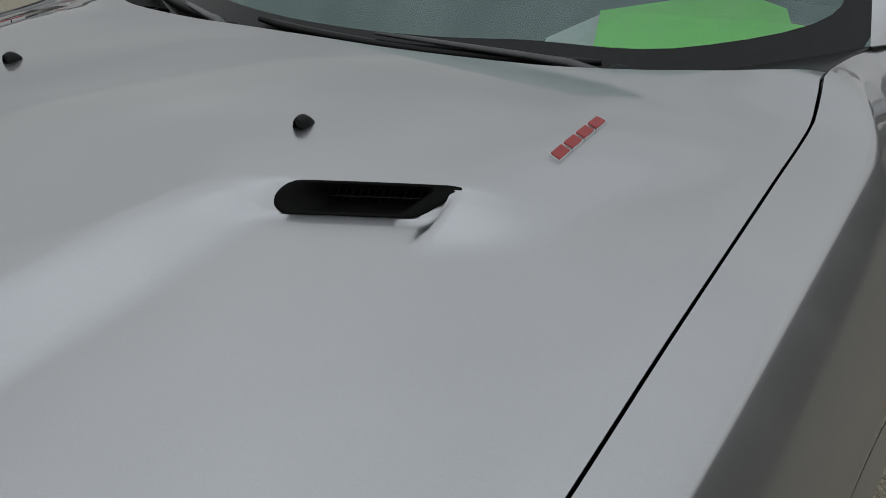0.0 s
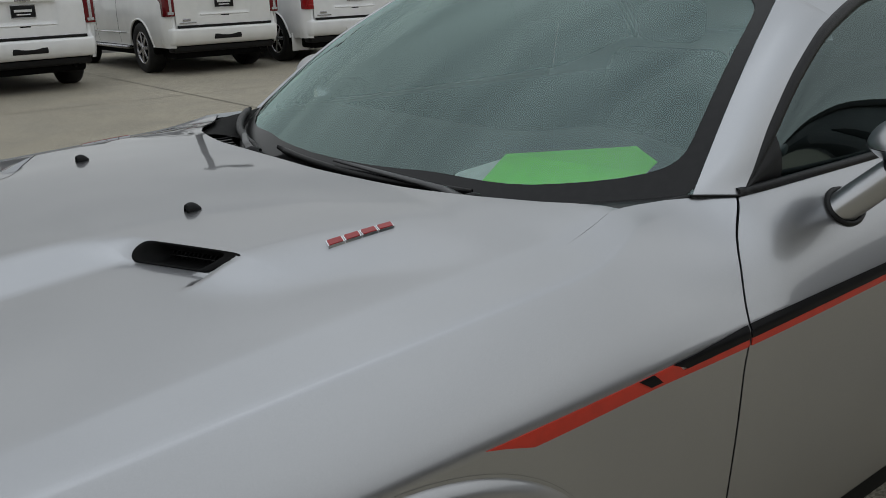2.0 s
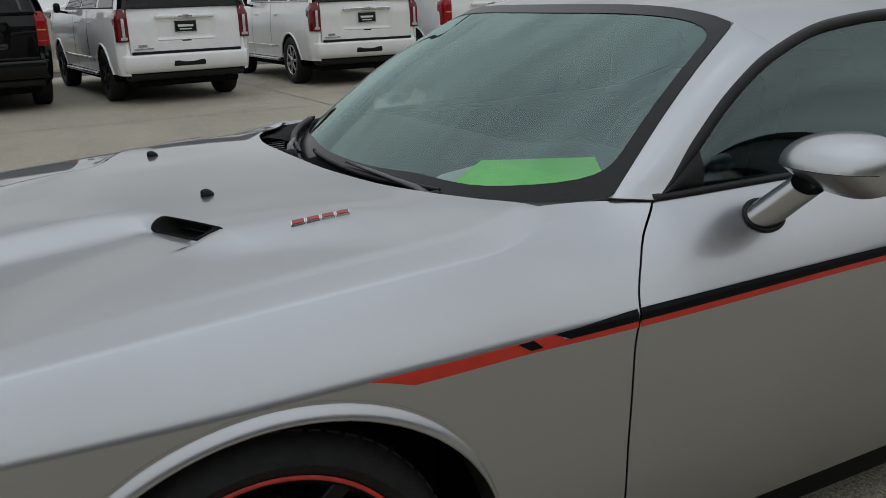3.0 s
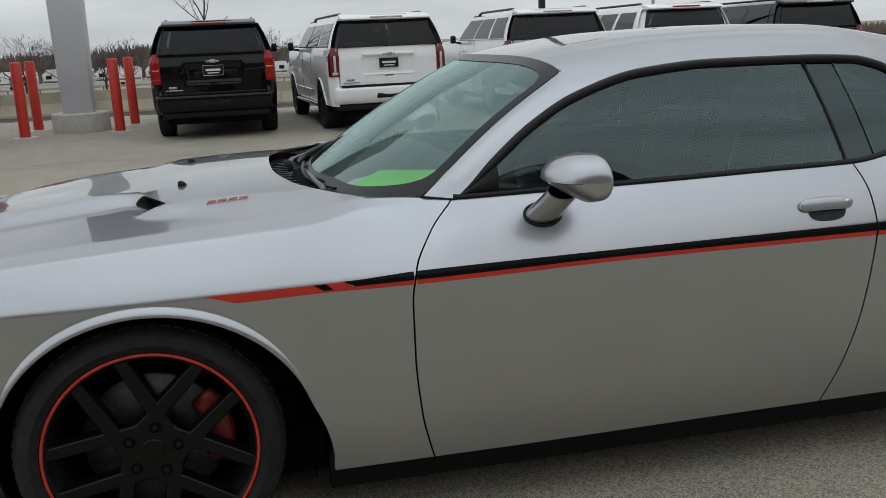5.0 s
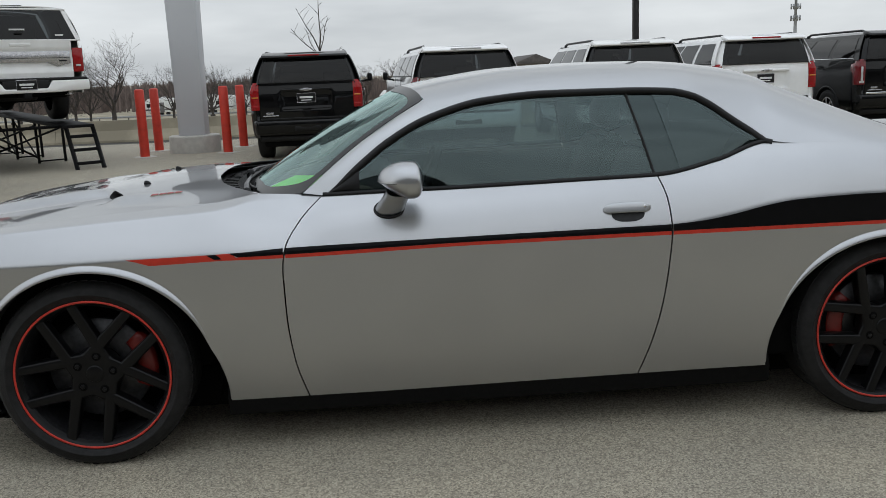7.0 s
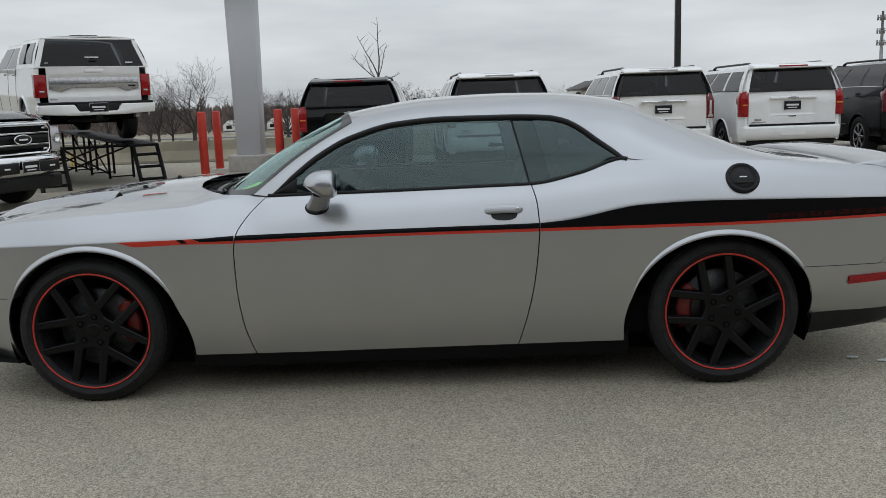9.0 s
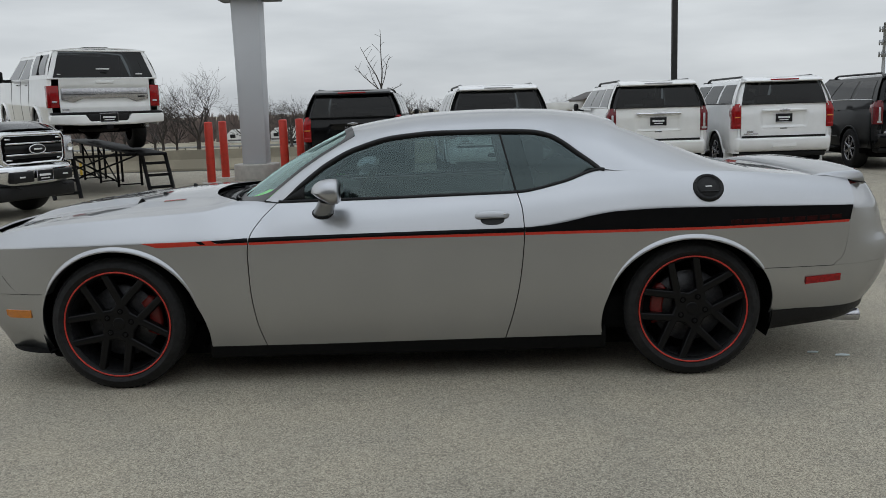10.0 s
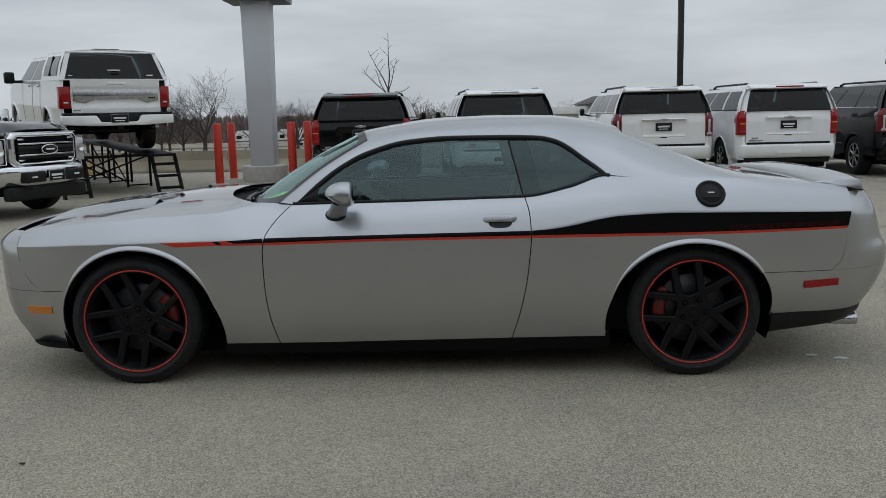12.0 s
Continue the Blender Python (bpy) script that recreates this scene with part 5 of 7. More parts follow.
# joints and dark seams of the slabs further off
for k, (x0, y0, x1, y1) in enumerate([(-60, 9.3, 70, 8.6), (-60, 4.9, 70, 4.5), (-13, 4.6, -13.6, 17.4), (-8.2, 4.6, -8.7, 17.4), (3.9, 4.6, 3.9, 17.2), (9.1, 4.6, 9.3, 17.1), (15, 4.6, 15.2, 17.0)]):
    d = Vector((y1 - y0, x0 - x1, 0)).normalized() * 0.008
    pts = [Vector((lerp(x0, x1, i / 40), lerp(y0, y1, i / 40), 0.004)) for i in range(41)]
    tagged(part("slab_joint", sheet([[p - d for p in pts], [p + d for p in pts]]), JOINT, None, smoothed=False), "thin dark joint between concrete slabs", "pavement joint", kind="structure")


def bollard(x, y):
    t = thing("bollard", "red sleeve bollard guarding the column", "bollard", "red bollards round the column")
    part("sleeve", lathe([(0.0005, 1.272), (0.055, 1.270), (0.078, 1.262), (0.087, 1.245), (0.088, 0.6), (0.088, 0.0)], 28, axis="z"), BOLLARD_RED, t)
    part("collar", lathe([(0.088, 0.012), (0.20, 0.010), (0.21, 0.002)], 28, axis="z"), BASE_CONC, t)
    t.matrix_basis = pose(x, y, 0, random.uniform(-0.6, 0.6), random.uniform(-0.6, 0.6))


for x, y in ((-3.40, 13.30), (-3.48, 14.78), (-1.87, 13.50), (-1.77, 14.93)):
    bollard(x, y)

column = thing("canopy_column", "square grey painted column on a round concrete base", "column", kind="structure")
part("column_base", lathe([(0.0005, 0.335), (0.470, 0.335), (0.488, 0.326), (0.495, 0.305), (0.497, 0.0)], 48, axis="z"), BASE_CONC, column).matrix_basis = pose(-2.60, 14.10, 0)
bm = box(-1, 1, -1, 1, 0.30, 3.82)
for v in bm.verts:
    half = lerp(0.255, 0.297, (v.co.z - 0.30) / 3.52)
    v.co.x, v.co.y = v.co.x * half, v.co.y * half
bmesh.ops.bevel(bm, geom=bm.edges[:], offset=0.012, segments=2, affect="EDGES", profile=0.5)
shaft = part("shaft", bm, COLUMN, column)
shaft.matrix_basis = pose(-2.60, 14.10, 0, 0, 0, 1)
sign = thing("pylon_sign", "tall two-tone sign cabinet carried by the square column", "sign")
lower = part("cabinet", box(-0.64, 0.66, -0.60, 0.60, 3.815, 6.25, 0.02), SIGN_DARK, sign, "dark grey lower cabinet")
part("cabinet_trim", box(-0.65, 0.67, -0.61, 0.61, 6.25, 6.33, 0.01), COLUMN, lower)
part("upper_cabinet", box(-0.60, 0.62, -0.56, 0.56, 6.33, 8.60, 0.02), COLUMN, sign, "pale grey upper cabinet")
sign.matrix_basis = pose(-2.60, 14.10, 0, 0, 0, 1)

lamp_pole = thing("street_lamp", "tall dark bronze square lamp pole", "lamp post")
part("pole", box(-0.065, 0.065, -0.065, 0.065, 0.6, 5.45, 0.008), POLE_BROWN, lamp_pole)
part("pole_base", lathe([(0.0005, 0.62), (0.28, 0.62), (0.30, 0.60), (0.30, -0.1)], 28, axis="z"), BASE_CONC, lamp_pole)
arm = part("lamp_arm", box(-0.2, 0.9, -0.05, 0.05, 5.28, 5.38, 0.01), POLE_BROWN, lamp_pole)
part("lamp_head", box(0.45, 1.10, -0.18, 0.18, 5.30, 5.45, 0.03), POLE_BROWN, arm)
lamp_pole.matrix_basis = pose(7.13, 16.85, 0)


# ---- trees and the far distance ----
def branches(bm, base, way, length, radius, depth, rng, spread=0.55, sides=5, lift=0.12, thin=0.0, wander=0.16):
    """A limb that bends and forks."""
    pts, rad = [base], [radius]
    p, d = base.copy(), way.copy()
    n = 4
    for i in range(n):
        d = (d + Vector((rng.uniform(-1, 1), rng.uniform(-1, 1), rng.uniform(-0.8, 0.9))) * wander + Vector((0, 0, lift * 0.4))).normalized()
        p = p + d * (length / n)
        pts.append(p.copy())
        rad.append(max(thin, radius * lerp(1, 0.55, (i + 1) / n)))
    tube(pts, rad, sides if depth > 2 else 3, bm, caps=False)
    if depth <= 0:
        return
    for k in range(rng.choice((3, 3, 4))):
        i = (4, 3, 2, 1)[k] if rng.random() < 0.8 else 4
        side = Vector((rng.uniform(-1, 1), rng.uniform(-1, 1), rng.uniform(-0.45, 0.7))).normalized()
        nd = (d * rng.uniform(0.5, 0.9) + side * spread * rng.uniform(0.7, 1.3)).normalized()
        branches(bm, pts[i], nd, length * rng.uniform(0.58, 0.80), rad[i] * rng.uniform(0.5, 0.72), depth - 1, rng, spread, sides, lift, thin, wander)


def bare_tree(seed, height, trunk, depth, spread, label):
    """A winter tree: a short stem, a few heavy limbs that spread wide, and a lace of twigs."""
    rng = random.Random(seed)
    t = thing("bare_tree", label, "tree", "bare trees")
    h = height * 0.22
    part("trunk", tube([(0, 0, -0.3), (0, 0, 0.1), (0.03 * h, 0.02, h * 0.5), (0.02 * h, -0.01, h)], [trunk * 1.35, trunk * 1.1, trunk * 0.92, trunk * 0.85], 9), BARK_FAR, t)
    bm = bmesh.new()
    for k in range(6):
        a = k * 2 * math.pi / 6 + rng.uniform(-0.4, 0.4)
        lean = rng.uniform(0.7, 1.5) if k > 1 else rng.uniform(0.1, 0.35)
        branches(bm, Vector((0.02 * h, 0, h * rng.uniform(0.72, 1.0))), Vector((math.cos(a) * lean, math.sin(a) * lean, 1)).normalized(), height * rng.uniform(0.30, 0.38), trunk * rng.uniform(0.45, 0.65), depth, rng, spread, 5, 0.07, 0.011, 0.20)
    part("crown", bm, BARK_FAR, t)
    return t


big = bare_tree(5, 10.2, 0.30, 4, 0.75, "large bare winter tree with spreading limbs")
big.matrix_basis = pose(-32.2, 112, land_z(0, 112), 0, 0, 40)
mid = bare_tree(11, 8.0, 0.20, 4, 0.72, "bare winter tree on the far verge")
mid.matrix_basis = pose(-36.6, 111, land_z(0, 111))
for x, y, a, k in ((-35.2, 112.5, 110, 0.86), (-25.2, 114, 70, 0.95), (-20.0, 113, 200, 0.9), (-23.0, 128, 20, 0.9), (-13.4, 114, 130, 0.85), (-4.7, 113, 100, 0.92), (-0.4, 114, 300, 0.82), (3.4, 113, 140, 0.9), (-46, 118, 33, 1.0), (-52, 122, 210, 1.1), (16.6, 114, 12, 0.8), (24, 140, 77, 0.8), (-17, 121, 120, 0.8), (-42, 124, 85, 0.95), (-9.0, 131, 15, 0.75), (9, 133, 200, 0.62), (-49, 131, 140, 0.95)):
    copy_thing(mid, pose(x, y, land_z(0, y), 0, 0, a) @ Matrix.Diagonal((k, k, k, 1))).scale = (k, k, k)

young = thing("young_tree", "slim leafless young tree in the verge", "tree", "bare trees")
rng = random.Random(3)
part("trunk", tube([(0, 0, -0.5), (0.02, 0, 1.2), (-0.02, 0.02, 2.4), (0.0, 0, 3.2)], [0.055, 0.048, 0.040, 0.034], 8), BARK, young)
for foot, way, ln, r in ((3.15, (-0.30, 0.1, 1.0), 1.50, 0.022), (3.2, (0.18, -0.1, 1.0), 1.75, 0.024), (3.0, (-0.75, 0.2, 0.62), 1.35, 0.018), (3.1, (0.36, 0.1, 0.9), 1.10, 0.016), (2.95, (-0.5, -0.4, 0.8), 0.95, 0.014), (2.9, (0.8, 0.3, 0.35), 0.75, 0.012)):
    d = Vector(way).normalized()
    pts = [Vector((0, 0, foot))]
    for k in range(7):
        d = (d + Vector((rng.uniform(-1, 1), rng.uniform(-1, 1), rng.uniform(-0.6, 1.0))) * 0.13).normalized()
        pts.append(pts[-1] + d * ln / 7)
    limb = tube(pts, [lerp(r, 0.006, k / 7) for k in range(8)], 6)
    for k in (2, 3, 4, 5, 6):
        side = Vector((rng.choice((-1, 1)) * rng.uniform(0.4, 0.9), rng.uniform(-0.5, 0.5), rng.uniform(0.4, 1.0))).normalized()
        tip = pts[k] + side * ln * rng.uniform(0.10, 0.26)
        tube([pts[k], pts[k].lerp(tip, 0.5) + Vector((0, 0, 0.015)), tip], [0.007, 0.006, 0.004], 4, limb)
    part("limb", limb, BARK, young)
young.matrix_basis = pose(-0.46, 23.7, -1.0, 0, -2.5, 0)

# far brown woods: many thin stems and twigs
rng = random.Random(9)
vs, fs = [], []
for k in range(14000):
    x = rng.uniform(-150, 190)
    y = 175 + rng.uniform(0, 55)
    # the rest stand unseen behind the camera, as a dark skyline for reflections
    if k > 9000:
        y = -90 - rng.uniform(0, 60)
    hgt = (6.1 + 0.6 * math.sin(x * 0.045 + 1.0) + 0.4 * math.sin(x * 0.21)) * rng.uniform(0.72, 1.08)
    hgt *= 1.0 if x < -8 else 0.72
    foot = -4.0
    if k > 9000:
        x, foot, hgt = x * 1.5, -0.6, rng.uniform(8.5, 13.5) + 2.0 * math.sin(x * 0.09)
    lean = rng.uniform(-0.5, 0.5)
    w = rng.uniform(0.10, 0.32)
    b = len(vs)
    vs += [(x - w, y, foot), (x + w, y, foot), (x + lean + w * 0.5, y, foot + hgt * 0.8), (x + lean - w * 0.5, y, foot + hgt)]
    fs.append((b, b + 1, b + 2, b + 3))
    if k % 2:
        b = len(vs)
        s = rng.choice((-1, 1))
        vs += [(x, y, foot + hgt * 0.4), (x + 0.06, y, foot + hgt * 0.4), (x + s * 0.9, y, foot + hgt * 0.85), (x + s * 0.9 - 0.05, y, foot + hgt * 0.85)]
        fs.append((b, b + 1, b + 2, b + 3))
me = bpy.data.meshes.new("far_woods")
me.from_pydata(vs, [], fs)
me.materials.append(WOODS)
tagged(new("far_woods", me), "brown leafless woods along the horizon", "woods", kind="stuff")


def caravan(x, y, length, turn, h):
    t = thing("travel_trailer", "white travel trailer with dark windows, parked far off", "trailer", "far travel trailers")
    part("shell", prism([(-length / 2, 0.55), (length / 2, 0.55), (length / 2, h - 0.3), (length / 2 - 0.4, h), (-length / 2 + 0.8, h), (-length / 2, h - 0.8)], -1.2, 1.2, "y", 0.08), RV_WHITE, t)
    part("stripe", box(-length / 2 + 0.1, length / 2 - 0.1, -1.215, -1.19, 0.9, 1.15), RV_STRIPE, t)
    for k in range(int(length / 2)):
        wx = -length / 2 + 1.0 + 2.0 * k
        if k == 1:
            part("door", box(wx - 0.35, wx + 0.35, -1.22, -1.19, 0.6, 2.2, 0.02), RV_STRIPE, t)
        else:
            part("window", box(wx - 0.45, wx + 0.45, -1.22, -1.19, 1.45, 2.05, 0.02), PLATE, t)
    for wx in (-0.5, 0.5):
        part("wheel", lathe([(0.0005, -0.02), (0.2, -0.02), (0.34, 0.0), (0.34, 0.2)], 16, (wx, -1.1, 0.34)), RUBBER, t)
    part("roof_unit", box(-0.5, 0.5, -0.4, 0.4, h, h + 0.25, 0.06), RV_WHITE, t)
    t.matrix_basis = pose(x, y, -3.94, 0, 0, turn)


for x, y, length, turn, h in ((-34.8, 151, 6.8, 10, 2.85), (-26.9, 152, 7.5, -6, 2.95), (-19.0, 150, 7.0, 4, 2.9), (-11.5, 153, 7.0, -8, 3.0), (4.6, 150, 6.0, 14, 2.7), (11.5, 154, 7, 0, 2.8)):
    caravan(x, y, length, turn, h)

rail = thing("guard_rail", "long galvanised guard rail on posts", "guard rail")
part("beam", box(-90, 60, 125.0, 125.08, -3.20, -2.95, 0.02), GALV, rail)
for k in range(38):
    part("post", box(-90 + 4 * k - 0.06, -90 + 4 * k + 0.06, 125.09, 125.2, -3.95, -3.0), BARK, rail)

hall = thing("far_building", "low tan building with a shallow gable roof", "building")
part("wall", box(6.0, 16.2, 76, 84, -3.0, 0.95), ROOF_TAN, hall)
part("wall", box(13.3, 16.8, 75, 86, -3.0, 1.85), ROOF_TAN, hall)
part("roof", prism([(5.8, 0.95), (13.4, 0.95), (13.4, 1.62), (9.0, 1.62)], 75.8, 84.2, "y", 0.02), RV_WHITE, hall)
part("roof", prism([(13.0, 1.80), (17.1, 1.80), (15.1, 2.62)], 74.7, 86.3, "y", 0.02), material("dark_shingle", (0.11, 0.10, 0.095), 0.9, 0, 4, 0.3), hall)
for k in range(3):
    part("window", box(7.2 + 2.0 * k, 8.2 + 2.0 * k, 75.96, 76.02, -0.6, 0.4), PLATE, hall)

tower = thing("cell_tower", "slender grey mast with antenna tiers, far off", "mast")
part("mast", tube([(0, 0, -3), (0, 0, 29)], [0.9, 0.45], 8), GALV, tower)
for z in (17.0, 21.5, 26.5):
    ringp = part("antenna_ring", tube([(1.6 * math.cos(a), 1.6 * math.sin(a), z) for a in (k * math.pi / 4 for k in range(8))], 0.12, 5, closed=True), GALV, tower)
    for k in range(8):
        a = k * math.pi / 4
        part("antenna", box(-0.25, 0.25, -0.15, 0.15, z - 1.0, z + 1.0, 0, None, pose(1.8 * math.cos(a), 1.8 * math.sin(a), 0)), GALV, ringp)
tower.matrix_basis = pose(168.8, 350, 0)

# behind the camera, unseen: hall and woods added for the paint to mirror
hall2 = thing("sales_hall", "long unseen grey hall, added to darken reflections in the paint", "building")
part("wall", box(-18, 78, -32, -18, 0, 6.0, 0.02), HALL_GREY, hall2)
part("roof_edge", box(-18.4, 78.4, -32.4, -17.6, 6.0, 6.8, 0.03), POLE_BROWN, hall2)
for k in range(15):
    part("window", box(-16 + 6 * k, -11.5 + 6 * k, -17.99, -17.94, 0.3, 3.2, 0.01), PLATE, hall2)

# small litter and stains on the lot
for x, y, w in ((3.695, -0.565, 0.035), (3.832, -0.631, 0.045), (3.95, -2.05, 0.03), (2.60, -3.0, 0.012), (0.75, -2.5, 0.02), (3.0, -2.9, 0.016), (-0.1, -2.0, 0.014)):
    bm = bmesh.new()
    n = 9
    ring_v = [bm.verts.new((x + w * math.cos(k * 2 * math.pi / n) * random.uniform(0.7, 1.1), y + w * 0.5 * math.sin(k * 2 * math.pi / n) * random.uniform(0.7, 1.1), 0.005 + 0.004 * random.random())) for k in range(n)]
    bm.faces.new(ring_v)
    ob = part("litter_scrap", bm, PAPER if x in (3.695, 3.832) else ROAD, None, thick=0.003)
    tagged(ob, "small flat scrap lying on the pavement", "litter", "scraps on the lot")


# ---- vehicles in the row behind ----
def rear_wheel(parent, x, y, r, s, rim_mat, name="wheel"):
    """Truck wheel facing sideways, with a many-spoked alloy rim. s: -1 faces left."""
    w = part(name, lathe([(r * 0.62, 0.01), (r * 0.66, 0.0), (r * 0.85, -0.012), (r * 0.96, 0.005), (r, 0.04), (r, 0.20), (r * 0.96, 0.24), (r * 0.6, 0.25)], 40), RUBBER, parent)
    w.matrix_basis = pose(x, y, r, 0, 0, -90 if s < 0 else 90)
    part("rim", lathe([(r * 0.63, 0.005), (r * 0.60, -0.004), (r * 0.58, 0.02), (r * 0.55, 0.12)], 40), rim_mat, w)
    for k in range(7):
        a = k * 2 * math.pi / 7
        m = Matrix.Rotation(a, 4, "Y")
        part("spoke", box(r * 0.10, r * 0.60, 0.004, 0.03, -r * 0.065, r * 0.065, 0.008, None, m, 1), rim_mat, w, smoothed=False)
    part("hub", lathe([(0.0005, -0.002), (r * 0.14, 0.0), (r * 0.16, 0.03)], 20), rim_mat, w)
    part("wheel_back", lathe([(0.0005, 0.09), (r * 0.58, 0.09), (r * 0.58, 0.2)], 24), DARK, w)
    return w


def quad_on(name, pts, mat, parent, label="", thick=0.008):
    """A pane or panel through four corners, slightly domed."""
    a, b, c, d = [Vector(p) for p in pts]
    n = (b - a).cross(d - a).normalized()
    rows = []
    for i in range(7):
        row = []
        for j in range(9):
            u, v = j / 8, i / 6
            p = a.lerp(b, u).lerp(d.lerp(c, u), v)
            row.append(p + n * 0.012 * (1 - (2 * u - 1) ** 2) * (1 - (2 * v - 1) ** 2))
        rows.append(row)
    bm = sheet(rows)
    return part(name, bm, mat, parent, label, thick=thick)


def plate_with_bars(parent, at, w=0.31, h=0.155):
    p = part("plate", box(-w / 2, w / 2, -0.006, 0.006, -h / 2, h / 2, 0.004), PLATE, parent, "black dealer plate with pale bars")
    p.matrix_basis = at
    part("plate_frame", tube([(-w / 2, -0.004, -h / 2), (w / 2, -0.004, -h / 2), (w / 2, -0.004, h / 2), (-w / 2, -0.004, h / 2)], 0.006, 6, closed=True), ALLOY, p)
    part("lettering_bar", box(-w * 0.36, w * 0.36, -0.009, -0.005, -0.008, h * 0.16, 0.002), LETTER, p, smoothed=False)
    part("lettering_bar", box(-w * 0.28, w * 0.28, -0.009, -0.005, -h * 0.30, -h * 0.20, 0.001), LETTER, p, smoothed=False)
    return p


def suv(label, paint, long=5.15, lamps="wide", rim=ALLOY, chrome_bar=True, group="sport utility vehicles in a row", bumper=None, rear_badge=True, flaps=False):
    """Full-size wagon, its rear bumper at y = 0, facing +y."""
    t = thing("parked_suv", label, "car", group)
    bumper = bumper or paint
    W, L = 0.965, long
    ra, fa = 1.08, long - 1.0 - 0.1
    wide = curve_of([(0.40, 0.925), (0.60, 0.958), (0.85, 0.965), (1.05, 0.958), (1.20, 0.945), (1.32, 0.925)])

    def side_w(y, z):
        round_rear = 0.10 * (1 - smooth(0.0, 0.16, y))
        return wide(z) - round_rear - 0.06 * smooth(L - 0.6, L, y)

    lf, lb = arch_edge(ra, 0.46, 0.39, 0.84, -1), arch_edge(ra, 0.46, 0.39, 0.84, 1)
    ff, fb = arch_edge(fa, 0.46, 0.39, 0.84, -1), arch_edge(fa, 0.46, 0.39, 0.84, 1)
    vs = rows_to(0, 1, 12, True) + rows_to(1, 2, 6)[1:]

    def hz(v, x):
        return lerp(0.42, 0.84, v) if v <= 1 else lerp(0.84, 1.32, v - 1)

    for s in (-1, 1):
        bm = None
        for a, b in ((lambda z: 0.02, lf), (lb, ff), (fb, lambda z: L - 0.02)):
            raw = side_sheet(a, b, vs, 14, hz, side_w, s)
            for v in raw.verts:
                v.co = (v.co.y, v.co.x, v.co.z)
            bm = raw if bm is None else joined(bm, raw)
        body = part("body_side", outward(bm, (0, L / 2, 0.7)), paint, t, thick=0.01)
        for y in (ra, fa):
            pts = [(s * (side_w(lf(z) - ra + y, z) + 0.004), y - (ra - lf(z)), z) for z in rows_to(0.42, 0.84, 14, True)]
            pts += [(p[0], 2 * y - p[1], p[2]) for p in pts[-2::-1]]
            part("arch_lip", tube(pts, 0.016, 6), TRIM if paint is BLACK_PAINT else paint, body)
        part("wheel_well", box(s * 0.60 if s > 0 else -0.93, 0.93 if s > 0 else s * 0.60, ra - 0.47, ra + 0.47, 0.30, 0.86, 0.05), DARK, t)
        part("wheel_well", box(s * 0.60 if s > 0 else -0.93, 0.93 if s > 0 else s * 0.60, fa - 0.47, fa + 0.47, 0.30, 0.86, 0.05), DARK, t)
        for y in (ra, fa):
            rear_wheel(t, s * 0.955, y, 0.395, s, rim)
        part("running_board", box(s * 0.84 if s > 0 else -0.99, 0.99 if s > 0 else s * 0.84, ra + 0.6, fa - 0.6, 0.36, 0.41, 0.015), ALLOY if paint is not BLACK_PAINT else TRIM, t)
        for y in (2.0, 3.05):
            part("door_seam", tube([(s * (side_w(y, z) + 0.001), y, z) for z in rows_to(0.45, 1.32, 6)], 0.003, 4), DARK, body)
        for y in (1.72, 2.78):
            part("door_handle", tube([(s * (side_w(y, 1.14) + 0.012), y - 0.09, 1.14), (s * (side_w(y, 1.14) + 0.03), y, 1.145), (s * (side_w(y, 1.14) + 0.012), y + 0.09, 1.14)], 0.014, 6), paint, body)
        part("side_moulding", tube([(s * (side_w(y, 0.62) + 0.002), y, 0.62) for y in rows_to(ra + 0.55, fa - 0.55, 6)], 0.012, 6), CHROME if paint is not BLACK_PAINT else TRIM, body)
    # upper body
    gh_lo, gh_hi = 1.32, 1.775
    base = [(0.935, 0.05), (0.935, L - 1.75)]
    top = [(0.735, 0.20), (0.735, L - 2.45)]

    def gh(s, u, v):
        """A place on the upper body's side: u along from the rear, v up."""
        y = lerp(lerp(base[0][1], base[1][1], u), lerp(top[0][1], top[1][1], u), v)
        return Vector((s * (lerp(0.925, 0.750, v) + 0.02 * math.sin(math.pi * v)), y, lerp(gh_lo, gh_hi, v)))

    for s in (-1, 1):
        cab = part("upper_side", outward(sheet([[gh(s, i / 24, v / 8) for i in range(25)] for v in range(9)]), (0, L / 2, 1.2)), paint, t, thick=0.01)
        for name, u0, u1 in (("quarter_window", 0.055, 0.30), ("rear_door_window", 0.345, 0.62), ("front_door_window", 0.65, 0.955)):
            pts = [[gh(s, lerp(u0, u1, i / 8), lerp(0.10, 0.86, v / 6)) + Vector((s * 0.006, 0, 0)) for i in range(9)] for v in range(7)]
            part(name, outward(sheet(pts), (0, L / 2, 1.2)), SUV_GLASS, cab, "dark privacy glass", thick=0.004)
        part("window_moulding", tube([gh(s, u, 0.07) + Vector((s * 0.006, 0, 0)) for u in rows_to(0.05, 0.97, 10)], 0.010, 6), CHROME if chrome_bar else TRIM, cab)
        rail = [(s * 0.66, y, 1.806 + (0.042 if 0.42 < y < L - 2.75 else 0.0)) for y in rows_to(0.30, L - 2.62, 16)]
        part("roof_rail", tube(rail, [0.030] + [0.020] * 15 + [0.030], 8), TRIM, t, "black roof rail")
        m = part("door_mirror", box(-0.05, 0.05, -0.07, 0.07, -0.07, 0.09, 0.035), TRIM if not chrome_bar else BLACK_PAINT, t)
        m.matrix_basis = pose(s * 1.10, L - 2.15, 1.36)
        part("mirror_arm", tube([(s * 1.08, L - 2.15, 1.32), (s * 0.93, L - 2.12, 1.29)], 0.022, 6), TRIM, m)
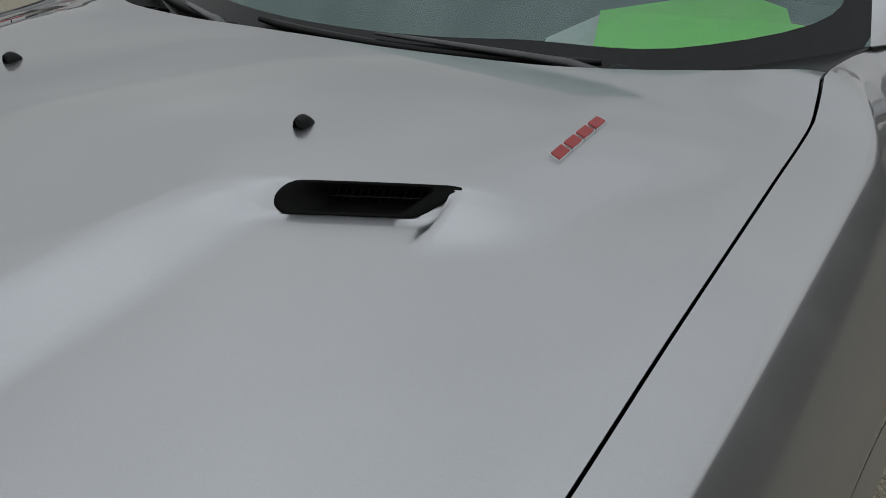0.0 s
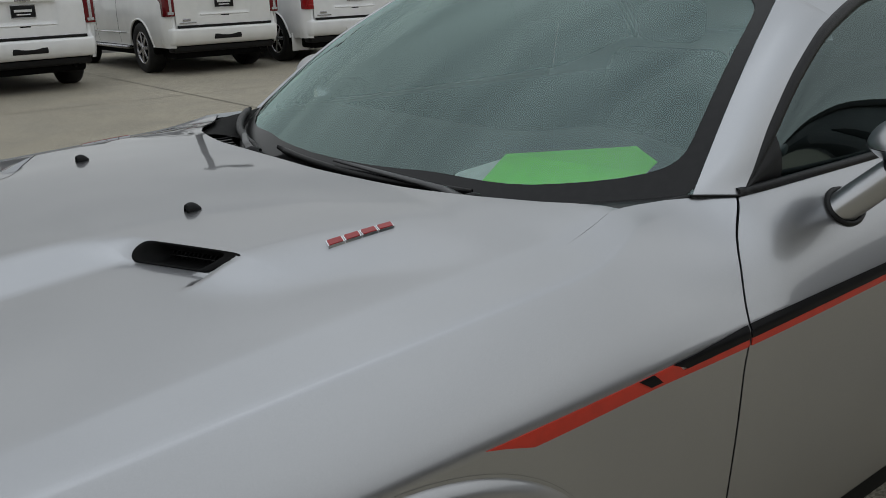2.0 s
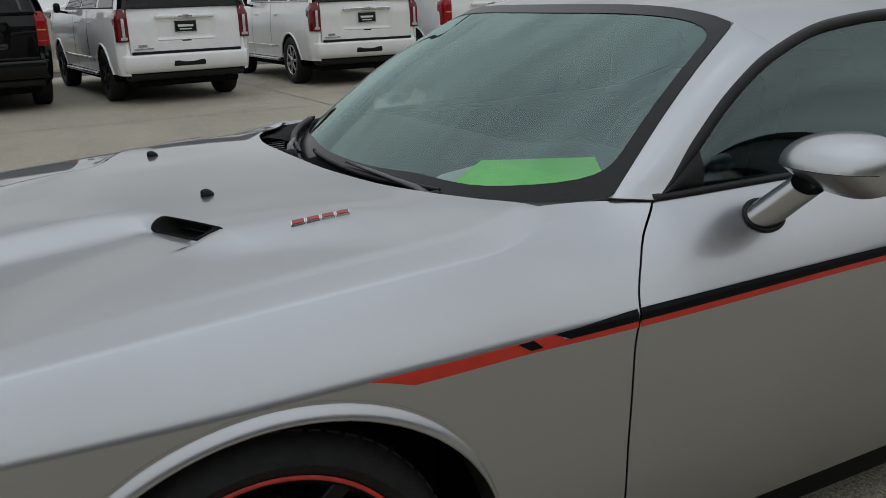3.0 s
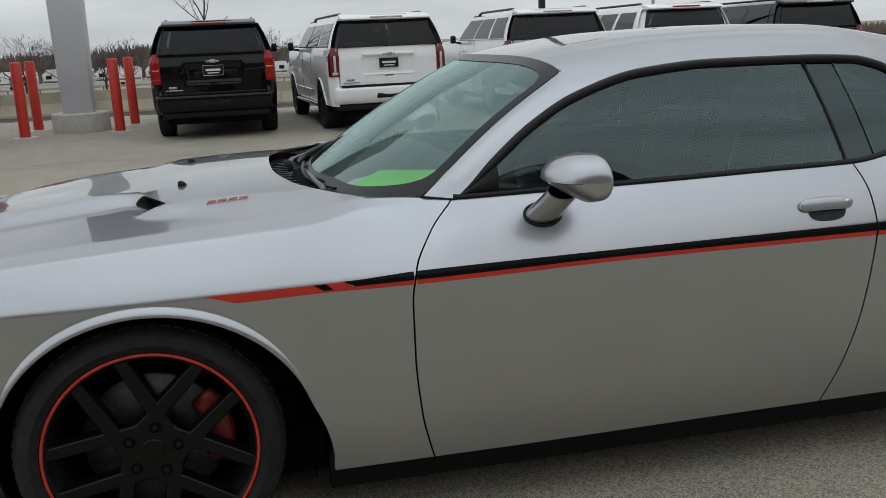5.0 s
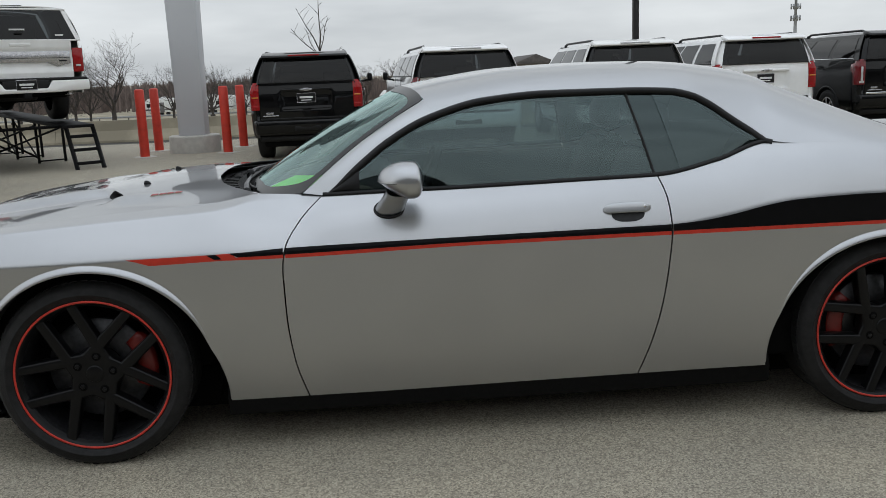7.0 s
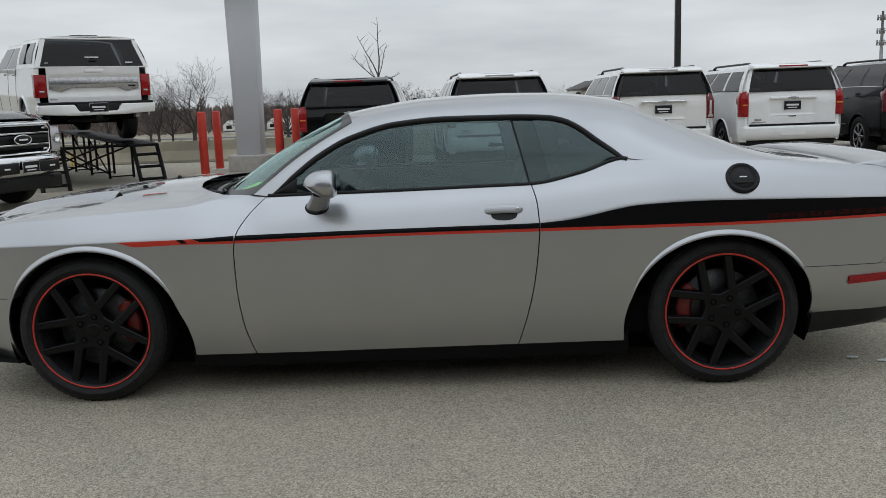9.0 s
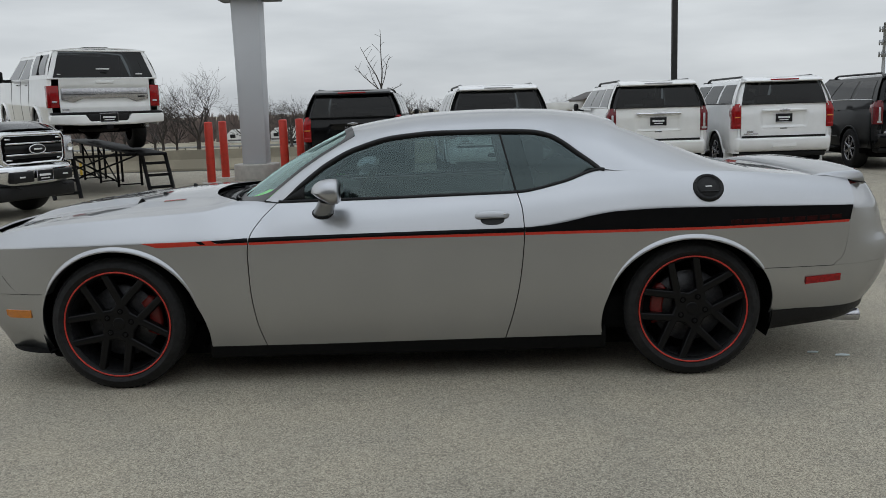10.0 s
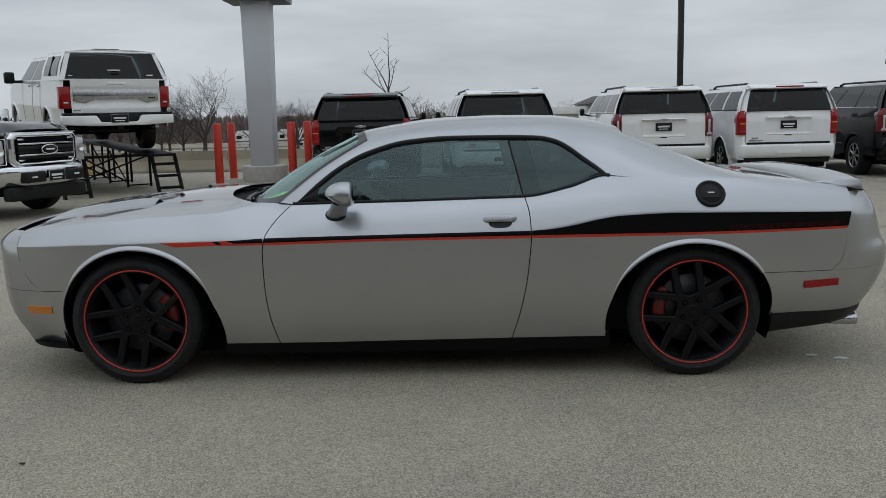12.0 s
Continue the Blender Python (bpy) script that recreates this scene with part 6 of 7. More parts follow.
        bpy.data.objects[m.children[0].name].matrix_parent_inverse = m.matrix_basis.inverted()
    rows = []
    for i in range(17):
        y = lerp(0.17, L - 2.42, i / 16)
        rows.append([(0.75 * q, y, gh_hi - 0.004 + 0.075 * (1 - abs(q) ** 3.0) - 0.02 * (1 - smooth(0.1, 0.5, y)) - 0.03 * smooth(L - 3.2, L - 2.4, y)) for q in (j / 10 - 1 for j in range(21))])
    roof_p = part("roof", outward(sheet(rows), (0, 1.5, 0.5)), paint, t, thick=0.02)
    # tail: glass, gate, lamps, bumper
    part("tail_spoiler", prism([(0.00, 1.752), (0.03, 1.787), (0.20, 1.824), (0.32, 1.845), (0.32, 1.765), (0.09, 1.732)], -0.715, 0.715, "x", 0.014), paint, roof_p)
    part("high_brake_lamp", box(-0.26, 0.26, 0.006, 0.05, 1.767, 1.793, 0.006), REDLENS if lamps != "clear" else CLEARLENS, roof_p)
    pane = quad_on("rear_window", [(-0.800, 0.026, 1.335), (0.800, 0.026, 1.335), (0.690, 0.132, 1.762), (-0.690, 0.132, 1.762)], SUV_GLASS, t, "dark rear window")
    part("window_border", tube([(-0.795, 0.022, 1.335), (0.795, 0.022, 1.335), (0.685, 0.127, 1.752), (-0.685, 0.127, 1.752)], 0.011, 6, closed=True), TRIM, pane)
    for s in (-1, 1):
        rows = [[gh(s, lerp(-0.012, 0.05, i / 4), v / 8) + Vector((s * 0.002 - s * 0.125 * (1 - i / 4) ** 2, 0, 0)) for i in range(5)] for v in range(9)]
        part("rear_pillar", outward(sheet(rows), (0, 1, 1.2)), paint if lamps == "wide" else BLACK_PAINT, t, thick=0.01)
    rows = []
    for z in rows_to(0.70, 1.335, 18):
        rows.append([(0.795 * q, 0.004 + 0.026 * smooth(1.1, 1.34, z) + 0.02 * abs(q) ** 4 + 0.022 * smooth(0.885, 0.905, z) * (1 - smooth(1.15, 1.17, z)) * (1 - smooth(0.52, 0.56, abs(q) + 0.25 * max(0.0, 1.03 - z))), z) for q in (j / 24 - 1 for j in range(49))])
    gate = part("tailgate", outward(sheet(rows), (0, 1, 0.9)), paint, t, thick=0.01)
    part("gate_bar", box(-0.42, 0.42, -0.024, 0.03, 1.185, 1.235, 0.016), CHROME if chrome_bar and paint is not WHITE else paint, gate)
    part("gate_emblem", prism([(-0.10, 1.196), (-0.035, 1.196), (-0.030, 1.186), (0.045, 1.186), (0.05, 1.196), (0.10, 1.196), (0.10, 1.222), (0.045, 1.222), (0.05, 1.236), (-0.035, 1.236), (-0.045, 1.222), (-0.10, 1.222)], -0.034, -0.022, "y", 0.002), ALLOY, gate)
    part("gate_pull", box(-0.07, 0.07, 0.0, 0.03, 0.865, 0.882, 0.006), DARK, gate)
    part("gate_ledge", box(-0.40, 0.40, -0.008, 0.03, 0.885, 0.900, 0.006), paint, gate)
    plate_with_bars(gate, pose(0, 0.010, 1.070))
    if rear_badge:
        part("badge_bar", box(-0.745, -0.48, -0.001, 0.02, 0.775, 0.792, 0.002), ALLOY, gate)
        part("badge_bar", box(-0.69, -0.57, -0.001, 0.02, 0.808, 0.842, 0.002), ALLOY, gate)
    part("gate_moulding", box(-0.785, 0.785, -0.012, 0.02, 0.708, 0.744, 0.006), CHROME if chrome_bar and paint is not WHITE_PEARL else TRIM, gate)
    for s in (-1, 1):
        lo, hi = (0.885, 1.345) if lamps == "wide" else (0.885, 1.335)
        prof = [(0.798, 0.014), (0.885, 0.0), (0.935, 0.020), (0.958, 0.085), (0.952, 0.26), (0.90, 0.26), (0.798, 0.10)]
        own = bmesh.new()
        rings = [[own.verts.new((s * (x - (0.045 * (x - 0.78) / 0.17 if k == 2 else 0.0)), y + (0.030 if k == 2 else 0.0), z)) for x, y in prof] for k, z in enumerate((lo, lerp(lo, hi, 0.72), hi))]
        for ra_, rb_ in zip(rings, rings[1:]):
            for k in range(7):
                own.faces.new([ra_[k], ra_[(k + 1) % 7], rb_[(k + 1) % 7], rb_[k]])
        own.faces.new(rings[0])
        own.faces.new(rings[2])
        bmesh.ops.recalc_face_normals(own, faces=own.faces[:])
        bmesh.ops.bevel(own, geom=own.edges[:], offset=0.006, segments=2, affect="EDGES", profile=0.5)
        lamp = part("tail_lamp", own, RUBYLENS if lamps == "clear" else REDLENS, t, "red tail lamp")
        if lamps == "clear":
            part("lamp_strip", box(s * 0.868 - 0.020, s * 0.868 + 0.020, -0.006, 0.03, lo + 0.04, hi - 0.13, 0.008), CLEARLENS, lamp)
            part("lamp_strip", box(s * 0.868 - 0.045, s * 0.868 + 0.045, -0.002, 0.03, lo + 0.025, lo + 0.065, 0.006), CLEARLENS, lamp)
        else:
            part("lamp_strip", box(s * 0.865 - 0.055, s * 0.865 + 0.055, -0.004, 0.03, lo + 0.20, lo + 0.222, 0.006), AMBER, lamp)
            part("lamp_strip", box(s * 0.865 - 0.055, s * 0.865 + 0.055, -0.004, 0.03, lo + 0.03, lo + 0.075, 0.006), REDLENS, lamp)
        if flaps:
            part("mud_flap", box(s * 0.80 - 0.16, s * 0.80 + 0.16, ra - 0.56, ra - 0.53, 0.20, 0.50, 0.012), paint, t)
    rows = []
    for z, o in ((0.445, 0.06), (0.458, 0.005), (0.51, -0.032), (0.58, -0.050), (0.67, -0.052), (0.695, -0.044), (0.708, -0.015), (0.725, 0.0), (0.80, 0.0), (0.885, 0.004)):
        row = []
        for j in range(49):
            q = j / 24 - 1
            x = math.copysign(0.955 * abs(q) ** 0.85, q)
            sink = 0.05 * smooth(0.700, 0.712, z) * (1 - smooth(0.80, 0.82, abs(x)))
            row.append((x, o + sink + 0.25 * max(0, abs(q) - 0.86) ** 2 / 0.0196 + 0.03 * q * q, z))
        rows.append(row)
    bmp = part("rear_bumper", outward(sheet(rows), (0, 1.5, 0.6)), bumper, t, thick=0.01)
    part("bumper_lower", box(-0.84, 0.84, 0.09, 0.34, 0.34, 0.452, 0.03), PLASTIC, bmp)
    part("hitch_cover", box(-0.23, 0.23, -0.050, 0.02, 0.525, 0.610, 0.010), paint if flaps else TRIM, bmp)
    part("exhaust", tube([(0.62, 0.10, 0.33), (0.62, 0.5, 0.33)], 0.035, 10), DARK, t)
    part("underbody", box(-0.78, 0.78, 0.15, L - 0.2, 0.245, 0.50, 0.05), DARK, t)
    part("rear_axle", tube([(-0.75, ra, 0.36), (0.75, ra, 0.36)], 0.06, 8), DARK, t)
    # bonnet and nose
    rows = []
    for i in range(13):
        y = lerp(L - 1.80, L - 0.02, i / 12)
        rows.append([(0.93 * q, y, 1.30 + 0.06 * (1 - abs(q) ** 4) - 0.10 * smooth(L - 0.5, L, y)) for q in (j / 8 - 1 for j in range(17))])
    part("bonnet", outward(sheet(rows), (0, L - 1, 0.5)), paint, t, thick=0.01)
    part("nose", box(-0.90, 0.90, L - 0.10, L + 0.05, 0.45, 1.12, 0.06), paint, t)
    quad_on("windscreen", [(0.88, L - 1.72, 1.33), (-0.88, L - 1.72, 1.33), (-0.72, L - 2.44, 1.80), (0.72, L - 2.44, 1.80)], SUV_GLASS, t)
    for x in (-0.42, 0.42):
        st = part("front_seat", prism([(L - 2.95, 0.75), (L - 2.65, 0.75), (L - 2.95, 1.50), (L - 3.05, 1.50)], x - 0.22, x + 0.22, "x", 0.03), SEAT, t)
    part("cabin_floor", box(-0.85, 0.85, 0.10, L - 1.8, 0.60, 0.80, 0.03), SEAT, t)
    return t


def park(car, x, y, turn):
    car.matrix_basis = pose(x, y, 0, 0, 0, turn)
    car.scale = (0.97, 0.97, 0.97)


park(suv("black full-size sport utility vehicle, tail towards the lane", BLACK_PAINT, 5.15, "wide", TRIM, False), -0.106, 10.99, 0.5)
park(suv("white long-wheelbase sport utility vehicle with black wheels", WHITE, 5.65, "clear", TRIM, False), 2.544, 10.70, 4)
park(suv("pearl white sport utility vehicle with chrome gate bar", WHITE_PEARL, 5.15, "clear", ALLOY, True), 5.48, 11.17, 1)
park(suv("white sport utility vehicle with tall red lamps", WHITE, 5.15, "wide", ALLOY, False, flaps=True), 7.74, 11.09, 1)
park(suv("glossy black sport utility vehicle with bright wheels", BLACK_PAINT, 5.15, "clear", ALLOY, True), 10.38, 11.24, 0)


def pickup_body(t, paint, W, L, ra, fa, hood_z, r, rim):
    """Lower sides of a pickup: tail at y = 0, nose at y = L."""
    lf, lb = arch_edge(ra, r + 0.08, r, r + 0.47, -1), arch_edge(ra, r + 0.08, r, r + 0.47, 1)
    ff, fb = arch_edge(fa, r + 0.08, r, r + 0.47, -1), arch_edge(fa, r + 0.08, r, r + 0.47, 1)
    top = r + 0.47
    vs = rows_to(0, 1, 12, True) + rows_to(1, 2, 6)[1:]

    def hz(v, x):
        return lerp(0.50, top, v) if v <= 1 else lerp(top, hood_z, v - 1)

    def w(y, z):
        return W - 0.03 * abs(z - 0.9) / 0.4 - 0.05 * (1 - smooth(0, 0.12, y)) - 0.06 * smooth(L - 0.5, L, y)

    for s in (-1, 1):
        bm = None
        for a, b in ((lambda z: 0.02, lf), (lb, ff), (fb, lambda z: L - 0.02)):
            raw = side_sheet(a, b, vs, 14, hz, w, s)
            for v in raw.verts:
                v.co = (v.co.y, v.co.x, v.co.z)
            bm = raw if bm is None else joined(bm, raw)
        body = part("body_side", outward(bm, (0, L / 2, 0.8)), paint, t, thick=0.01)
        for cy in (ra, fa):
            pts = [(s * (w(cy, z) + 0.01), cy - (ra - lf(z)), z) for z in rows_to(0.52, top, 14, True)]
            pts += [(p[0], 2 * cy - p[1], p[2]) for p in pts[-2::-1]]
            part("arch_flare", tube(pts, 0.030, 6), paint, body)
            part("wheel_well", box(s * 0.62 if s > 0 else -(W - 0.06), (W - 0.06) if s > 0 else s * 0.62, cy - r - 0.1, cy + r + 0.1, 0.4, top + 0.02, 0.05), DARK, t)
            rear_wheel(t, s * (W - 0.03), cy, r, s, rim)
        for y in (L - 2.0, L - 3.1, L - 3.95):
            part("door_seam", tube([(s * (w(y, z) + 0.001), y, z) for z in rows_to(0.55, hood_z, 6)], 0.004, 4), DARK, body)
        for y in (L - 2.95, L - 3.85):
            part("door_handle", tube([(s * (w(y, 1.1) + 0.01), y - 0.1, hood_z - 0.10), (s * (w(y, 1.1) + 0.03), y, hood_z - 0.10), (s * (w(y, 1.1) + 0.01), y + 0.1, hood_z - 0.10)], 0.016, 6), CHROME, body)
    part("underbody", box(-0.75, 0.75, 0.2, L - 0.3, 0.45, 0.62, 0.05), DARK, t)
    return w


def capped_pickup():
    """White crew-cab pickup with a bed cap, seen from behind."""
    t = thing("pickup_truck", "white crew-cab pickup with bed cap, parked up on a steel ramp", "truck")
    W, L = 0.985, 5.85
    pickup_body(t, WHITE_PEARL, W, L, 1.30, 4.95, 1.35, 0.39, ALLOY)
    # bed cap
    def cap_pt(s, u, v):
        return Vector((s * lerp(0.965, 0.79, v), lerp(lerp(0.03, 0.20, v), 1.72, u), lerp(1.35, 1.86, v)))

    for s in (-1, 1):
        c = part("cap_side", outward(sheet([[cap_pt(s, i / 10, v / 6) + Vector((s * 0.03 * math.sin(math.pi * v / 6), 0, 0)) for i in range(11)] for v in range(7)]), (0, 1, 1.5)), WHITE_PEARL, t, thick=0.01)
        pts = [[cap_pt(s, lerp(0.12, 0.86, i / 8), lerp(0.16, 0.86, v / 6)) + Vector((s * (0.008 + 0.03 * math.sin(math.pi * lerp(0.16, 0.86, v / 6))), 0, 0)) for i in range(9)] for v in range(7)]
        part("cap_window", outward(sheet(pts), (0, 1, 1.5)), SUV_GLASS, c, thick=0.004)
        part("window_divider", tube([cap_pt(s, 0.5, v) + Vector((s * 0.036, 0, 0)) for v in (0.16, 0.5, 0.86)], 0.012, 6), TRIM, c)

        def cab_pt(u, v):
            return Vector((s * lerp(0.955, 0.76, v), lerp(lerp(1.73, 4.35, u), lerp(1.75, 3.55, u), v), lerp(1.33, 1.82, v)))

        cb = part("cab_side", outward(sheet([[cab_pt(i / 12, v / 6) for i in range(13)] for v in range(7)]), (0, 2.8, 1.5)), WHITE_PEARL, t, thick=0.01)
        for u0, u1 in ((0.08, 0.44), (0.50, 0.93)):
            part("door_window", outward(sheet([[cab_pt(lerp(u0, u1, i / 8), lerp(0.08, 0.86, v / 6)) + Vector((s * 0.006, 0, 0)) for i in range(9)] for v in range(7)]), (0, 2.8, 1.5)), SUV_GLASS, cb, thick=0.004)
        m = part("door_mirror", box(-0.10, 0.10, -0.08, 0.08, -0.12, 0.12, 0.04), TRIM, t, "large black door mirror")
        m.matrix_basis = pose(s * 1.20, 3.95, 1.42)
        part("mirror_arm", box(-0.12, 0.12, -0.03, 0.03, -0.03, 0.03, 0.01, None, pose(-s * 0.16, 0, -0.08)), TRIM, m)
    part("cap_roof", outward(sheet([[(0.80 * q, lerp(0.16, 1.72, i / 8), 1.855 + 0.045 * (1 - abs(q) ** 3)) for q in (j / 8 - 1 for j in range(17))] for i in range(9)]), (0, 1, 1)), WHITE_PEARL, t, thick=0.02)
    part("cap_vent", box(-0.22, 0.22, 0.45, 0.75, 1.895, 1.925, 0.012), TRIM, t)
    part("cab_roof", outward(sheet([[(0.77 * q, lerp(1.73, 3.58, i / 8), 1.815 + 0.05 * (1 - abs(q) ** 3)) for q in (j / 8 - 1 for j in range(17))] for i in range(9)]), (0, 2.6, 1)), WHITE_PEARL, t, thick=0.02)
    gate_glass = quad_on("cap_rear_window", [(-0.875, 0.006, 1.375), (0.875, 0.006, 1.375), (0.715, 0.150, 1.835), (-0.715, 0.150, 1.835)], SUV_GLASS, t, "dark cap rear door")
    for w0, w1 in ((-0.875, -0.715), (0.875, 0.715)):
        part("cap_pillar", outward(sheet([[(lerp(x, lerp(0.965, 0.79, v / 6) * (1 if x > 0 else -1), k / 3), lerp(0.004, 0.160, v / 6) + 0.03 * (k / 3) ** 2, lerp(1.352, 1.862, v / 6)) for k in range(4)] for v in range(7) for x in (lerp(w0, w1, v / 6),)]), (0, 1, 1.5)), WHITE_PEARL, t, thick=0.01)
    part("cap_sill", box(-0.93, 0.93, 0.004, 0.05, 1.347, 1.374, 0.006), WHITE_PEARL, t)
    part("cap_header", box(-0.76, 0.76, 0.145, 0.22, 1.832, 1.866, 0.012), WHITE_PEARL, t)
    part("cab_back", box(-0.74, 0.74, 1.74, 1.80, 0.70, 1.80, 0.02), SEAT, t)
    part("lettering_bar", box(-0.13, 0.10, 0.008, 0.03, 1.515, 1.54, 0.002), LETTER, gate_glass)
    part("cap_handle", box(-0.06, 0.06, -0.006, 0.04, 1.455, 1.485, 0.008), TRIM, gate_glass)
    for x in (-0.30, 0.62):
        part("cap_decal", box(x - 0.06, x + 0.06, -0.004, 0.025, 1.425, 1.45, 0.002) if x > 0 else box(-0.80, -0.74, 0.0, 0.03, 1.425, 1.44, 0.002), LETTER, gate_glass)
    rows = []
    for z in rows_to(0.74, 1.348, 14):
        dent = 0.03 * smooth(0.88, 0.92, z) * (1 - smooth(1.18, 1.20, z))
        rows.append([(0.79 * q, 0.0 + dent * (1 if abs(q) < 0.98 else 0), z) for q in (j / 16 - 1 for j in range(33))])
    gate = part("tailgate", outward(sheet(rows), (0, 1, 1)), WHITE_PEARL, t, thick=0.01)
    part("gate_applique", prism([(-0.76, 1.185), (0.76, 1.185), (0.76, 0.985), (0.55, 0.940), (0.38, 1.010), (-0.38, 1.010), (-0.55, 0.940), (-0.76, 0.985)], 0.004, 0.03, "y", 0.006), ALLOY, gate, "bright satin tailgate band")
    part("gate_handle", box(-0.16, 0.16, -0.010, 0.03, 1.265, 1.320, 0.012), WHITE_PEARL, gate)
    part("gate_line", box(-0.75, 0.75, 0.0, 0.03, 1.075, 1.082, 0.002), TRIM, gate)
    for x, z in ((0.64, 1.03), (-0.70, 0.815)):
        part("badge_bar", box(x - 0.06, x + 0.06, -0.004, 0.02, z - 0.012, z + 0.012, 0.003), TRIM if x > 0 else ALLOY, gate)
    for s in (-1, 1):
        lamp = part("tail_lamp", prism([(s * a, b) for a, b in ((0.80, 0.004), (0.94, 0.010), (0.985, 0.06), (0.985, 0.22), (0.95, 0.24), (0.80, 0.08))], 0.845, 1.235, "z", 0.01), REDLENS, t, "red tail lamp")
        part("lamp_strip", box(s * 0.88 - 0.04, s * 0.88 + 0.04, -0.004, 0.03, 0.935, 0.965, 0.008), CLEARLENS, lamp)
    bm = prism([(-0.99, 0.72), (-0.40, 0.72), (-0.32, 0.60), (0.32, 0.60), (0.40, 0.72), (0.99, 0.72), (0.99, 0.56), (0.45, 0.53), (-0.45, 0.53), (-0.99, 0.56)], -0.14, 0.12, "y", 0.02)
    bump = part("rear_bumper", bm, WHITE_PEARL, t)
    part("bumper_step", box(-0.97, 0.97, -0.12, 0.06, 0.722, 0.765, 0.012), PLASTIC, bump)
    part("bumper_centre", box(-0.36, 0.36, -0.125, 0.10, 0.545, 0.73, 0.012), PLASTIC, bump)
    plate_with_bars(bump, pose(0, -0.135, 0.66))
    part("tow_hitch", box(-0.06, 0.06, -0.16, 0.3, 0.44, 0.53, 0.01), STEEL_BLACK, t)
    part("exhaust", tube([(0.70, -0.02, 0.50), (0.70, 0.6, 0.50)], 0.045, 10), ALLOY, t)
    part("bonnet", outward(sheet([[(0.93 * q, lerp(4.25, 5.83, i / 8), 1.27 + 0.05 * (1 - abs(q) ** 4)) for q in (j / 8 - 1 for j in range(17))] for i in range(9)]), (0, 5, 0.5)), WHITE_PEARL, t, thick=0.01)
    part("nose", box(-0.93, 0.93, 5.74, 5.90, 0.55, 1.22, 0.06), CHROME, t)
    quad_on("windscreen", [(0.90, 4.33, 1.29), (-0.90, 4.33, 1.29), (-0.74, 3.58, 1.79), (0.74, 3.58, 1.79)], SUV_GLASS, t)
    part("cabin_floor", box(-0.85, 0.85, 1.8, 4.2, 0.6, 0.9, 0.03), SEAT, t)
    part("rear_axle", tube([(-0.80, 1.30, 0.39), (-0.16, 1.30, 0.39), (0.0, 1.30, 0.39), (0.16, 1.30, 0.39), (0.80, 1.30, 0.39)], [0.06, 0.07, 0.19, 0.07, 0.06], 12), DARK, t)
    part("spare_tyre", lathe([(0.16, -0.10), (0.34, -0.11), (0.38, -0.06), (0.38, 0.06), (0.34, 0.11), (0.16, 0.10)], 28, (0, 0.72, 0.50), axis="z"), RUBBER, t)
    for s in (-1, 1):
        part("leaf_spring", tube([(s * 0.55, 0.30, 0.52), (s * 0.55, 1.30, 0.40), (s * 0.55, 2.3, 0.52)], 0.04, 6), DARK, t)
    return t


LIFT = pose(-4.60, 11.0, 0, 0, 0, 35)
lifted = capped_pickup()
lifted.matrix_basis = LIFT @ pose(0, 0, 0.765, 2.0)


def display_ramp():
    """Black steel display stand: two wheel tracks on braced legs, with ladder-like ends."""
    t = thing("display_ramp", "black welded steel display ramp carrying the white pickup", "vehicle ramp")

    def deck(y):
        return 0.740 + 0.035 * (y - 0.4)

    for s in (-1, 1):
        part("wheel_track", prism([(0.15, deck(0.15) - 0.05), (0.15, deck(0.15)), (6.1, deck(6.1)), (6.1, deck(6.1) - 0.05)], s * 0.55 if s > 0 else -1.08, 1.08 if s > 0 else s * 0.55, "x", 0.006), STEEL_BLACK, t)
        for y in (1.9, 3.4, 4.9, 6.0):
            for x in (0.58, 1.05):
                part("leg", box(s * x - 0.022, s * x + 0.022, y - 0.022, y + 0.022, 0.0, deck(y) - 0.04, 0.003), STEEL_BLACK, t)
            part("foot_bar", box(s * 0.815 - 0.26, s * 0.815 + 0.26, y - 0.02, y + 0.02, 0.03, 0.055), STEEL_BLACK, t)
        for y0, y1 in ((1.9, 3.4), (3.4, 4.9)):
            part("brace", tube([(s * 0.58, y0, 0.08), (s * 0.58, y1, deck(y1) - 0.08)], 0.018, 6), STEEL_BLACK, t)
        # ladder end
        for x in (0.62, 1.06):
            part("ladder_rail", tube([(s * x, -0.20, 0.0), (s * x, 0.20, deck(0.2) - 0.02)], 0.038, 4), STEEL_BLACK, t)
        for h in (0.10, 0.32, 0.54):
            part("rung", box(s * 0.84 - 0.21, s * 0.84 + 0.21, -0.03, 0.03, -0.026, 0.026, 0.004, None, pose(0, lerp(-0.20, 0.20, h / 0.75), h)), STEEL_BLACK, t)
    for y0, y1 in ((0.35, 1.9), (1.9, 3.4)):
        part("cross_brace", tube([(-0.58, y0, 0.70), (0.58, y1, 0.10)], 0.018, 6), STEEL_BLACK, t)
        part("cross_brace", tube([(0.58, y0, 0.70), (-0.58, y1, 0.10)], 0.018, 6), STEEL_BLACK, t)
    part("tie_bar", box(-0.58, 0.58, 0.30, 0.34, 0.69, 0.74), STEEL_BLACK, t)
    return t


display_ramp().matrix_basis = LIFT


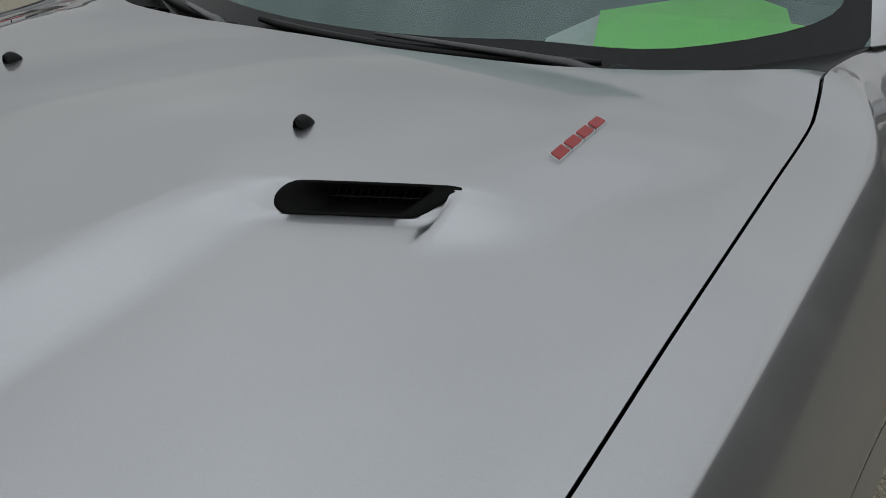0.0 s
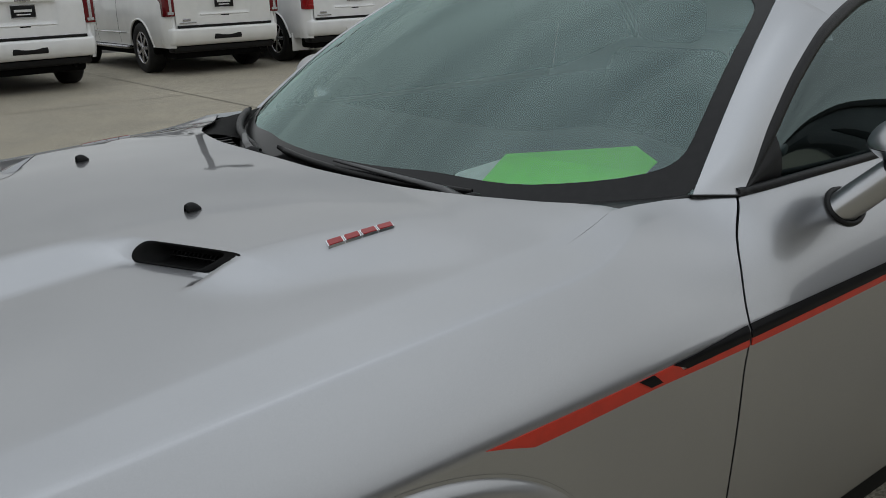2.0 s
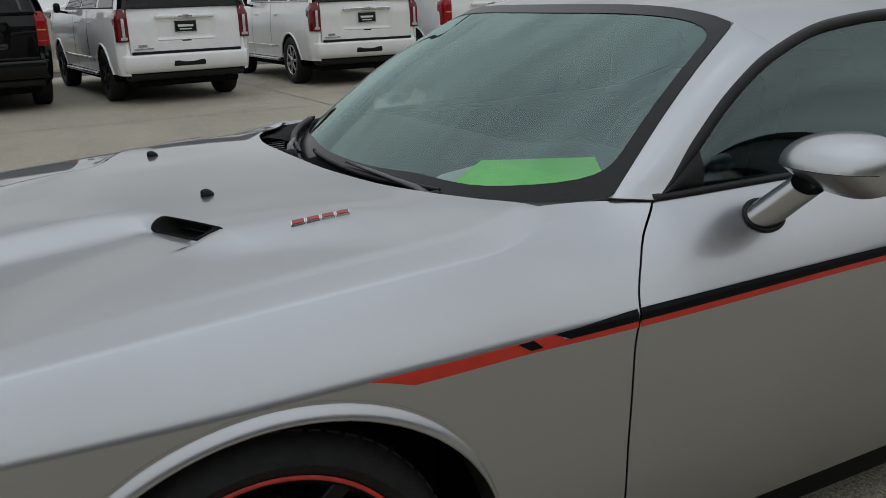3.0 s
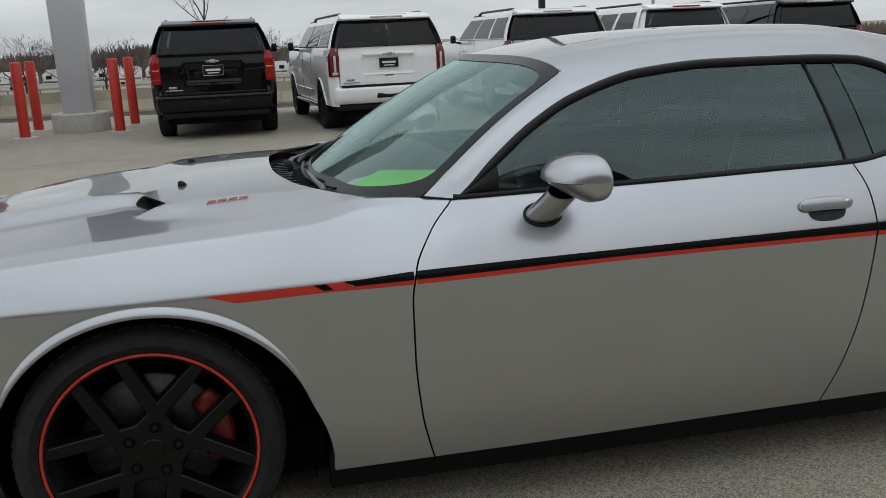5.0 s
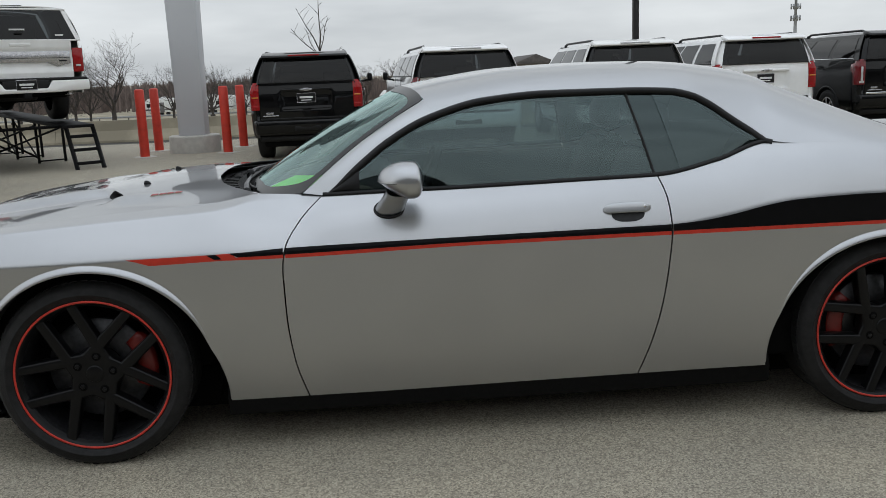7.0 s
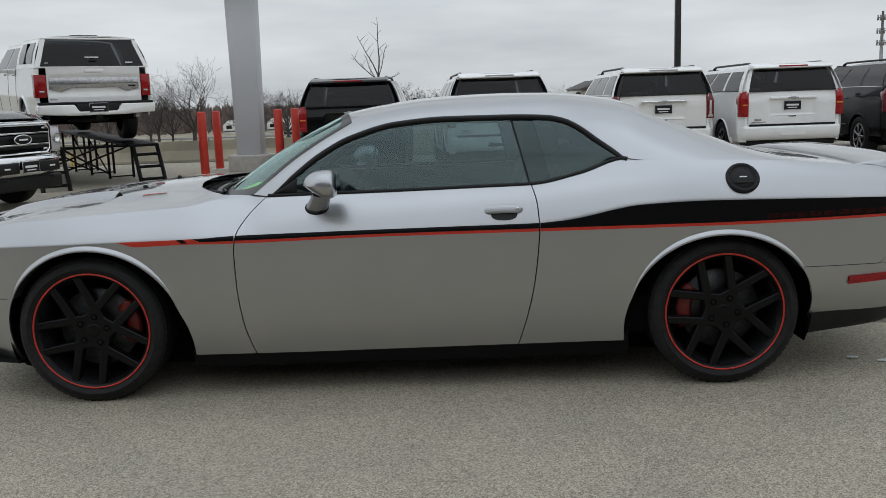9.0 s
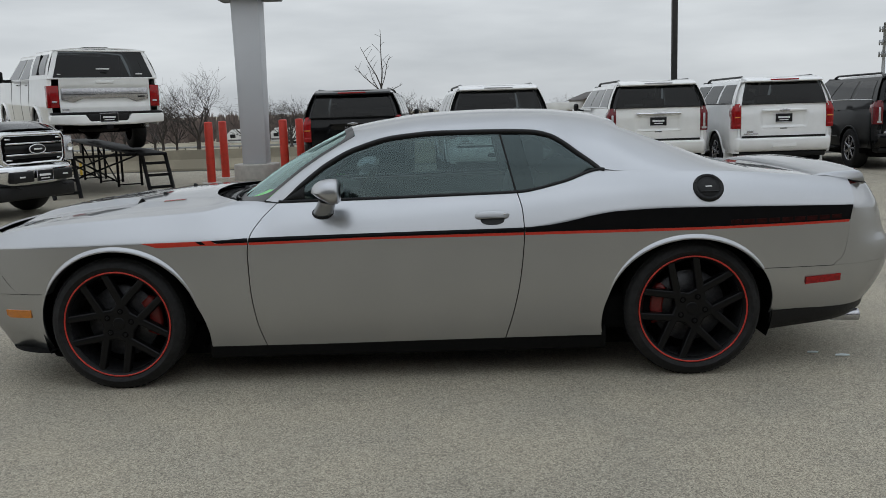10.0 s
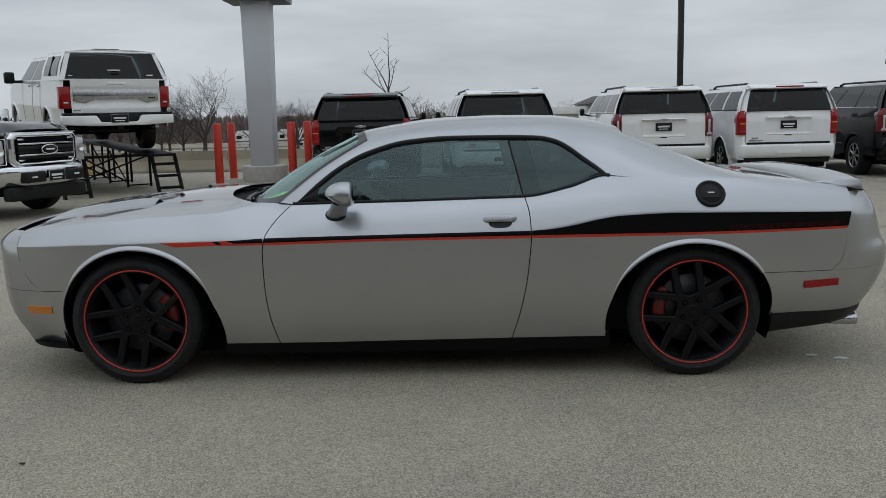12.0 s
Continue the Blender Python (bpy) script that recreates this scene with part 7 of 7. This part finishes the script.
def work_truck():
    """Chrome-nosed heavy pickup, nose at y = 0, facing -y."""
    t = thing("heavy_pickup", "glossy black heavy-duty pickup with a broad chrome grille and bumper", "truck")
    W = 1.0
    # hood and wings
    rows = []
    for i in range(15):
        y = lerp(0.02, 1.75, i / 14)
        rows.append([(0.95 * q, y + 0.28 * abs(q) ** 3 * (1 - smooth(0, 0.7, y)), 1.30 - 0.10 * (1 - smooth(0, 0.25, y)) + 0.06 * (1 - abs(q) ** 3) + 0.03 * (1 - smooth(0.45, 0.6, abs(q))) + 0.03 * y) for q in (j / 14 - 1 for j in range(29))])
    hd = part("bonnet", outward(sheet(rows), (0, 1, 0.5)), TRUCK_BLACK, t, thick=0.012)
    part("bonnet_deflector", outward(sheet([[(0.93 * q, 0.0 - 0.02 * k + 0.28 * abs(q) ** 3, 1.205 + 0.022 * k) for q in (j / 14 - 1 for j in range(29))] for k in range(3)]), (0, 1, 1)), CHROME, hd, thick=0.005)
    for s in (-1, 1):
        fb, ff = arch_edge(1.0, 0.50, 0.42, 0.95, 1), arch_edge(1.0, 0.50, 0.42, 0.95, -1)
        vs = rows_to(0, 1, 12, True) + rows_to(1, 2, 6)[1:]
        bm = None
        for a, b in ((lambda z: 0.30, ff), (fb, lambda z: 4.6)):
            raw = side_sheet(a, b, vs, 14, lambda v, x: lerp(0.55, 0.95, v) if v <= 1 else lerp(0.95, 1.30, v - 1), lambda y, z: W - 0.06 * (1 - smooth(0, 0.3, y)), s)
            for v in raw.verts:
                v.co = (v.co.y, v.co.x, v.co.z)
            bm = raw if bm is None else joined(bm, raw)
        part("wing", outward(bm, (0, 2, 0.9)), TRUCK_BLACK, t, thick=0.012)
        part("wheel_well", box(s * 0.62 if s > 0 else -0.95, 0.95 if s > 0 else s * 0.62, 0.48, 1.52, 0.45, 0.98, 0.05), DARK, t)
        rear_wheel(t, s * 0.98, 1.0, 0.41, s, ALLOY)
        rear_wheel(t, s * 0.98, 4.9, 0.41, s, ALLOY)
        lamp = part("headlight", box(s * 0.800 - 0.110, s * 0.800 + 0.110, 0.05, 0.28, 0.80, 1.16, 0.05), CLEARLENS, t, "tall clear headlight")
        part("lamp_bezel", tube([(s * 0.69, 0.045, 0.80), (s * 0.90, 0.09, 0.80), (s * 0.90, 0.09, 1.16), (s * 0.69, 0.045, 1.16)], 0.012, 6, closed=True), CHROME, lamp)
        part("bulb_bowl", lathe([(0.0005, 0.0), (0.04, -0.012), (0.065, -0.03), (0.07, -0.028)], 20, (s * 0.80, 0.055, 0.99)), CHROME, lamp)
        part("tow_hook", tube([(s * 0.42, -0.10, 0.47), (s * 0.42, -0.17, 0.45), (s * 0.47, -0.17, 0.45), (s * 0.47, -0.10, 0.47)], 0.014, 6), TRIM, t)
    # grille
    g = part("grille", prism([(-0.61, 0.80), (0.61, 0.80), (0.61, 1.20), (-0.61, 1.20)], -0.02, 0.10, "y", 0.01), DARK, t, "chrome grille with wide bars")
    frame_pts = [(-0.66, 0.775), (0.66, 0.775), (0.735, 0.84), (0.745, 1.16), (0.68, 1.225), (-0.68, 1.225), (-0.745, 1.16), (-0.735, 0.84)]
    bm = bmesh.new()
    rings = [[bm.verts.new((0.82 * x * k, y + 0.06 * (x / 0.74) ** 2, 1.0 + (z - 1.0) * (k if k > 1 else 1 - (1 - k) * 2.4))) for x, z in frame_pts] for k, y in ((1.08, 0.06), (1.085, -0.035), (1.05, -0.075), (0.96, -0.085), (0.905, -0.06), (0.90, 0.02))]
    for r0, r1 in zip(rings, rings[1:]):
        for k in range(8):
            bm.faces.new([r0[k], r0[(k + 1) % 8], r1[(k + 1) % 8], r1[k]])
    bmesh.ops.recalc_face_normals(bm, faces=bm.faces[:])
    bmesh.ops.bevel(bm, geom=[e for e in bm.edges if not e.is_boundary], offset=0.010, segments=2, affect="EDGES", profile=0.5)
    part("grille_frame", bm, CHROME, g, "broad chrome frame")
    part("grille_surround", tube([(-0.57, -0.01, 0.785), (0.57, -0.01, 0.785), (0.61, 0.0, 0.85), (0.61, 0.0, 1.15), (0.57, 0.0, 1.215), (-0.57, 0.0, 1.215), (-0.61, 0.0, 1.15), (-0.61, 0.0, 0.85)], 0.020, 10, closed=True), CHROME, g)
    for z in (0.925, 1.085):
        part("grille_bar", box(-0.54, 0.54, -0.060, -0.02, z - 0.013, z + 0.011, 0.006), CHROME, g)
    for z0, z1 in ((0.865, 0.912), (0.950, 1.055)):
        part("grille_blade", outward(sheet([[(x, y, z) for x in (-0.55, -0.2, 0.2, 0.55)] for y, z in ((-0.030, z0), (-0.044, lerp(z0, z1, 0.3)), (-0.046, lerp(z0, z1, 0.7)), (-0.036, z1))]), (0, 0.5, 1)), PLATE, g, thick=0.006)
    for s in (-1, 1):
        for z in (0.852, 1.150):
            part("grille_clip", box(s * 0.485 - 0.055, s * 0.485 + 0.055, -0.050, -0.02, z - 0.012, z + 0.012, 0.005), CHROME, g)
    em = part("grille_emblem", lathe([(0.0005, -0.020), (0.95, -0.016), (1.0, 0.0)], 32), PLATE, g, "dark oval emblem")
    em.matrix_basis = pose(0, -0.09, 0.995) @ Matrix.Diagonal((0.155, 1, 0.066, 1))
    ring = part("emblem_ring", tube([(0.155 * math.cos(a), -0.10, 0.995 + 0.066 * math.sin(a)) for a in (k * 2 * math.pi / 32 for k in range(32))], 0.010, 6, closed=True), CHROME, g)
    part("lettering_bar", box(-0.08, 0.08, -0.116, -0.108, 0.985, 1.008, 0.004), LETTER, g)
    # bumper
    rows = []
    for z, o in ((0.47, 0.02), (0.50, -0.05), (0.60, -0.10), (0.70, -0.115), (0.755, -0.10), (0.775, -0.02)):
        rows.append([(q * 1.0, -0.06 + o + 0.40 * abs(q) ** 3, z) for q in (j / 16 - 1 for j in range(33))])
    b = part("front_bumper", outward(sheet(rows), (0, 1, 0.6)), CHROME, t, "chrome bumper with dark openings", thick=0.02)
    part("bumper_opening", box(-0.58, -0.19, -0.180, -0.06, 0.535, 0.690, 0.02), PLASTIC, b)
    part("bumper_opening", box(0.19, 0.58, -0.180, -0.06, 0.535, 0.690, 0.02), PLASTIC, b)
    for s in (-1, 1):
        part("tow_slot", box(s * 0.42 - 0.05, s * 0.42 + 0.05, -0.190, -0.17, 0.60, 0.622, 0.004), LETTER, b)
    plate_with_bars(b, pose(0, -0.190, 0.615))
    part("air_dam", box(-0.74, 0.74, -0.06, 0.12, 0.28, 0.48, 0.03), PLASTIC, b)
    # cab
    def cab(s, u, v):
        return Vector((s * lerp(0.96, 0.78, v), lerp(lerp(1.70, 4.4, u), lerp(2.35, 4.3, u), v), lerp(1.30, 1.92, v)))

    for s in (-1, 1):
        c = part("cab_side", outward(sheet([[cab(s, i / 10, v / 6) for i in range(11)] for v in range(7)]), (0, 3, 1.5)), TRUCK_BLACK, t, thick=0.012)
        part("door_window", outward(sheet([[cab(s, lerp(0.08, 0.48, i / 8), lerp(0.08, 0.86, v / 6)) + Vector((s * 0.006, 0, 0)) for i in range(9)] for v in range(7)]), (0, 3, 1.5)), SUV_GLASS, c, thick=0.004)
        m = part("door_mirror", box(-0.11, 0.11, -0.06, 0.06, -0.18, 0.18, 0.04), CHROME, t, "large chrome-capped tow mirror")
        m.matrix_basis = pose(s * 1.25, 2.0, 1.45)
        part("mirror_arm", box(-0.14, 0.14, -0.025, 0.025, -0.06, 0.0, 0.01, None, pose(-s * 0.18, 0, 0)), TRIM, m)
    quad_on("windscreen", [(-0.90, 1.68, 1.33), (0.90, 1.68, 1.33), (0.75, 2.35, 1.90), (-0.75, 2.35, 1.90)], SUV_GLASS, t)
    part("roof", box(-0.78, 0.78, 2.30, 4.35, 1.88, 1.96, 0.035), TRUCK_BLACK, t)
    part("cab_back", box(-0.93, 0.93, 4.30, 4.40, 0.6, 1.88, 0.02), TRUCK_BLACK, t)
    part("underbody", box(-0.75, 0.75, 0.1, 5.5, 0.35, 0.6, 0.05), DARK, t)
    part("engine_block", box(-0.85, 0.85, 0.12, 1.7, 0.55, 1.22, 0.05), DARK, t)
    return t


work_truck().matrix_basis = pose(-4.42, 7.61, 0, 0, 0, 72)
